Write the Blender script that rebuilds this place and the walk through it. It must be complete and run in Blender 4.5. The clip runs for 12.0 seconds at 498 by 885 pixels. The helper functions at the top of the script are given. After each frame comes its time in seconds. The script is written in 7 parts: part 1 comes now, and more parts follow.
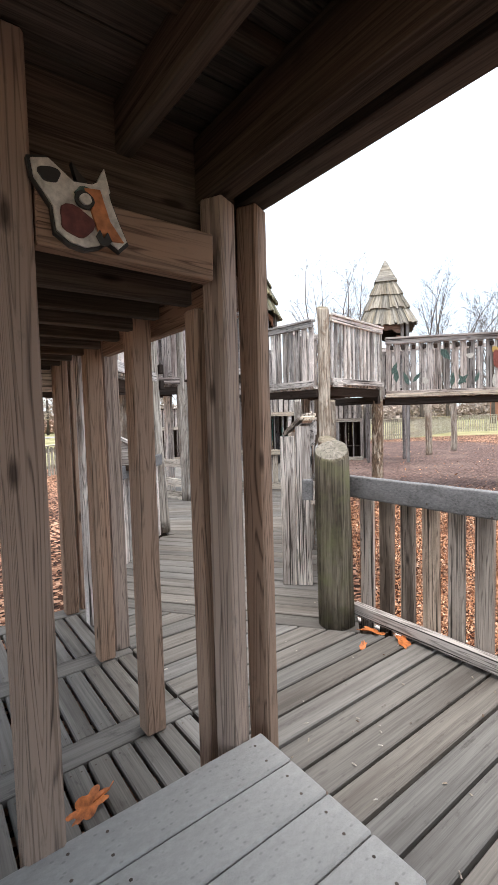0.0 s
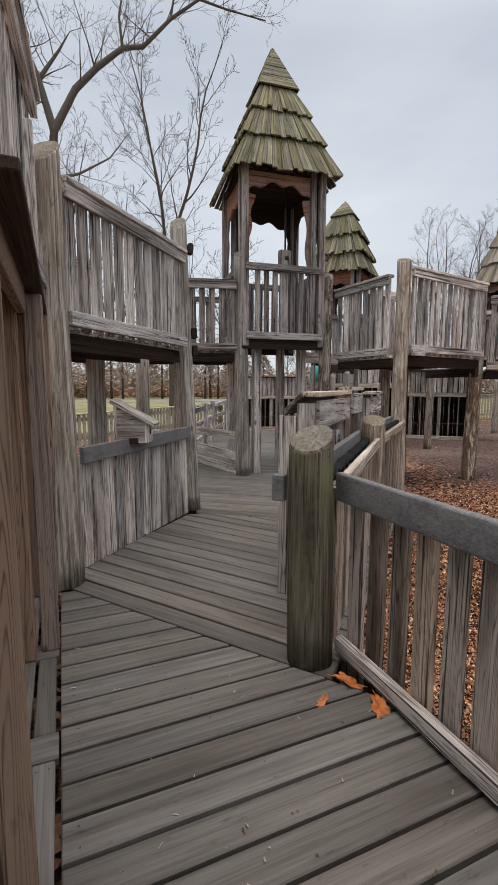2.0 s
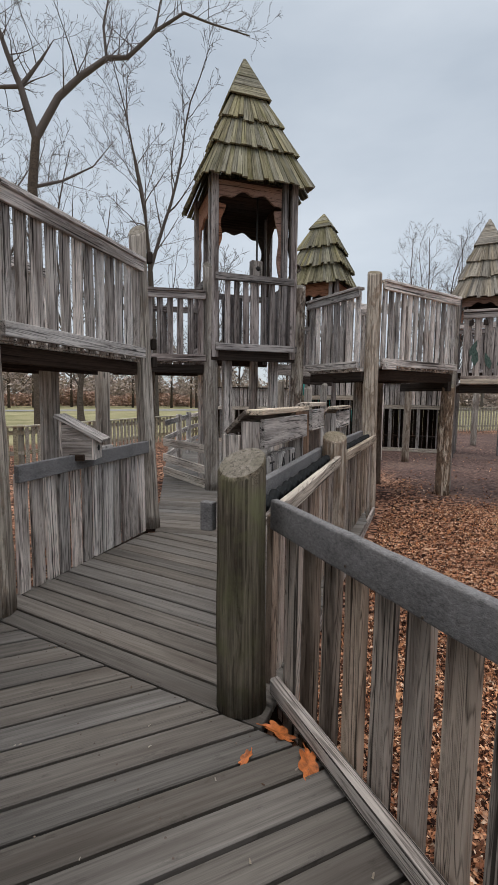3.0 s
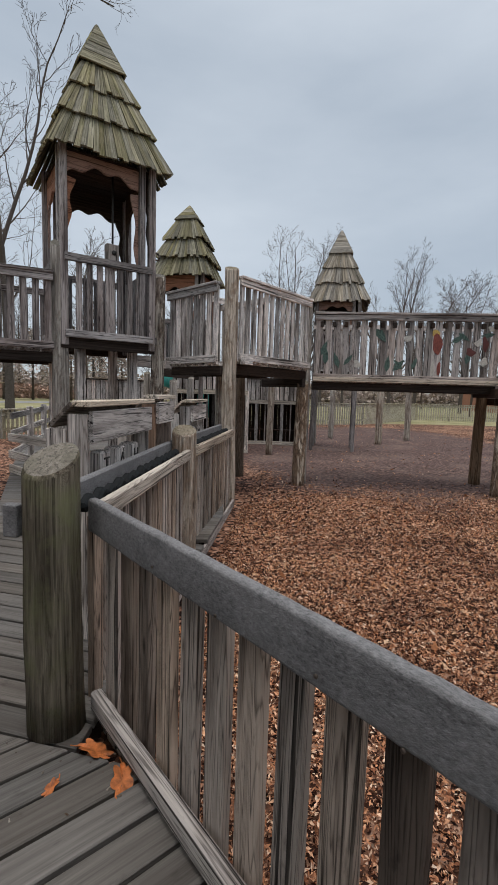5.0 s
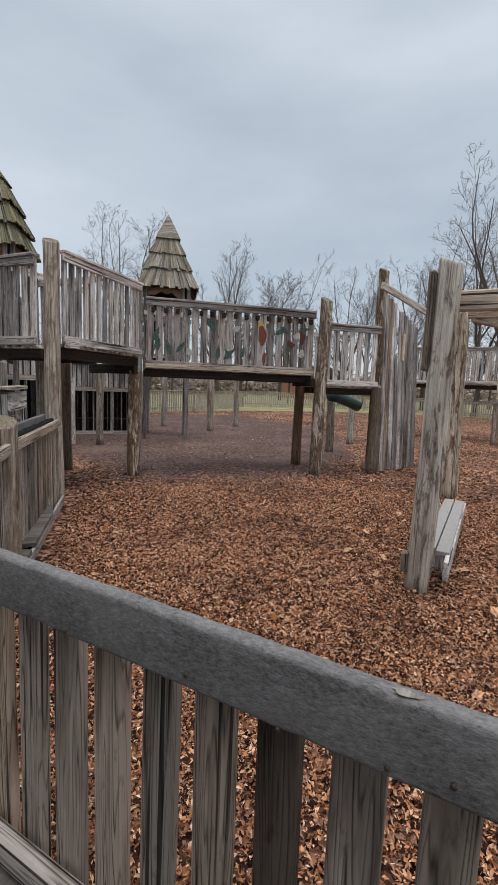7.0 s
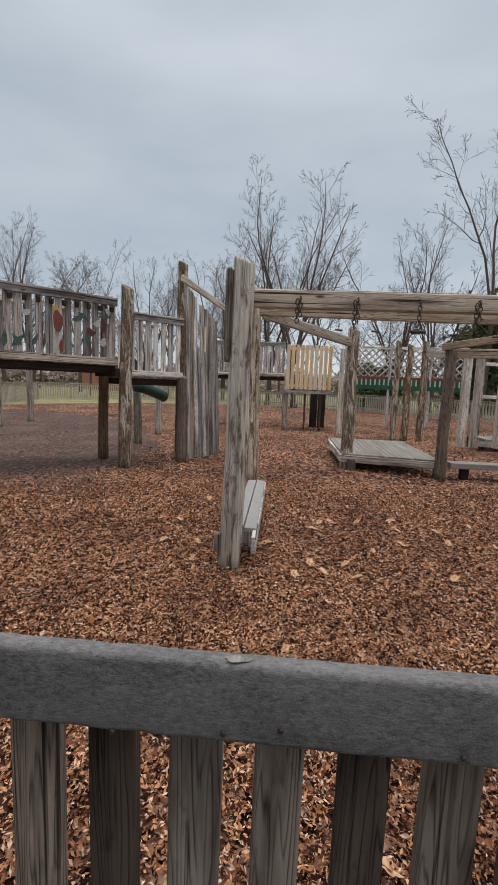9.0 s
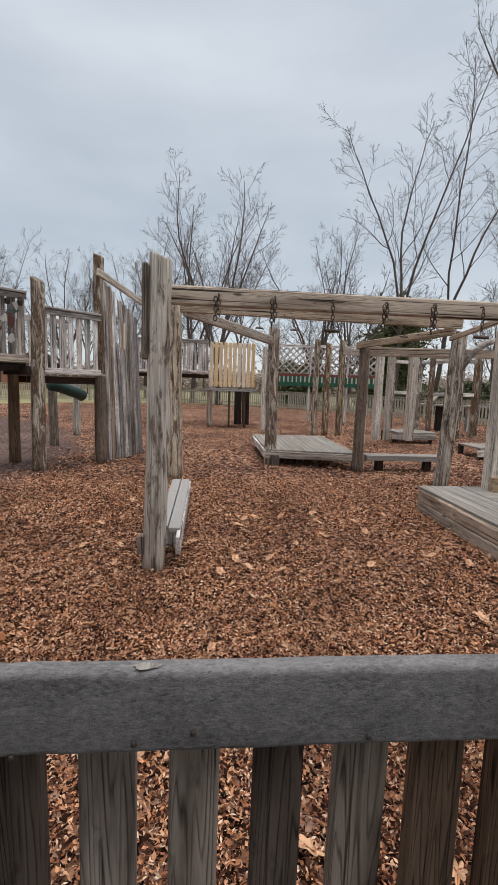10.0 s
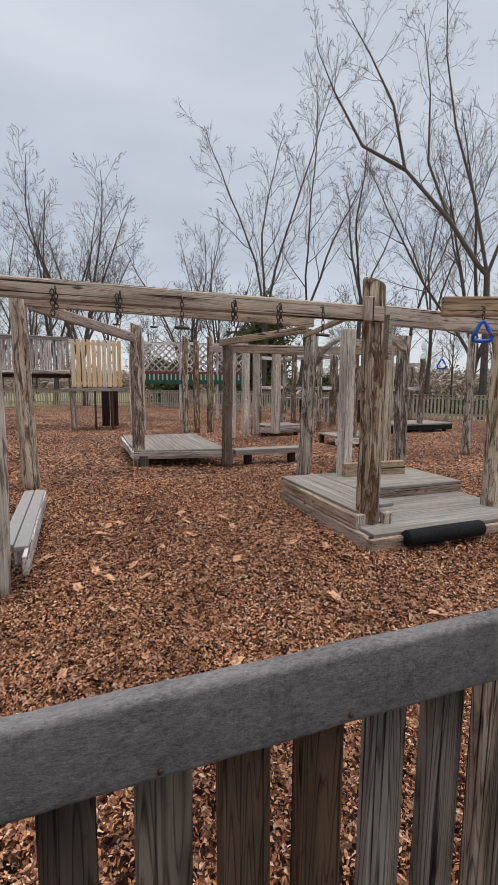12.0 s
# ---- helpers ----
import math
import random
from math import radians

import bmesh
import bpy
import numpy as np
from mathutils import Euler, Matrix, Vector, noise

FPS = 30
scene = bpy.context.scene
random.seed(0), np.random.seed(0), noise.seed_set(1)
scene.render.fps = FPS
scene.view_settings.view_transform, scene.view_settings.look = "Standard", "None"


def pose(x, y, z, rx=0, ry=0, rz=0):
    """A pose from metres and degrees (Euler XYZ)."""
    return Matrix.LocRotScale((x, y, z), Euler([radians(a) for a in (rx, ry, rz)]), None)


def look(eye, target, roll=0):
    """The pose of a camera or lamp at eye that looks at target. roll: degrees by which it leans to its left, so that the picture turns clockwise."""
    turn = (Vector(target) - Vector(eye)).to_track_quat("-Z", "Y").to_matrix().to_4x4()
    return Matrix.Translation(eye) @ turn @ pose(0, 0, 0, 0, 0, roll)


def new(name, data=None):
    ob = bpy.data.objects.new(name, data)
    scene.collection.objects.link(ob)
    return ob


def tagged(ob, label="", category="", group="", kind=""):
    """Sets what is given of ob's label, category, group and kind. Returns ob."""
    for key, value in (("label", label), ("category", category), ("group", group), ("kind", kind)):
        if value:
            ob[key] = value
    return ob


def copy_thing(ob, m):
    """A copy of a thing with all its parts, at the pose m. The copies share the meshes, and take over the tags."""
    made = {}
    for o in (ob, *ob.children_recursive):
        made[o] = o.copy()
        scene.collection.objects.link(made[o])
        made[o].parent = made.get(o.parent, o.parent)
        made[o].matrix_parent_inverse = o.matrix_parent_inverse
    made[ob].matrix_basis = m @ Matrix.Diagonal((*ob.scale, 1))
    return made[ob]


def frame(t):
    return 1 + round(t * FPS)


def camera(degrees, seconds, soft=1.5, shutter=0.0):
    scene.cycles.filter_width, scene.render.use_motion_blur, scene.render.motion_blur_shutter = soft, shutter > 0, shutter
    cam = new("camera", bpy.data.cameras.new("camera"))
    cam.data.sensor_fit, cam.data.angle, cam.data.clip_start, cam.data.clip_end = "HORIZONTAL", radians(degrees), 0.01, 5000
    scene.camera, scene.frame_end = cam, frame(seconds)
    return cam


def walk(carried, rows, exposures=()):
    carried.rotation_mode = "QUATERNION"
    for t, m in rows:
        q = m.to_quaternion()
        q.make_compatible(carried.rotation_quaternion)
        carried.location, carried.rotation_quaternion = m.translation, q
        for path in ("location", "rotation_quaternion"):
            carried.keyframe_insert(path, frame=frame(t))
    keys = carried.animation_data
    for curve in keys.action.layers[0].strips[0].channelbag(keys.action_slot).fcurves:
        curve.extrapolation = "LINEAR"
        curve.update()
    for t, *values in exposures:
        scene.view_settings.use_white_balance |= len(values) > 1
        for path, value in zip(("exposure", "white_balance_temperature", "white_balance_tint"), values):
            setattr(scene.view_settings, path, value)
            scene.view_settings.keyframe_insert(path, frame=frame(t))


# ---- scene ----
cam = camera(57.9, 12.0, soft=0.8)
PATH = [
    (0, (0.135, 0.061, 1.331), (1.329, 1.662, 1.217), -1.6),
    (0.5, (0.403, 0.086, 1.345), (1.541, 1.726, 1.219), -1.4),
    (1, (0.675, 0.111, 1.401), (1.68, 1.832, 1.235), -0.9),
    (1.5, (0.948, 0.15, 1.379), (1.797, 1.947, 1.159), -0.1),
    (2, (1.149, 0.171, 1.35), (1.912, 2.003, 1.104), 0.1),
    (2.5, (1.316, 0.213, 1.382), (2.072, 2.05, 1.15), -0.0),
    (2.7, (1.383, 0.235, 1.392), (2.153, 2.068, 1.175), 0.2),
    (4.5, (1.704, 0.195, 1.403), (2.863, 1.812, 1.195), 1.5),
    (5, (1.72, 0.19, 1.389), (2.992, 1.717, 1.17), 1.8),
    (5.5, (1.733, 0.185, 1.373), (3.13, 1.595, 1.13), 2.1),
    (6, (1.742, 0.222, 1.372), (3.265, 1.491, 1.112), 2.1),
    (6.5, (1.737, 0.261, 1.381), (3.368, 1.389, 1.122), 2.3),
    (7, (1.718, 0.265, 1.389), (3.456, 1.223, 1.141), 2.3),
    (7.2, (1.708, 0.266, 1.382), (3.489, 1.143, 1.141), 2.3),
    (8.8, (1.708, 0.295, 1.386), (3.678, 0.53, 1.129), 2.5),
    (9, (1.717, 0.288, 1.378), (3.694, 0.446, 1.125), 2.3),
    (9.5, (1.717, 0.262, 1.385), (3.701, 0.247, 1.128), 2.1),
    (10, (1.726, 0.253, 1.38), (3.703, 0.086, 1.128), 1.9),
    (10.5, (1.727, 0.227, 1.389), (3.687, -0.082, 1.137), 1.4),
    (11, (1.742, 0.17, 1.389), (3.677, -0.272, 1.138), 1.0),
    (11.5, (1.759, 0.123, 1.392), (3.66, -0.444, 1.139), 0.7),
    (12, (1.764, 0.074, 1.391), (3.624, -0.615, 1.138), 0.4),
]
walk(cam, [(t, look(eye, target, roll)) for t, eye, target, roll in PATH],
     exposures=[(0.0, 1.5, 6250, 10), (0.5, 1.24, 6250, 10), (1.0, 0.66, 6550, 10), (1.5, 0.34, 6600, 11), (2.0, 0.3, 6560, 12), (2.5, 0.24, 6450, 11), (4.5, 0.06, 6250, 10), (5.0, 0.06, 6250, 10),
                (7.0, 0.12, 6280, 10), (9.0, 0.04, 6400, 10), (9.5, 0.1, 6420, 11), (10.0, 0.2, 6450, 11), (10.5, 0.2, 6480, 12), (11.0, 0.2, 6480, 12), (12.0, 0.16, 6480, 13)])

# ---------------------------------------------------------------- world and sun
GROUND = -0.157          # mulch level; the deck's top is z = 0
UP = Vector((0, 0, 1))


def node(nt, kind, **values):
    n = nt.nodes.new(kind)
    for key, value in values.items():
        if key in n.inputs:
            n.inputs[key].default_value = value
    return n


def make_world():
    w = bpy.data.worlds.new("overcast_sky")
    w.use_nodes = True
    nt = w.node_tree
    nt.nodes.clear()
    out = nt.nodes.new("ShaderNodeOutputWorld")
    sky = nt.nodes.new("ShaderNodeTexSky")
    sky.sky_type = 'NISHITA'
    sky.sun_disc = False
    sky.sun_elevation, sky.sun_rotation = radians(84), radians(200)
    b_sky = nt.nodes.new("ShaderNodeBackground")
    b_sky.inputs["Strength"].default_value = 0.02
    nt.links.new(sky.outputs[0], b_sky.inputs[0])
    # cloud deck
    co = nt.nodes.new("ShaderNodeTexCoord")
    mp = nt.nodes.new("ShaderNodeMapping")
    mp.inputs["Scale"].default_value = (1.0, 1.0, 3.2)
    nt.links.new(co.outputs["Generated"], mp.inputs["Vector"])
    no = nt.nodes.new("ShaderNodeTexNoise")
    no.inputs["Scale"].default_value = 1.5
    no.inputs["Detail"].default_value = 6
    no.inputs["Roughness"].default_value = 0.5
    nt.links.new(mp.outputs[0], no.inputs["Vector"])
    ramp = nt.nodes.new("ShaderNodeValToRGB")
    ramp.color_ramp.elements[0].position, ramp.color_ramp.elements[1].position = 0.33, 0.7
    ramp.color_ramp.elements[0].color = (0.455, 0.503, 0.545, 1)
    ramp.color_ramp.elements[1].color = (0.642, 0.683, 0.71, 1)
    nt.links.new(no.outputs[0], ramp.inputs[0])
    b_cl = nt.nodes.new("ShaderNodeBackground")
    b_cl.inputs["Strength"].default_value = 0.86
    nt.links.new(ramp.outputs[0], b_cl.inputs[0])
    add = nt.nodes.new("ShaderNodeAddShader")
    nt.links.new(b_sky.outputs[0], add.inputs[0])
    nt.links.new(b_cl.outputs[0], add.inputs[1])
    nt.links.new(add.outputs[0], out.inputs[0])
    scene.world = w


make_world()
sun_data = bpy.data.lights.new("sun", 'SUN')
sun_data.energy, sun_data.angle, sun_data.color = 2.3, radians(60), (1.0, 0.945, 0.875)
sun_ob = new("sun", sun_data)
sun_ob.matrix_basis = look((-0.5, -1.3, 14), (0, 0, 0))


# ---------------------------------------------------------------- materials
def mat_base(name):
    m = bpy.data.materials.new(name)
    m.use_nodes = True
    nt = m.node_tree
    return m, nt, nt.nodes["Principled BSDF"]


def ramp_of(nt, stops, src):
    r = nt.nodes.new("ShaderNodeValToRGB")
    e = r.color_ramp.elements
    while len(e) < len(stops):
        e.new(0.5)
    for k, (p, c) in zip(e, stops):
        k.position, k.color = p, (*c, 1)
    nt.links.new(src, r.inputs[0])
    return r.outputs[0]


def mixed(nt, kind, fac, a, b):
    m = nt.nodes.new("ShaderNodeMix")
    m.data_type, m.blend_type = 'RGBA', kind
    if isinstance(fac, float):
        m.inputs[0].default_value = fac
    else:
        nt.links.new(fac, m.inputs[0])
    for s, v in ((6, a), (7, b)):
        if isinstance(v, tuple):
            m.inputs[s].default_value = (*v, 1)
        else:
            nt.links.new(v, m.inputs[s])
    return m.outputs[2]


def math_of(nt, op, a, b=0.0, clamp=False):
    m = nt.nodes.new("ShaderNodeMath")
    m.operation, m.use_clamp = op, clamp
    for s, v in ((0, a), (1, b)):
        if isinstance(v, (int, float)):
            m.inputs[s].default_value = v
        else:
            nt.links.new(v, m.inputs[s])
    return m.outputs[0]


def wood(name, dark, light, stain, stain_amount=0.4, rings=0.5, rough=0.85, vary=0.3, bump=0.4, moss=0.0, knots=True, cracks=0.6, bark=0.0, strip=0.45):
    """Weathered wood with the grain along the piece's own x axis."""
    m, nt, bsdf = mat_base(name)
    co = nt.nodes.new("ShaderNodeTexCoord")
    oi = nt.nodes.new("ShaderNodeObjectInfo")
    off = nt.nodes.new("ShaderNodeVectorMath")
    off.operation = 'MULTIPLY_ADD'
    comb = nt.nodes.new("ShaderNodeCombineXYZ")
    for k in range(3):
        nt.links.new(oi.outputs["Random"], comb.inputs[k])
    nt.links.new(comb.outputs[0], off.inputs[0])
    off.inputs[1].default_value = (37.0, 11.0, 23.0)
    nt.links.new(co.outputs["Object"], off.inputs[2])

    def streak(sx, sy, detail, rgh=0.6, distort=0.0):
        mp = nt.nodes.new("ShaderNodeMapping")
        mp.inputs["Scale"].default_value = (sx, sy, sy)
        nt.links.new(off.outputs[0], mp.inputs["Vector"])
        n = node(nt, "ShaderNodeTexNoise", Scale=1.0, Detail=detail, Roughness=rgh, Distortion=distort)
        nt.links.new(mp.outputs[0], n.inputs["Vector"])
        return n.outputs[0]
    # growth rings: contour lines of a slow field drawn out along the grain
    field = streak(0.55, 13.0, 2.0, 0.45, 0.2)
    ring = math_of(nt, 'FRACT', math_of(nt, 'MULTIPLY', field, 23.0))
    ring = ramp_of(nt, [(0.0, (0.42, 0.42, 0.42)), (0.2, (0.95, 0.95, 0.95)), (0.6, (0.72, 0.72, 0.72)), (0.92, (0.22, 0.22, 0.22)), (1.0, (0.42, 0.42, 0.42))], ring)
    fine = streak(2.5, 190.0, 3.0, 0.7)
    mid = streak(1.1, 42.0, 4.0, 0.65)
    g = math_of(nt, 'ADD', math_of(nt, 'MULTIPLY', ring, rings * 0.5), math_of(nt, 'MULTIPLY', fine, 0.35))
    g = math_of(nt, 'ADD', g, math_of(nt, 'MULTIPLY', mid, 0.65 - rings * 0.25))
    col = ramp_of(nt, [(0.37, tuple(c * 0.6 for c in dark)), (0.5, tuple((a + b) * 0.43 for a, b in zip(dark, light))), (0.635, light)], g)
    # stains of damp and wear, half a metre and a hand wide
    sm = ramp_of(nt, [(0.46, (0, 0, 0)), (0.66, (1, 1, 1))], streak(1.1, 9.0, 5.0, 0.6))
    col = mixed(nt, 'MIX', math_of(nt, 'MULTIPLY', sm, stain_amount), col, stain)
    sp = ramp_of(nt, [(0.6, (0, 0, 0)), (0.72, (1, 1, 1))], streak(9.0, 26.0, 4.0, 0.65))
    col = mixed(nt, 'MIX', math_of(nt, 'MULTIPLY', sp, 0.45), col, tuple(c * 0.5 for c in stain))
    # drying cracks
    ck = ramp_of(nt, [(0.35, (1, 1, 1)), (0.41, (0, 0, 0))], streak(0.8, 70.0, 2.0, 0.5))
    col = mixed(nt, 'MIX', math_of(nt, 'MULTIPLY', ck, cracks), col, tuple(c * 0.3 for c in dark))
    if bark:
        lean = math_of(nt, 'MULTIPLY', math_of(nt, 'SUBTRACT', math_of(nt, 'FRACT', math_of(nt, 'MULTIPLY', oi.outputs["Random"], 7.7)), strip), 0.12)
        bk = ramp_of(nt, [(0.48, (0, 0, 0)), (0.57, (1, 1, 1))], math_of(nt, 'ADD', streak(2.6, 11.0, 6.0, 0.7, 0.9), lean))
        flake = ramp_of(nt, [(0.38, (0.055, 0.033, 0.023)), (0.64, (0.24, 0.165, 0.115))], streak(14.0, 40.0, 4.0, 0.7))
        col = mixed(nt, 'MIX', math_of(nt, 'MULTIPLY', bk, bark), col, flake)
    if moss:
        mn = node(nt, "ShaderNodeTexNoise", Scale=6.0, Detail=6.0, Roughness=0.7)
        nt.links.new(off.outputs[0], mn.inputs["Vector"])
        mm = ramp_of(nt, [(0.46, (0, 0, 0)), (0.68, (1, 1, 1))], mn.outputs[0])
        col = mixed(nt, 'MIX', math_of(nt, 'MULTIPLY', mm, moss), col, (0.15, 0.15, 0.065))
    if knots:
        vo = node(nt, "ShaderNodeTexVoronoi", Scale=1.0)
        mp3 = nt.nodes.new("ShaderNodeMapping")
        mp3.inputs["Scale"].default_value = (2.2, 7.0, 7.0)
        nt.links.new(off.outputs[0], mp3.inputs["Vector"])
        nt.links.new(mp3.outputs[0], vo.inputs["Vector"])
        km = ramp_of(nt, [(0.05, (1, 1, 1)), (0.11, (0, 0, 0))], vo.outputs["Distance"])
        col = mixed(nt, 'MIX', math_of(nt, 'MULTIPLY', km, 0.8), col, tuple(c * 0.4 for c in dark))
    # each piece a little lighter or darker, warmer or cooler
    val = math_of(nt, 'ADD', math_of(nt, 'MULTIPLY', oi.outputs["Random"], 2 * vary), 1.0 - vary)
    hsv = nt.nodes.new("ShaderNodeHueSaturation")
    nt.links.new(col, hsv.inputs["Color"])
    nt.links.new(val, hsv.inputs["Value"])
    rnd2 = math_of(nt, 'FRACT', math_of(nt, 'MULTIPLY', oi.outputs["Random"], 17.3))
    nt.links.new(math_of(nt, 'ADD', math_of(nt, 'MULTIPLY', rnd2, 0.6), 0.7), hsv.inputs["Saturation"])
    nt.links.new(hsv.outputs[0], bsdf.inputs["Base Color"])
    bsdf.inputs["Roughness"].default_value = rough
    bsdf.inputs["Specular IOR Level"].default_value = 0.12
    bp = nt.nodes.new("ShaderNodeBump")
    bp.inputs["Strength"].default_value = bump
    bp.inputs["Distance"].default_value = 0.006
    relief = math_of(nt, 'SUBTRACT', g, math_of(nt, 'MULTIPLY', ck, 0.6))
    if bark:
        relief = math_of(nt, 'ADD', relief, math_of(nt, 'MULTIPLY', bk, 0.9))
    nt.links.new(relief, bp.inputs["Height"])
    nt.links.new(bp.outputs[0], bsdf.inputs["Normal"])
    return m


def speckled(name, low, high, scale=160.0, rough=0.75, worn=(0.2, 0.19, 0.18)):
    """Composite board: fine salt-and-pepper grain, faint scuffs and rain marks."""
    m, nt, bsdf = mat_base(name)
    co = nt.nodes.new("ShaderNodeTexCoord")
    n1 = node(nt, "ShaderNodeTexNoise", Scale=scale, Detail=5.0, Roughness=0.8)
    n2 = node(nt, "ShaderNodeTexNoise", Scale=9.0, Detail=6.0, Roughness=0.65)
    v = node(nt, "ShaderNodeTexVoronoi", Scale=scale * 0.8)
    mp = nt.nodes.new("ShaderNodeMapping")
    mp.inputs["Scale"].default_value = (0.55, 1.0, 1.0)
    nt.links.new(co.outputs["Object"], mp.inputs["Vector"])
    for n in (n1, n2, v):
        nt.links.new(mp.outputs[0], n.inputs["Vector"])
    f = math_of(nt, 'ADD', math_of(nt, 'MULTIPLY', n1.outputs[0], 0.65), math_of(nt, 'MULTIPLY', n2.outputs[0], 0.4))
    c = ramp_of(nt, [(0.36, low), (0.68, high)], f)
    c = mixed(nt, 'MIX', math_of(nt, 'MULTIPLY', ramp_of(nt, [(0.1, (1, 1, 1)), (0.2, (0, 0, 0))], v.outputs["Distance"]), 0.45), c, tuple(x * 0.55 for x in low))
    c = mixed(nt, 'MIX', ramp_of(nt, [(0.56, (0, 0, 0)), (0.72, (0.6, 0.6, 0.6))], n2.outputs[0]), c, worn)
    nt.links.new(c, bsdf.inputs["Base Color"])
    bsdf.inputs["Roughness"].default_value = rough
    bsdf.inputs["Specular IOR Level"].default_value = 0.2
    bp = nt.nodes.new("ShaderNodeBump")
    bp.inputs["Strength"].default_value, bp.inputs["Distance"].default_value = 0.9, 0.005
    nt.links.new(f, bp.inputs["Height"])
    nt.links.new(bp.outputs[0], bsdf.inputs["Normal"])
    return m


def plain(name, colour, rough=0.6, metal=0.0, speck=0.12, scale=40.0, bump=0.0, island=0.0):
    """Painted, plastic or metal surfaces, with slight mottling."""
    m, nt, bsdf = mat_base(name)
    co = nt.nodes.new("ShaderNodeTexCoord")
    n = node(nt, "ShaderNodeTexNoise", Scale=scale, Detail=5.0, Roughness=0.65)
    nt.links.new(co.outputs["Object"], n.inputs["Vector"])
    c = ramp_of(nt, [(0.3, tuple(v * (1 - 2 * speck) for v in colour)), (0.7, tuple(min(1, v * (1 + 2 * speck)) for v in colour))], n.outputs[0])
    if island:
        ge = nt.nodes.new("ShaderNodeNewGeometry")
        hsv = nt.nodes.new("ShaderNodeHueSaturation")
        nt.links.new(c, hsv.inputs["Color"])
        nt.links.new(math_of(nt, 'ADD', math_of(nt, 'MULTIPLY', ge.outputs["Random Per Island"], 2 * island), 1 - island), hsv.inputs["Value"])
        c = hsv.outputs[0]
    nt.links.new(c, bsdf.inputs["Base Color"])
    bsdf.inputs["Roughness"].default_value, bsdf.inputs["Metallic"].default_value = rough, metal
    if bump:
        bp = nt.nodes.new("ShaderNodeBump")
        bp.inputs["Strength"].default_value, bp.inputs["Distance"].default_value = bump, 0.004
        nt.links.new(n.outputs[0], bp.inputs["Height"])
        nt.links.new(bp.outputs[0], bsdf.inputs["Normal"])
    return m


GREY = wood("weathered_grey_wood", (0.055, 0.042, 0.037), (0.72, 0.655, 0.61), (0.065, 0.044, 0.037), 0.72, vary=0.42, cracks=0.9)
TOWERW = wood("dark_purplish_tower_wood", (0.034, 0.025, 0.024), (0.36, 0.32, 0.305), (0.045, 0.03, 0.027), 0.7, vary=0.36, cracks=0.9)
RAIL_PICKET = wood("damp_grey_picket", (0.018, 0.012, 0.01), (0.44, 0.36, 0.3), (0.038, 0.024, 0.018), 0.78, 0.9, vary=0.42, bump=0.8, cracks=0.85)
BROWN = wood("red_brown_wood", (0.075, 0.047, 0.037), (0.33, 0.23, 0.175), (0.24, 0.19, 0.155), 0.4, 0.8, vary=0.16, bump=0.4, cracks=0.35)
# CEIL: dark wood; under floors and indoors its colour also carries the shade
CEIL = wood("dark_and_shade_toned_wood", (0.016, 0.011, 0.009), (0.06, 0.043, 0.034), (0.02, 0.014, 0.012), 0.4, 0.3, vary=0.2, bump=0.2, cracks=0.3)
# SHELTER: brown roof wood toned down, so the colour carries the shade beneath
SHELTER = wood("brown_shade_toned_roof_wood", (0.028, 0.02, 0.016), (0.105, 0.077, 0.06), (0.06, 0.052, 0.04), 0.55, 0.2, vary=0.35, bump=0.3, cracks=0.3)
DECK = wood("grey_deck_plank", (0.16, 0.145, 0.131), (0.2, 0.183, 0.166), (0.08, 0.068, 0.06), 0.62, 0.08, vary=0.17, bump=0.2, rough=0.62, cracks=0.1, knots=False)
PLATW = wood("pale_platform_plank", (0.26, 0.235, 0.21), (0.37, 0.34, 0.305), (0.17, 0.145, 0.12), 0.5, 0.2, vary=0.14, bump=0.2, rough=0.8, cracks=0.3, knots=False)
BENCHW = speckled("smooth_grey_bench_board", (0.29, 0.278, 0.266), (0.39, 0.375, 0.36), 70.0, worn=(0.25, 0.238, 0.226))
LOG = wood("weathered_log", (0.17, 0.14, 0.115), (0.64, 0.57, 0.495), (0.12, 0.09, 0.07), 0.55, 0.15, vary=0.2, bump=0.8, cracks=0.6, bark=0.55, strip=0.7)
BARKY = wood("log_with_peeling_bark", (0.16, 0.12, 0.088), (0.78, 0.68, 0.555), (0.09, 0.055, 0.036), 0.5, 0.2, vary=0.12, bump=1.0, cracks=1.0, bark=0.95, strip=0.0)
DARKLOG = wood("dark_damp_log", (0.03, 0.021, 0.016), (0.24, 0.18, 0.135), (0.05, 0.036, 0.027), 0.5, 0.5, vary=0.15, bump=0.6, cracks=0.6, bark=0.7, strip=0.4)
DARKBROWN = wood("dark_brown_picket", (0.008, 0.005, 0.004), (0.15, 0.105, 0.078), (0.016, 0.01, 0.008), 0.6, 1.3, vary=0.2, bump=0.8)
DARKPICKET = wood("dark_stained_picket", (0.022, 0.016, 0.014), (0.5, 0.44, 0.405), (0.04, 0.026, 0.022), 0.72, 0.7, vary=0.5, cracks=0.85)
MOSSY = wood("mossy_log", (0.07, 0.054, 0.036), (0.25, 0.21, 0.148), (0.045, 0.034, 0.022), 0.7, 0.1, vary=0.1, bump=0.9, moss=0.7, cracks=0.6, bark=0.3, strip=0.6)
STRIPPED = wood("half_stripped_log", (0.2, 0.155, 0.12), (0.78, 0.68, 0.56), (0.15, 0.1, 0.068), 0.5, 0.5, vary=0.08, bump=0.8, cracks=0.85, bark=0.92, strip=0.4)
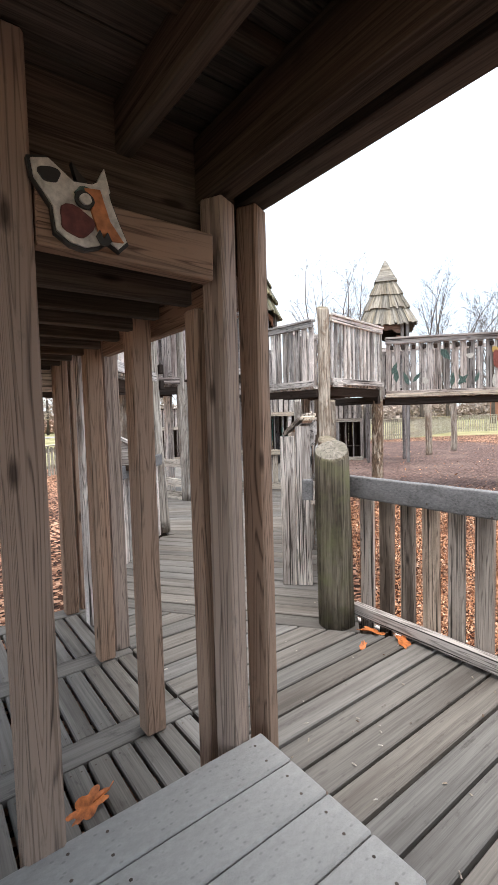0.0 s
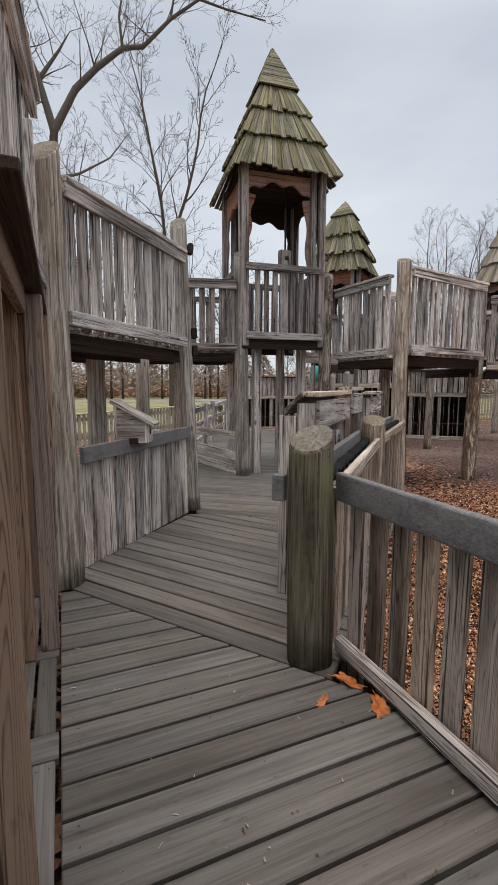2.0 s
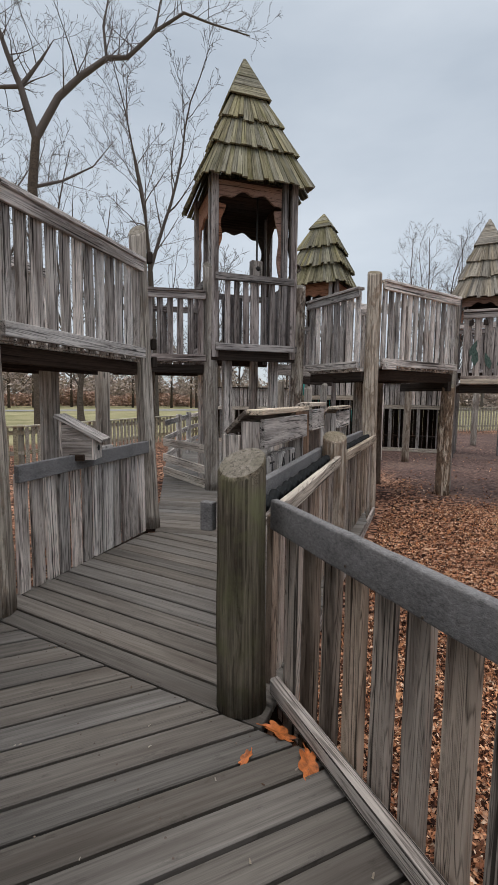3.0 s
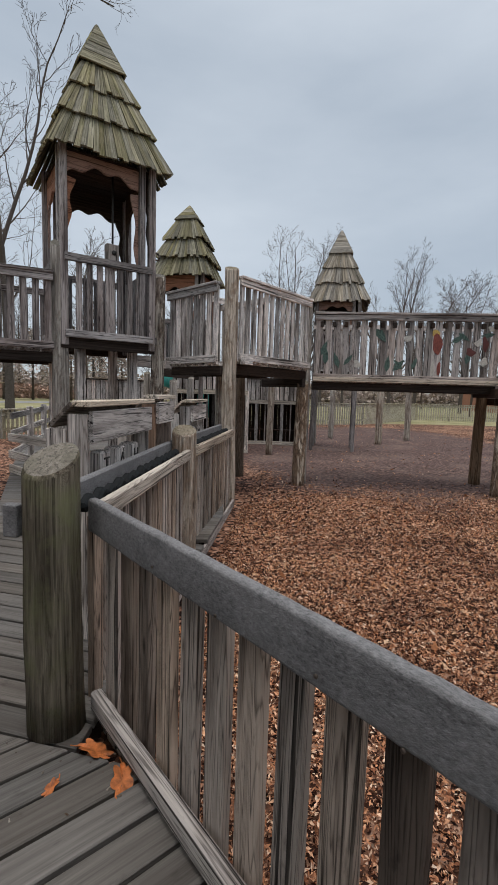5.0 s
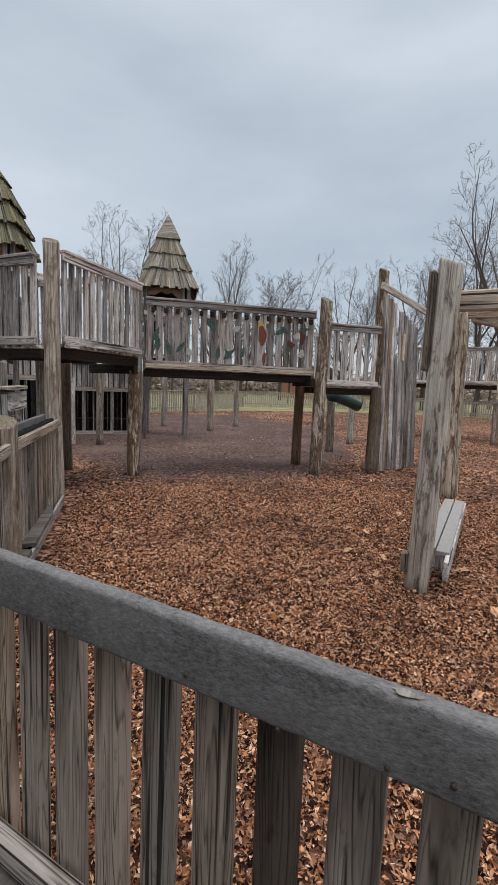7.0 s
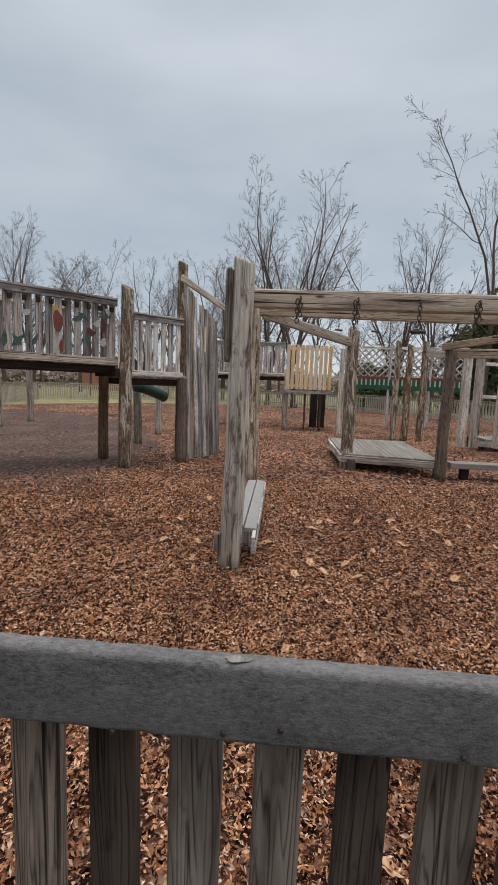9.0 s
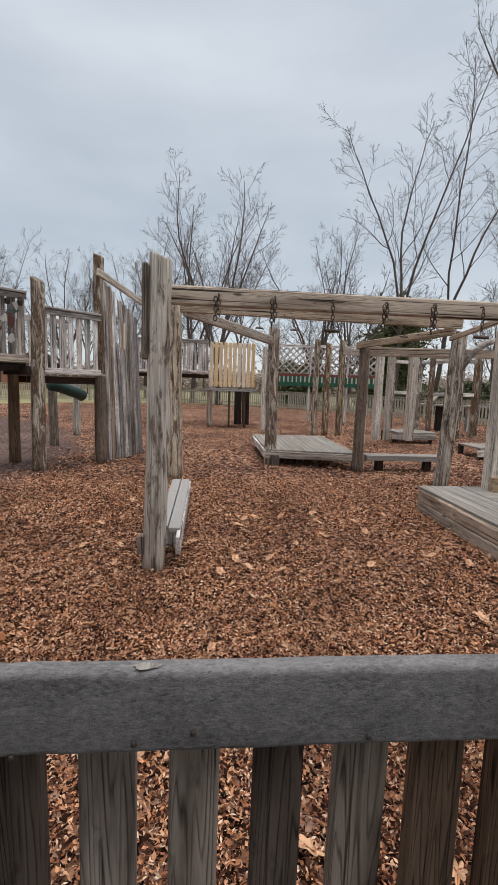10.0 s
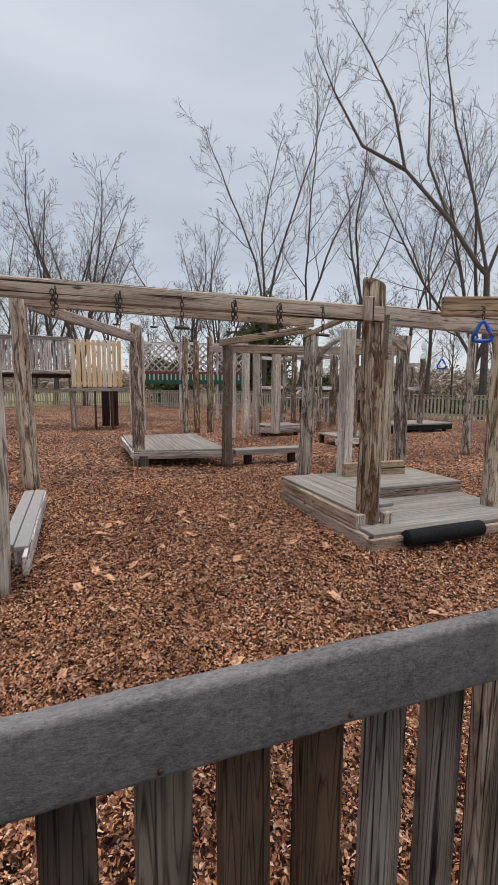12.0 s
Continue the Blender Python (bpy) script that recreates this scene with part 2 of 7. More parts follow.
BAREPOLE = wood("pale_tan_pole", (0.46, 0.395, 0.32), (0.82, 0.75, 0.65), (0.36, 0.275, 0.205), 0.35, 0.0, vary=0.05, bump=0.6, cracks=0.45, bark=0.85, strip=0.9, knots=False)
PALE = wood("pale_debarked_log", (0.13, 0.1, 0.078), (0.68, 0.595, 0.5), (0.11, 0.075, 0.054), 0.5, 0.6, vary=0.16, bump=0.6, cracks=0.85)
BEAMW = wood("cracked_grey_beam", (0.075, 0.05, 0.034), (0.54, 0.43, 0.33), (0.12, 0.076, 0.05), 0.6, 0.8, vary=0.15, bump=0.6, cracks=0.95)
SHINGLE = wood("mossy_roof_board", (0.05, 0.043, 0.03), (0.36, 0.325, 0.225), (0.09, 0.078, 0.045), 0.55, 0.3, vary=0.34, moss=0.42, knots=False, cracks=0.8)
CARVED = wood("red_brown_carved_board", (0.07, 0.035, 0.026), (0.36, 0.205, 0.15), (0.1, 0.06, 0.045), 0.4, 1.4, vary=0.15, cracks=0.7)
NEWWOOD = wood("fresh_pine", (0.66, 0.47, 0.29), (0.9, 0.7, 0.48), (0.74, 0.55, 0.36), 0.3, 0.3, vary=0.06, cracks=0.1)
FENCEW = wood("pale_fence_wood", (0.25, 0.22, 0.16), (0.58, 0.53, 0.42), (0.24, 0.21, 0.15), 0.4, 0.2, vary=0.25, knots=False)
BARK = wood("tree_bark", (0.04, 0.032, 0.027), (0.15, 0.12, 0.10), (0.05, 0.04, 0.034), 0.4, 0.3, vary=0.15, knots=False)
END = wood("sawn_log_end", (0.15, 0.125, 0.095), (0.28, 0.245, 0.2), (0.11, 0.1, 0.065), 0.5, 0.2, vary=0.1, knots=False)
HANDRAIL = speckled("grey_composite_rail", (0.07, 0.067, 0.068), (0.3, 0.29, 0.292), 125.0, worn=(0.125, 0.119, 0.12))
TWIG = plain("bare_twigs", (0.105, 0.083, 0.073), 0.9)
METAL = plain("rusty_steel", (0.11, 0.085, 0.07), 0.6, metal=0.7, speck=0.3)
RUBBER = plain("black_rubber", (0.01, 0.011, 0.012), 0.8, speck=0.3, bump=0.2)
RUBBER.node_tree.nodes["Principled BSDF"].inputs["Specular IOR Level"].default_value = 0.2
BLUE = plain("blue_plastic", (0.02, 0.12, 0.55), 0.4)
TEAL = plain("teal_plastic", (0.03, 0.28, 0.24), 0.45)
GREENP = plain("green_canvas", (0.025, 0.12, 0.07), 0.8)
DARKGREEN = plain("dark_green_plastic", (0.012, 0.045, 0.035), 0.5)
WHITEP = plain("worn_white_paint", (0.5, 0.47, 0.42), 0.7, speck=0.2)
REDP = plain("worn_red_paint", (0.2, 0.05, 0.035), 0.7, speck=0.4)
ORANGEP = plain("worn_orange_paint", (0.42, 0.16, 0.06), 0.7, speck=0.2)
YELLOWP = plain("worn_yellow_paint", (0.55, 0.37, 0.10), 0.7, speck=0.2)
GREENPAINT = plain("worn_green_paint", (0.06, 0.1, 0.082), 0.7, speck=0.45)
BLACKP = plain("black_paint", (0.02, 0.018, 0.016), 0.6)
MAROON = plain("maroon_paint", (0.11, 0.03, 0.025), 0.7, speck=0.2)
TANLEAF = plain("tan_oak_leaf", (0.5, 0.29, 0.165), 0.7, speck=0.35, scale=30.0)
LEAF = plain("orange_oak_leaf", (0.42, 0.125, 0.03), 0.6, speck=0.35, scale=30.0)
EVERGREEN = plain("evergreen_needles", (0.1, 0.115, 0.045), 0.8, island=0.4)
BRICKF = plain("far_brick", (0.35, 0.16, 0.10), 0.8)


def leaf_litter(name, stops):
    m, nt, bsdf = mat_base(name)
    ge = nt.nodes.new("ShaderNodeNewGeometry")
    co = nt.nodes.new("ShaderNodeTexCoord")
    n = node(nt, "ShaderNodeTexNoise", Scale=60.0, Detail=3.0)
    nt.links.new(co.outputs["Object"], n.inputs["Vector"])
    c = ramp_of(nt, stops, ge.outputs["Random Per Island"])
    c = mixed(nt, 'MULTIPLY', 0.6, c, ramp_of(nt, [(0.3, (0.35, 0.35, 0.35)), (0.65, (1, 1, 1))], n.outputs[0]))
    # damp patches, a step or two wide
    n2 = node(nt, "ShaderNodeTexNoise", Scale=0.9, Detail=5.0, Roughness=0.65)
    nt.links.new(co.outputs["Object"], n2.inputs["Vector"])
    c = mixed(nt, 'MULTIPLY', ramp_of(nt, [(0.5, (0, 0, 0)), (0.6, (1, 1, 1))], n2.outputs[0]), c, (0.68, 0.65, 0.66))
    nt.links.new(c, bsdf.inputs["Base Color"])
    bsdf.inputs["Roughness"].default_value = 0.8
    bsdf.inputs["Specular IOR Level"].default_value = 0.12
    return m


# near-black chip tones also stand in for shadowed gaps between chips
CHIPS = leaf_litter("wood_chips_and_leaves", [(0.0, (0.018, 0.008, 0.006)), (0.26, (0.07, 0.028, 0.017)), (0.46, (0.34, 0.138, 0.07)),
                                              (0.7, (0.68, 0.32, 0.165)), (0.88, (0.88, 0.53, 0.325)), (1.0, (0.94, 0.72, 0.54))])
FALLEN = leaf_litter("fallen_oak_leaves", [(0.0, (0.38, 0.15, 0.07)), (0.4, (0.52, 0.24, 0.11)), (0.7, (0.62, 0.36, 0.2)), (1.0, (0.72, 0.5, 0.33))])


def ground_material():
    m, nt, bsdf = mat_base("mulch_ground")
    ge = nt.nodes.new("ShaderNodeNewGeometry")
    pos = ge.outputs["Position"]
    v1 = node(nt, "ShaderNodeTexVoronoi", Scale=26.0)
    nt.links.new(pos, v1.inputs["Vector"])
    n1 = node(nt, "ShaderNodeTexNoise", Scale=9.0, Detail=8.0, Roughness=0.75)
    nt.links.new(pos, n1.inputs["Vector"])
    sep = nt.nodes.new("ShaderNodeSeparateColor")
    nt.links.new(v1.outputs["Color"], sep.inputs[0])
    f = math_of(nt, 'ADD', math_of(nt, 'MULTIPLY', sep.outputs[0], 0.55), math_of(nt, 'MULTIPLY', n1.outputs[0], 0.5))
    # lowest mulch tones are darkened to show shade between the chips
    mulch = ramp_of(nt, [(0.3, (0.014, 0.008, 0.006)), (0.47, (0.09, 0.042, 0.027)), (0.62, (0.36, 0.18, 0.11)), (0.84, (0.7, 0.44, 0.3))], f)
    # patches, metres wide, where the mulch is thin or wet
    n2 = node(nt, "ShaderNodeTexNoise", Scale=0.55, Detail=5.0, Roughness=0.6)
    nt.links.new(pos, n2.inputs["Vector"])
    mulch = mixed(nt, 'MULTIPLY', ramp_of(nt, [(0.42, (0, 0, 0)), (0.6, (1, 1, 1))], n2.outputs[0]), mulch, (0.55, 0.53, 0.56))
    # the damp bare hollow in the middle of the yard
    mp = nt.nodes.new("ShaderNodeMapping")
    mp.vector_type = 'TEXTURE'
    mp.inputs["Location"].default_value = (14.3, 8.75, GROUND)
    mp.inputs["Rotation"].default_value = (0, 0, radians(34))
    mp.inputs["Scale"].default_value = (8.7, 4.5, 1)
    nt.links.new(pos, mp.inputs["Vector"])
    ln = nt.nodes.new("ShaderNodeVectorMath")
    ln.operation = 'LENGTH'
    nt.links.new(mp.outputs[0], ln.inputs[0])
    n3 = node(nt, "ShaderNodeTexNoise", Scale=1.6, Detail=6.0)
    nt.links.new(pos, n3.inputs["Vector"])
    d = math_of(nt, 'ADD', ln.outputs["Value"], math_of(nt, 'MULTIPLY', math_of(nt, 'SUBTRACT', n3.outputs[0], 0.5), 0.5))
    wet = ramp_of(nt, [(0.86, (1, 1, 1)), (1.0, (0, 0, 0))], d)
    n4 = node(nt, "ShaderNodeTexNoise", Scale=14.0, Detail=8.0, Roughness=0.7)
    nt.links.new(pos, n4.inputs["Vector"])
    n5 = node(nt, "ShaderNodeTexNoise", Scale=0.8, Detail=5.0, Roughness=0.6)
    nt.links.new(pos, n5.inputs["Vector"])
    bare = ramp_of(nt, [(0.36, (0.022, 0.014, 0.014)), (0.5, (0.1, 0.068, 0.064)), (0.66, (0.27, 0.185, 0.155))], n4.outputs[0])
    bare = mixed(nt, 'MIX', ramp_of(nt, [(0.5, (0, 0, 0)), (0.62, (0.5, 0.5, 0.5))], n5.outputs[0]), bare, (0.2, 0.145, 0.125))
    col = mixed(nt, 'MIX', math_of(nt, 'MULTIPLY', wet, 0.88), mulch, bare)
    # grass beyond the fence
    mp2 = nt.nodes.new("ShaderNodeMapping")
    mp2.vector_type = 'TEXTURE'
    mp2.inputs["Location"].default_value = (12, 0, GROUND)
    mp2.inputs["Scale"].default_value = (25, 17.5, 1)
    nt.links.new(pos, mp2.inputs["Vector"])
    l2 = nt.nodes.new("ShaderNodeVectorMath")
    l2.operation = 'LENGTH'
    nt.links.new(mp2.outputs[0], l2.inputs[0])
    lawn = ramp_of(nt, [(0.35, (0.22, 0.21, 0.1)), (0.65, (0.38, 0.34, 0.2))], n2.outputs[0])
    col = mixed(nt, 'MIX', ramp_of(nt, [(0.96, (0, 0, 0)), (1.0, (1, 1, 1))], math_of(nt, 'MULTIPLY', l2.outputs["Value"], 0.98)), col, lawn)
    nt.links.new(col, bsdf.inputs["Base Color"])
    bsdf.inputs["Roughness"].default_value = 0.9
    bsdf.inputs["Specular IOR Level"].default_value = 0.1
    bp = nt.nodes.new("ShaderNodeBump")
    bp.inputs["Strength"].default_value, bp.inputs["Distance"].default_value = 0.8, 0.03
    nt.links.new(f, bp.inputs["Height"])
    nt.links.new(bp.outputs[0], bsdf.inputs["Normal"])
    return m


MULCH = ground_material()

# ---------------------------------------------------------------- building helpers
MESHES = {}


def mesh_of(name, verts, faces, smooth=False):
    me = bpy.data.meshes.new(name)
    me.from_pydata(verts, [], faces)
    me.update()
    if smooth:
        me.polygons.foreach_set("use_smooth", [True] * len(me.polygons))
    return me


def box_mesh(l, w, h, c=0.004):
    """A box with chamfered edges, its length along x."""
    key = (round(l, 3), round(w, 4), round(h, 4), c)
    if key in MESHES:
        return MESHES[key]
    c = min(c, 0.3 * min(l, w, h))
    a, b, d = l / 2, w / 2, h / 2
    verts, idx = [], {}
    for sx in (-1, 1):
        for sy in (-1, 1):
            for sz in (-1, 1):
                for k, v in enumerate(((a, b - c, d - c), (a - c, b, d - c), (a - c, b - c, d))):
                    idx[sx, sy, sz, k] = len(verts)
                    verts.append((sx * v[0], sy * v[1], sz * v[2]))
    faces = []

    def add(*ids):
        p = [Vector(verts[i]) for i in ids]
        n = (p[1] - p[0]).cross(p[2] - p[0])
        m = sum(p, Vector()) / len(p)
        faces.append(ids if n.dot(m) > 0 else ids[::-1])
    for s in (-1, 1):
        add(idx[s, -1, -1, 0], idx[s, 1, -1, 0], idx[s, 1, 1, 0], idx[s, -1, 1, 0])
        add(idx[-1, s, -1, 1], idx[1, s, -1, 1], idx[1, s, 1, 1], idx[-1, s, 1, 1])
        add(idx[-1, -1, s, 2], idx[1, -1, s, 2], idx[1, 1, s, 2], idx[-1, 1, s, 2])
        for q in (-1, 1):
            add(idx[s, q, -1, 0], idx[s, q, 1, 0], idx[s, q, 1, 1], idx[s, q, -1, 1])
            add(idx[s, -1, q, 0], idx[s, 1, q, 0], idx[s, 1, q, 2], idx[s, -1, q, 2])
            add(idx[-1, s, q, 1], idx[1, s, q, 1], idx[1, s, q, 2], idx[-1, s, q, 2])
            for u in (-1, 1):
                add(idx[s, q, u, 0], idx[s, q, u, 1], idx[s, q, u, 2])
    me = mesh_of("board", verts, faces)
    MESHES[key] = me
    return me


def rail_mesh(l, w, h, r, seed=1):
    """A rail along x with rounded long edges and slightly worn, uneven faces."""
    rnd = random.Random(seed)
    prof = []
    for sy, sz, a0 in ((1, 1, 0), (-1, 1, 90), (-1, -1, 180), (1, -1, 270)):
        for k in range(5):
            a = radians(a0 + 22.5 * k)
            prof.append((sy * (w / 2 - r) + r * math.cos(a), sz * (h / 2 - r) + r * math.sin(a)))
    n, m = len(prof), max(2, int(l / 0.05))
    verts, faces = [], []
    for i in range(m + 1):
        x = -l / 2 + l * i / m
        dy, dz = rnd.gauss(0, 0.0006), rnd.gauss(0, 0.0008)
        verts += [(x, y + dy, z + dz) for y, z in prof]
    for i in range(m):
        for k in range(n):
            k2 = (k + 1) % n
            faces.append((i * n + k, i * n + k2, (i + 1) * n + k2, (i + 1) * n + k))
    faces += [tuple(range(n))[::-1], tuple(m * n + k for k in range(n))]
    me = mesh_of("rail", verts, [f[::-1] for f in faces], True)
    bm = bmesh.new()
    bm.from_mesh(me)
    bmesh.ops.recalc_face_normals(bm, faces=bm.faces)
    bm.to_mesh(me)
    bm.free()
    return me


def log_mesh(l, r0, r1, seed, slant=0.0, sides=14, rough=0.06):
    """A round log along x with lumps and a sawn, slanted far end."""
    key = ("log", round(l, 2), round(r0, 3), round(r1, 3), seed, slant)
    if key in MESHES:
        return MESHES[key]
    rnd = random.Random(seed)
    rings = max(6, int(l / 0.16))
    ph = [rnd.uniform(0, 6.28) for _ in range(6)]
    verts, faces = [], []
    for i in range(rings + 1):
        f = i / rings
        r = r0 + (r1 - r0) * f
        oy, oz = 0.06 * r * math.sin(3.1 * f * l + ph[0]), 0.06 * r * math.sin(2.3 * f * l + ph[1])
        for k in range(sides):
            a = 2 * math.pi * k / sides
            q = r * (1 + rough * (math.sin(2 * a + ph[2] + f) * 0.5 + math.sin(3 * a + ph[3] + 2.7 * f * l) * 0.5 + rnd.uniform(-0.4, 0.4)))
            x = f * l
            if i == rings:
                x += slant * r * math.cos(a)
                q *= 0.94
            elif i == rings - 1:
                x = l - 0.02 + slant * r * math.cos(a)
            verts.append((x, oy + q * math.cos(a), oz + q * math.sin(a)))
    for i in range(rings):
        for k in range(sides):
            k2 = (k + 1) % sides
            faces.append((i * sides + k, i * sides + k2, (i + 1) * sides + k2, (i + 1) * sides + k))
    top = rings * sides
    faces.append(tuple(top + k for k in range(sides)))
    faces.append(tuple(k for k in reversed(range(sides))))
    me = mesh_of("log", verts, faces, True)
    me.polygons[-1].use_smooth = me.polygons[-2].use_smooth = False
    me.polygons[-2].material_index = 1
    me["sawn"] = 1
    MESHES[key] = me
    return me


def tube_mesh(points, radii, sides=8, closed=False):
    verts, faces = [], []
    pts = [Vector(p) for p in points]
    n = len(pts)
    for i, p in enumerate(pts):
        a, b = (pts[(i + 1) % n], pts[i - 1]) if closed else (pts[min(i + 1, n - 1)], pts[max(i - 1, 0)])
        d = (a - b).normalized()
        u = d.cross(UP if abs(d.z) < 0.95 else Vector((1, 0, 0))).normalized()
        v = d.cross(u)
        r = radii[i] if isinstance(radii, (list, tuple)) else radii
        for k in range(sides):
            t = 2 * math.pi * k / sides
            verts.append(p + r * (math.cos(t) * u + math.sin(t) * v))
    for i in range(n if closed else n - 1):
        j = (i + 1) % n
        for k in range(sides):
            k2 = (k + 1) % sides
            faces.append((i * sides + k, i * sides + k2, j * sides + k2, j * sides + k))
    if not closed:
        faces.append(tuple(range(sides))[::-1])
        faces.append(tuple((n - 1) * sides + k for k in range(sides)))
    return mesh_of("tube", verts, faces, True)


def slab_mesh(outline, depth):
    """A flat cut-out in the xz plane with thickness along y."""
    n = len(outline)
    verts = [(x, -depth / 2, z) for x, z in outline] + [(x, depth / 2, z) for x, z in outline]
    faces = [tuple(range(n)), tuple(range(2 * n - 1, n - 1, -1))] + [(i, n + i, n + (i + 1) % n, (i + 1) % n) for i in range(n)]
    me = mesh_of("cutout", verts, faces)
    bm = bmesh.new()
    bm.from_mesh(me)
    bmesh.ops.recalc_face_normals(bm, faces=bm.faces)
    bm.to_mesh(me)
    bm.free()
    return me


def put(name, me, material, m, parent=None, label=""):
    """Links a mesh as one object at the world pose m, as a part of parent where one is given."""
    if material and not me.materials:
        me.materials.append(material)
        if "sawn" in me:
            me.materials.append(END)
    ob = new(name, me)
    if material and me.materials[0] != material:
        ob.material_slots[0].link = 'OBJECT'
        ob.material_slots[0].material = material
    if parent:
        ob.parent = parent
        ob.matrix_parent_inverse = Matrix.Translation(-Vector(parent["at"])) if "at" in parent else parent.matrix_basis.inverted()
    ob.matrix_basis = m
    if label:
        tagged(ob, label)
    return ob


def thing(name, loc, label, category, group="", kind=""):
    e = new(name)
    e.empty_display_size = 0.1
    e.matrix_basis = Matrix.Translation(loc)
    e["at"] = [float(v) for v in loc]
    return tagged(e, label, category, group, kind)


def axes(p0, p1, face=None):
    x = (Vector(p1) - Vector(p0)).normalized()
    f = Vector(face) if face is not None else (UP if abs(x.z) < 0.9 else Vector((1, 0, 0)))
    y = f.cross(x).normalized()
    z = x.cross(y)
    return x, y, z


def board(name, p0, p1, w, h, material, parent=None, face=None, c=0.004, label="", jog=0.0):
    """A board from p0 to p1: w wide across, h thick along face (up, where none is given)."""
    p0, p1 = Vector(p0), Vector(p1)
    x, y, z = axes(p0, p1, face)
    mid = (p0 + p1) / 2
    m = Matrix((x, y, z)).transposed().to_4x4()
    m.translation = mid
    if jog:
        m = m @ pose(0, 0, 0, random.gauss(0, jog), random.gauss(0, jog * 0.3), random.gauss(0, jog * 0.4))
    l = round((p1 - p0).length, 2) if (p1 - p0).length > 0.5 else (p1 - p0).length
    return put(name, box_mesh(l, w, h, c), material, m, parent, label)


def pole(name, p0, p1, r0, r1, material, parent=None, seed=1, slant=0.0, label="", sides=14, spin=150.0):
    x, y, z = axes(p0, p1)
    m = Matrix((x, y, z)).transposed().to_4x4()
    m.translation = Vector(p0)
    m = m @ pose(0, 0, 0, spin)
    return put(name, log_mesh((Vector(p1) - Vector(p0)).length, r0, r1, seed, slant, sides), material, m, parent, label)


def log_post(x, y, z0, z1, r, material=LOG, top=None, seed=1, slant=0.35, label="weathered grey log post standing in the mulch", group="log posts"):
    tx, ty = top if top else (x, y)
    ob = pole("log_post", (x, y, z0), (tx, ty, z1), r, r * 0.92, material, None, seed, slant)
    return tagged(ob, label, "post", group)


def fence_run(parent, a, b, z0, z1, normal, material=GREY, pitch=0.135, w=0.089, t=0.032, top=(0.04, 0.09), foot=(0.04, 0.12), sag=0.0, over=0.0, low=0.0):
    """Pickets between a and b on a top and a foot rail; normal points to the rails' side."""
    a, b, n = Vector((*a, 0)), Vector((*b, 0)), Vector((*normal, 0)).normalized()
    d = (b - a).normalized()
    length = (b - a).length
    count = max(2, int(length / pitch))
    for i in range(count):
        s = (i + 0.5) / count * length
        p = a + d * s
        dz = random.uniform(-0.012, 0.012)
        board("picket", p + UP * (z0 - low), p + UP * (z1 + over + dz), w * random.choice((0.94, 1.0, 1.04)), t, material, parent, n, jog=0.7)
    if top:
        q = n * (t / 2 + top[0] / 2 + 0.003)
        board("top_rail", a + q + UP * (z1 - top[1] / 2), b + q + UP * (z1 - top[1] / 2), top[0], top[1], material, parent)
    if foot:
        q = n * (t / 2 + foot[0] / 2 + 0.003)
        board("bottom_rail", a + q + UP * (z0 + foot[1] / 2), b + q + UP * (z0 + foot[1] / 2), foot[0], foot[1], material, parent)

# ---------------------------------------------------------------- the ground
def make_ground():
    n = 60
    verts, faces = [], []
    xs = [-400, -150, -60, -25] + [-12 + 52 * i / n for i in range(n + 1)] + [60, 110, 220, 500]
    ys = [-500, -200, -90, -45] + [-26 + 52 * i / n for i in range(n + 1)] + [45, 90, 200, 500]
    for x in xs:
        for y in ys:
            near = 1.0 if -12 < x < 40 and -26 < y < 26 else 0.0
            z = GROUND + near * 0.02 * noise.noise((x * 0.6, y * 0.6, 3.0))
            verts.append((x, y, z))
    k = len(ys)
    for i in range(len(xs) - 1):
        for j in range(k - 1):
            faces.append((i * k + j, (i + 1) * k + j, (i + 1) * k + j + 1, i * k + j + 1))
    ob = put("ground", mesh_of("ground", verts, faces, True), MULCH, Matrix.Identity(4))
    tagged(ob, "brown wood-chip mulch with a damp bare hollow, grass beyond", "ground", kind="structure")


make_ground()

# ---------------------------------------------------------------- the boardwalk and the shelter
U45 = Vector((0.717, 0.697, 0))     # along the boardwalk
V45 = Vector((-0.697, 0.717, 0))    # across it, to its far-side fence
deck = thing("deck_floor", (1.2, 1.5, 0), "weathered grey plank boardwalk with dark gaps and nail heads", "floor", kind="structure")
NAILS = []


def clip_line(p, d, planes):
    """The stretch of the line p + s d inside half-planes (point, inward normal)."""
    lo, hi = -50.0, 50.0
    for q, n in planes:
        den, num = d.dot(n), (Vector(q) - p).dot(n)
        if abs(den) < 1e-9:
            if num > 0:
                return None
            continue
        s = num / den
        if den > 0:
            lo = max(lo, s)
        else:
            hi = min(hi, s)
    return (lo, hi) if hi - lo > 0.06 else None


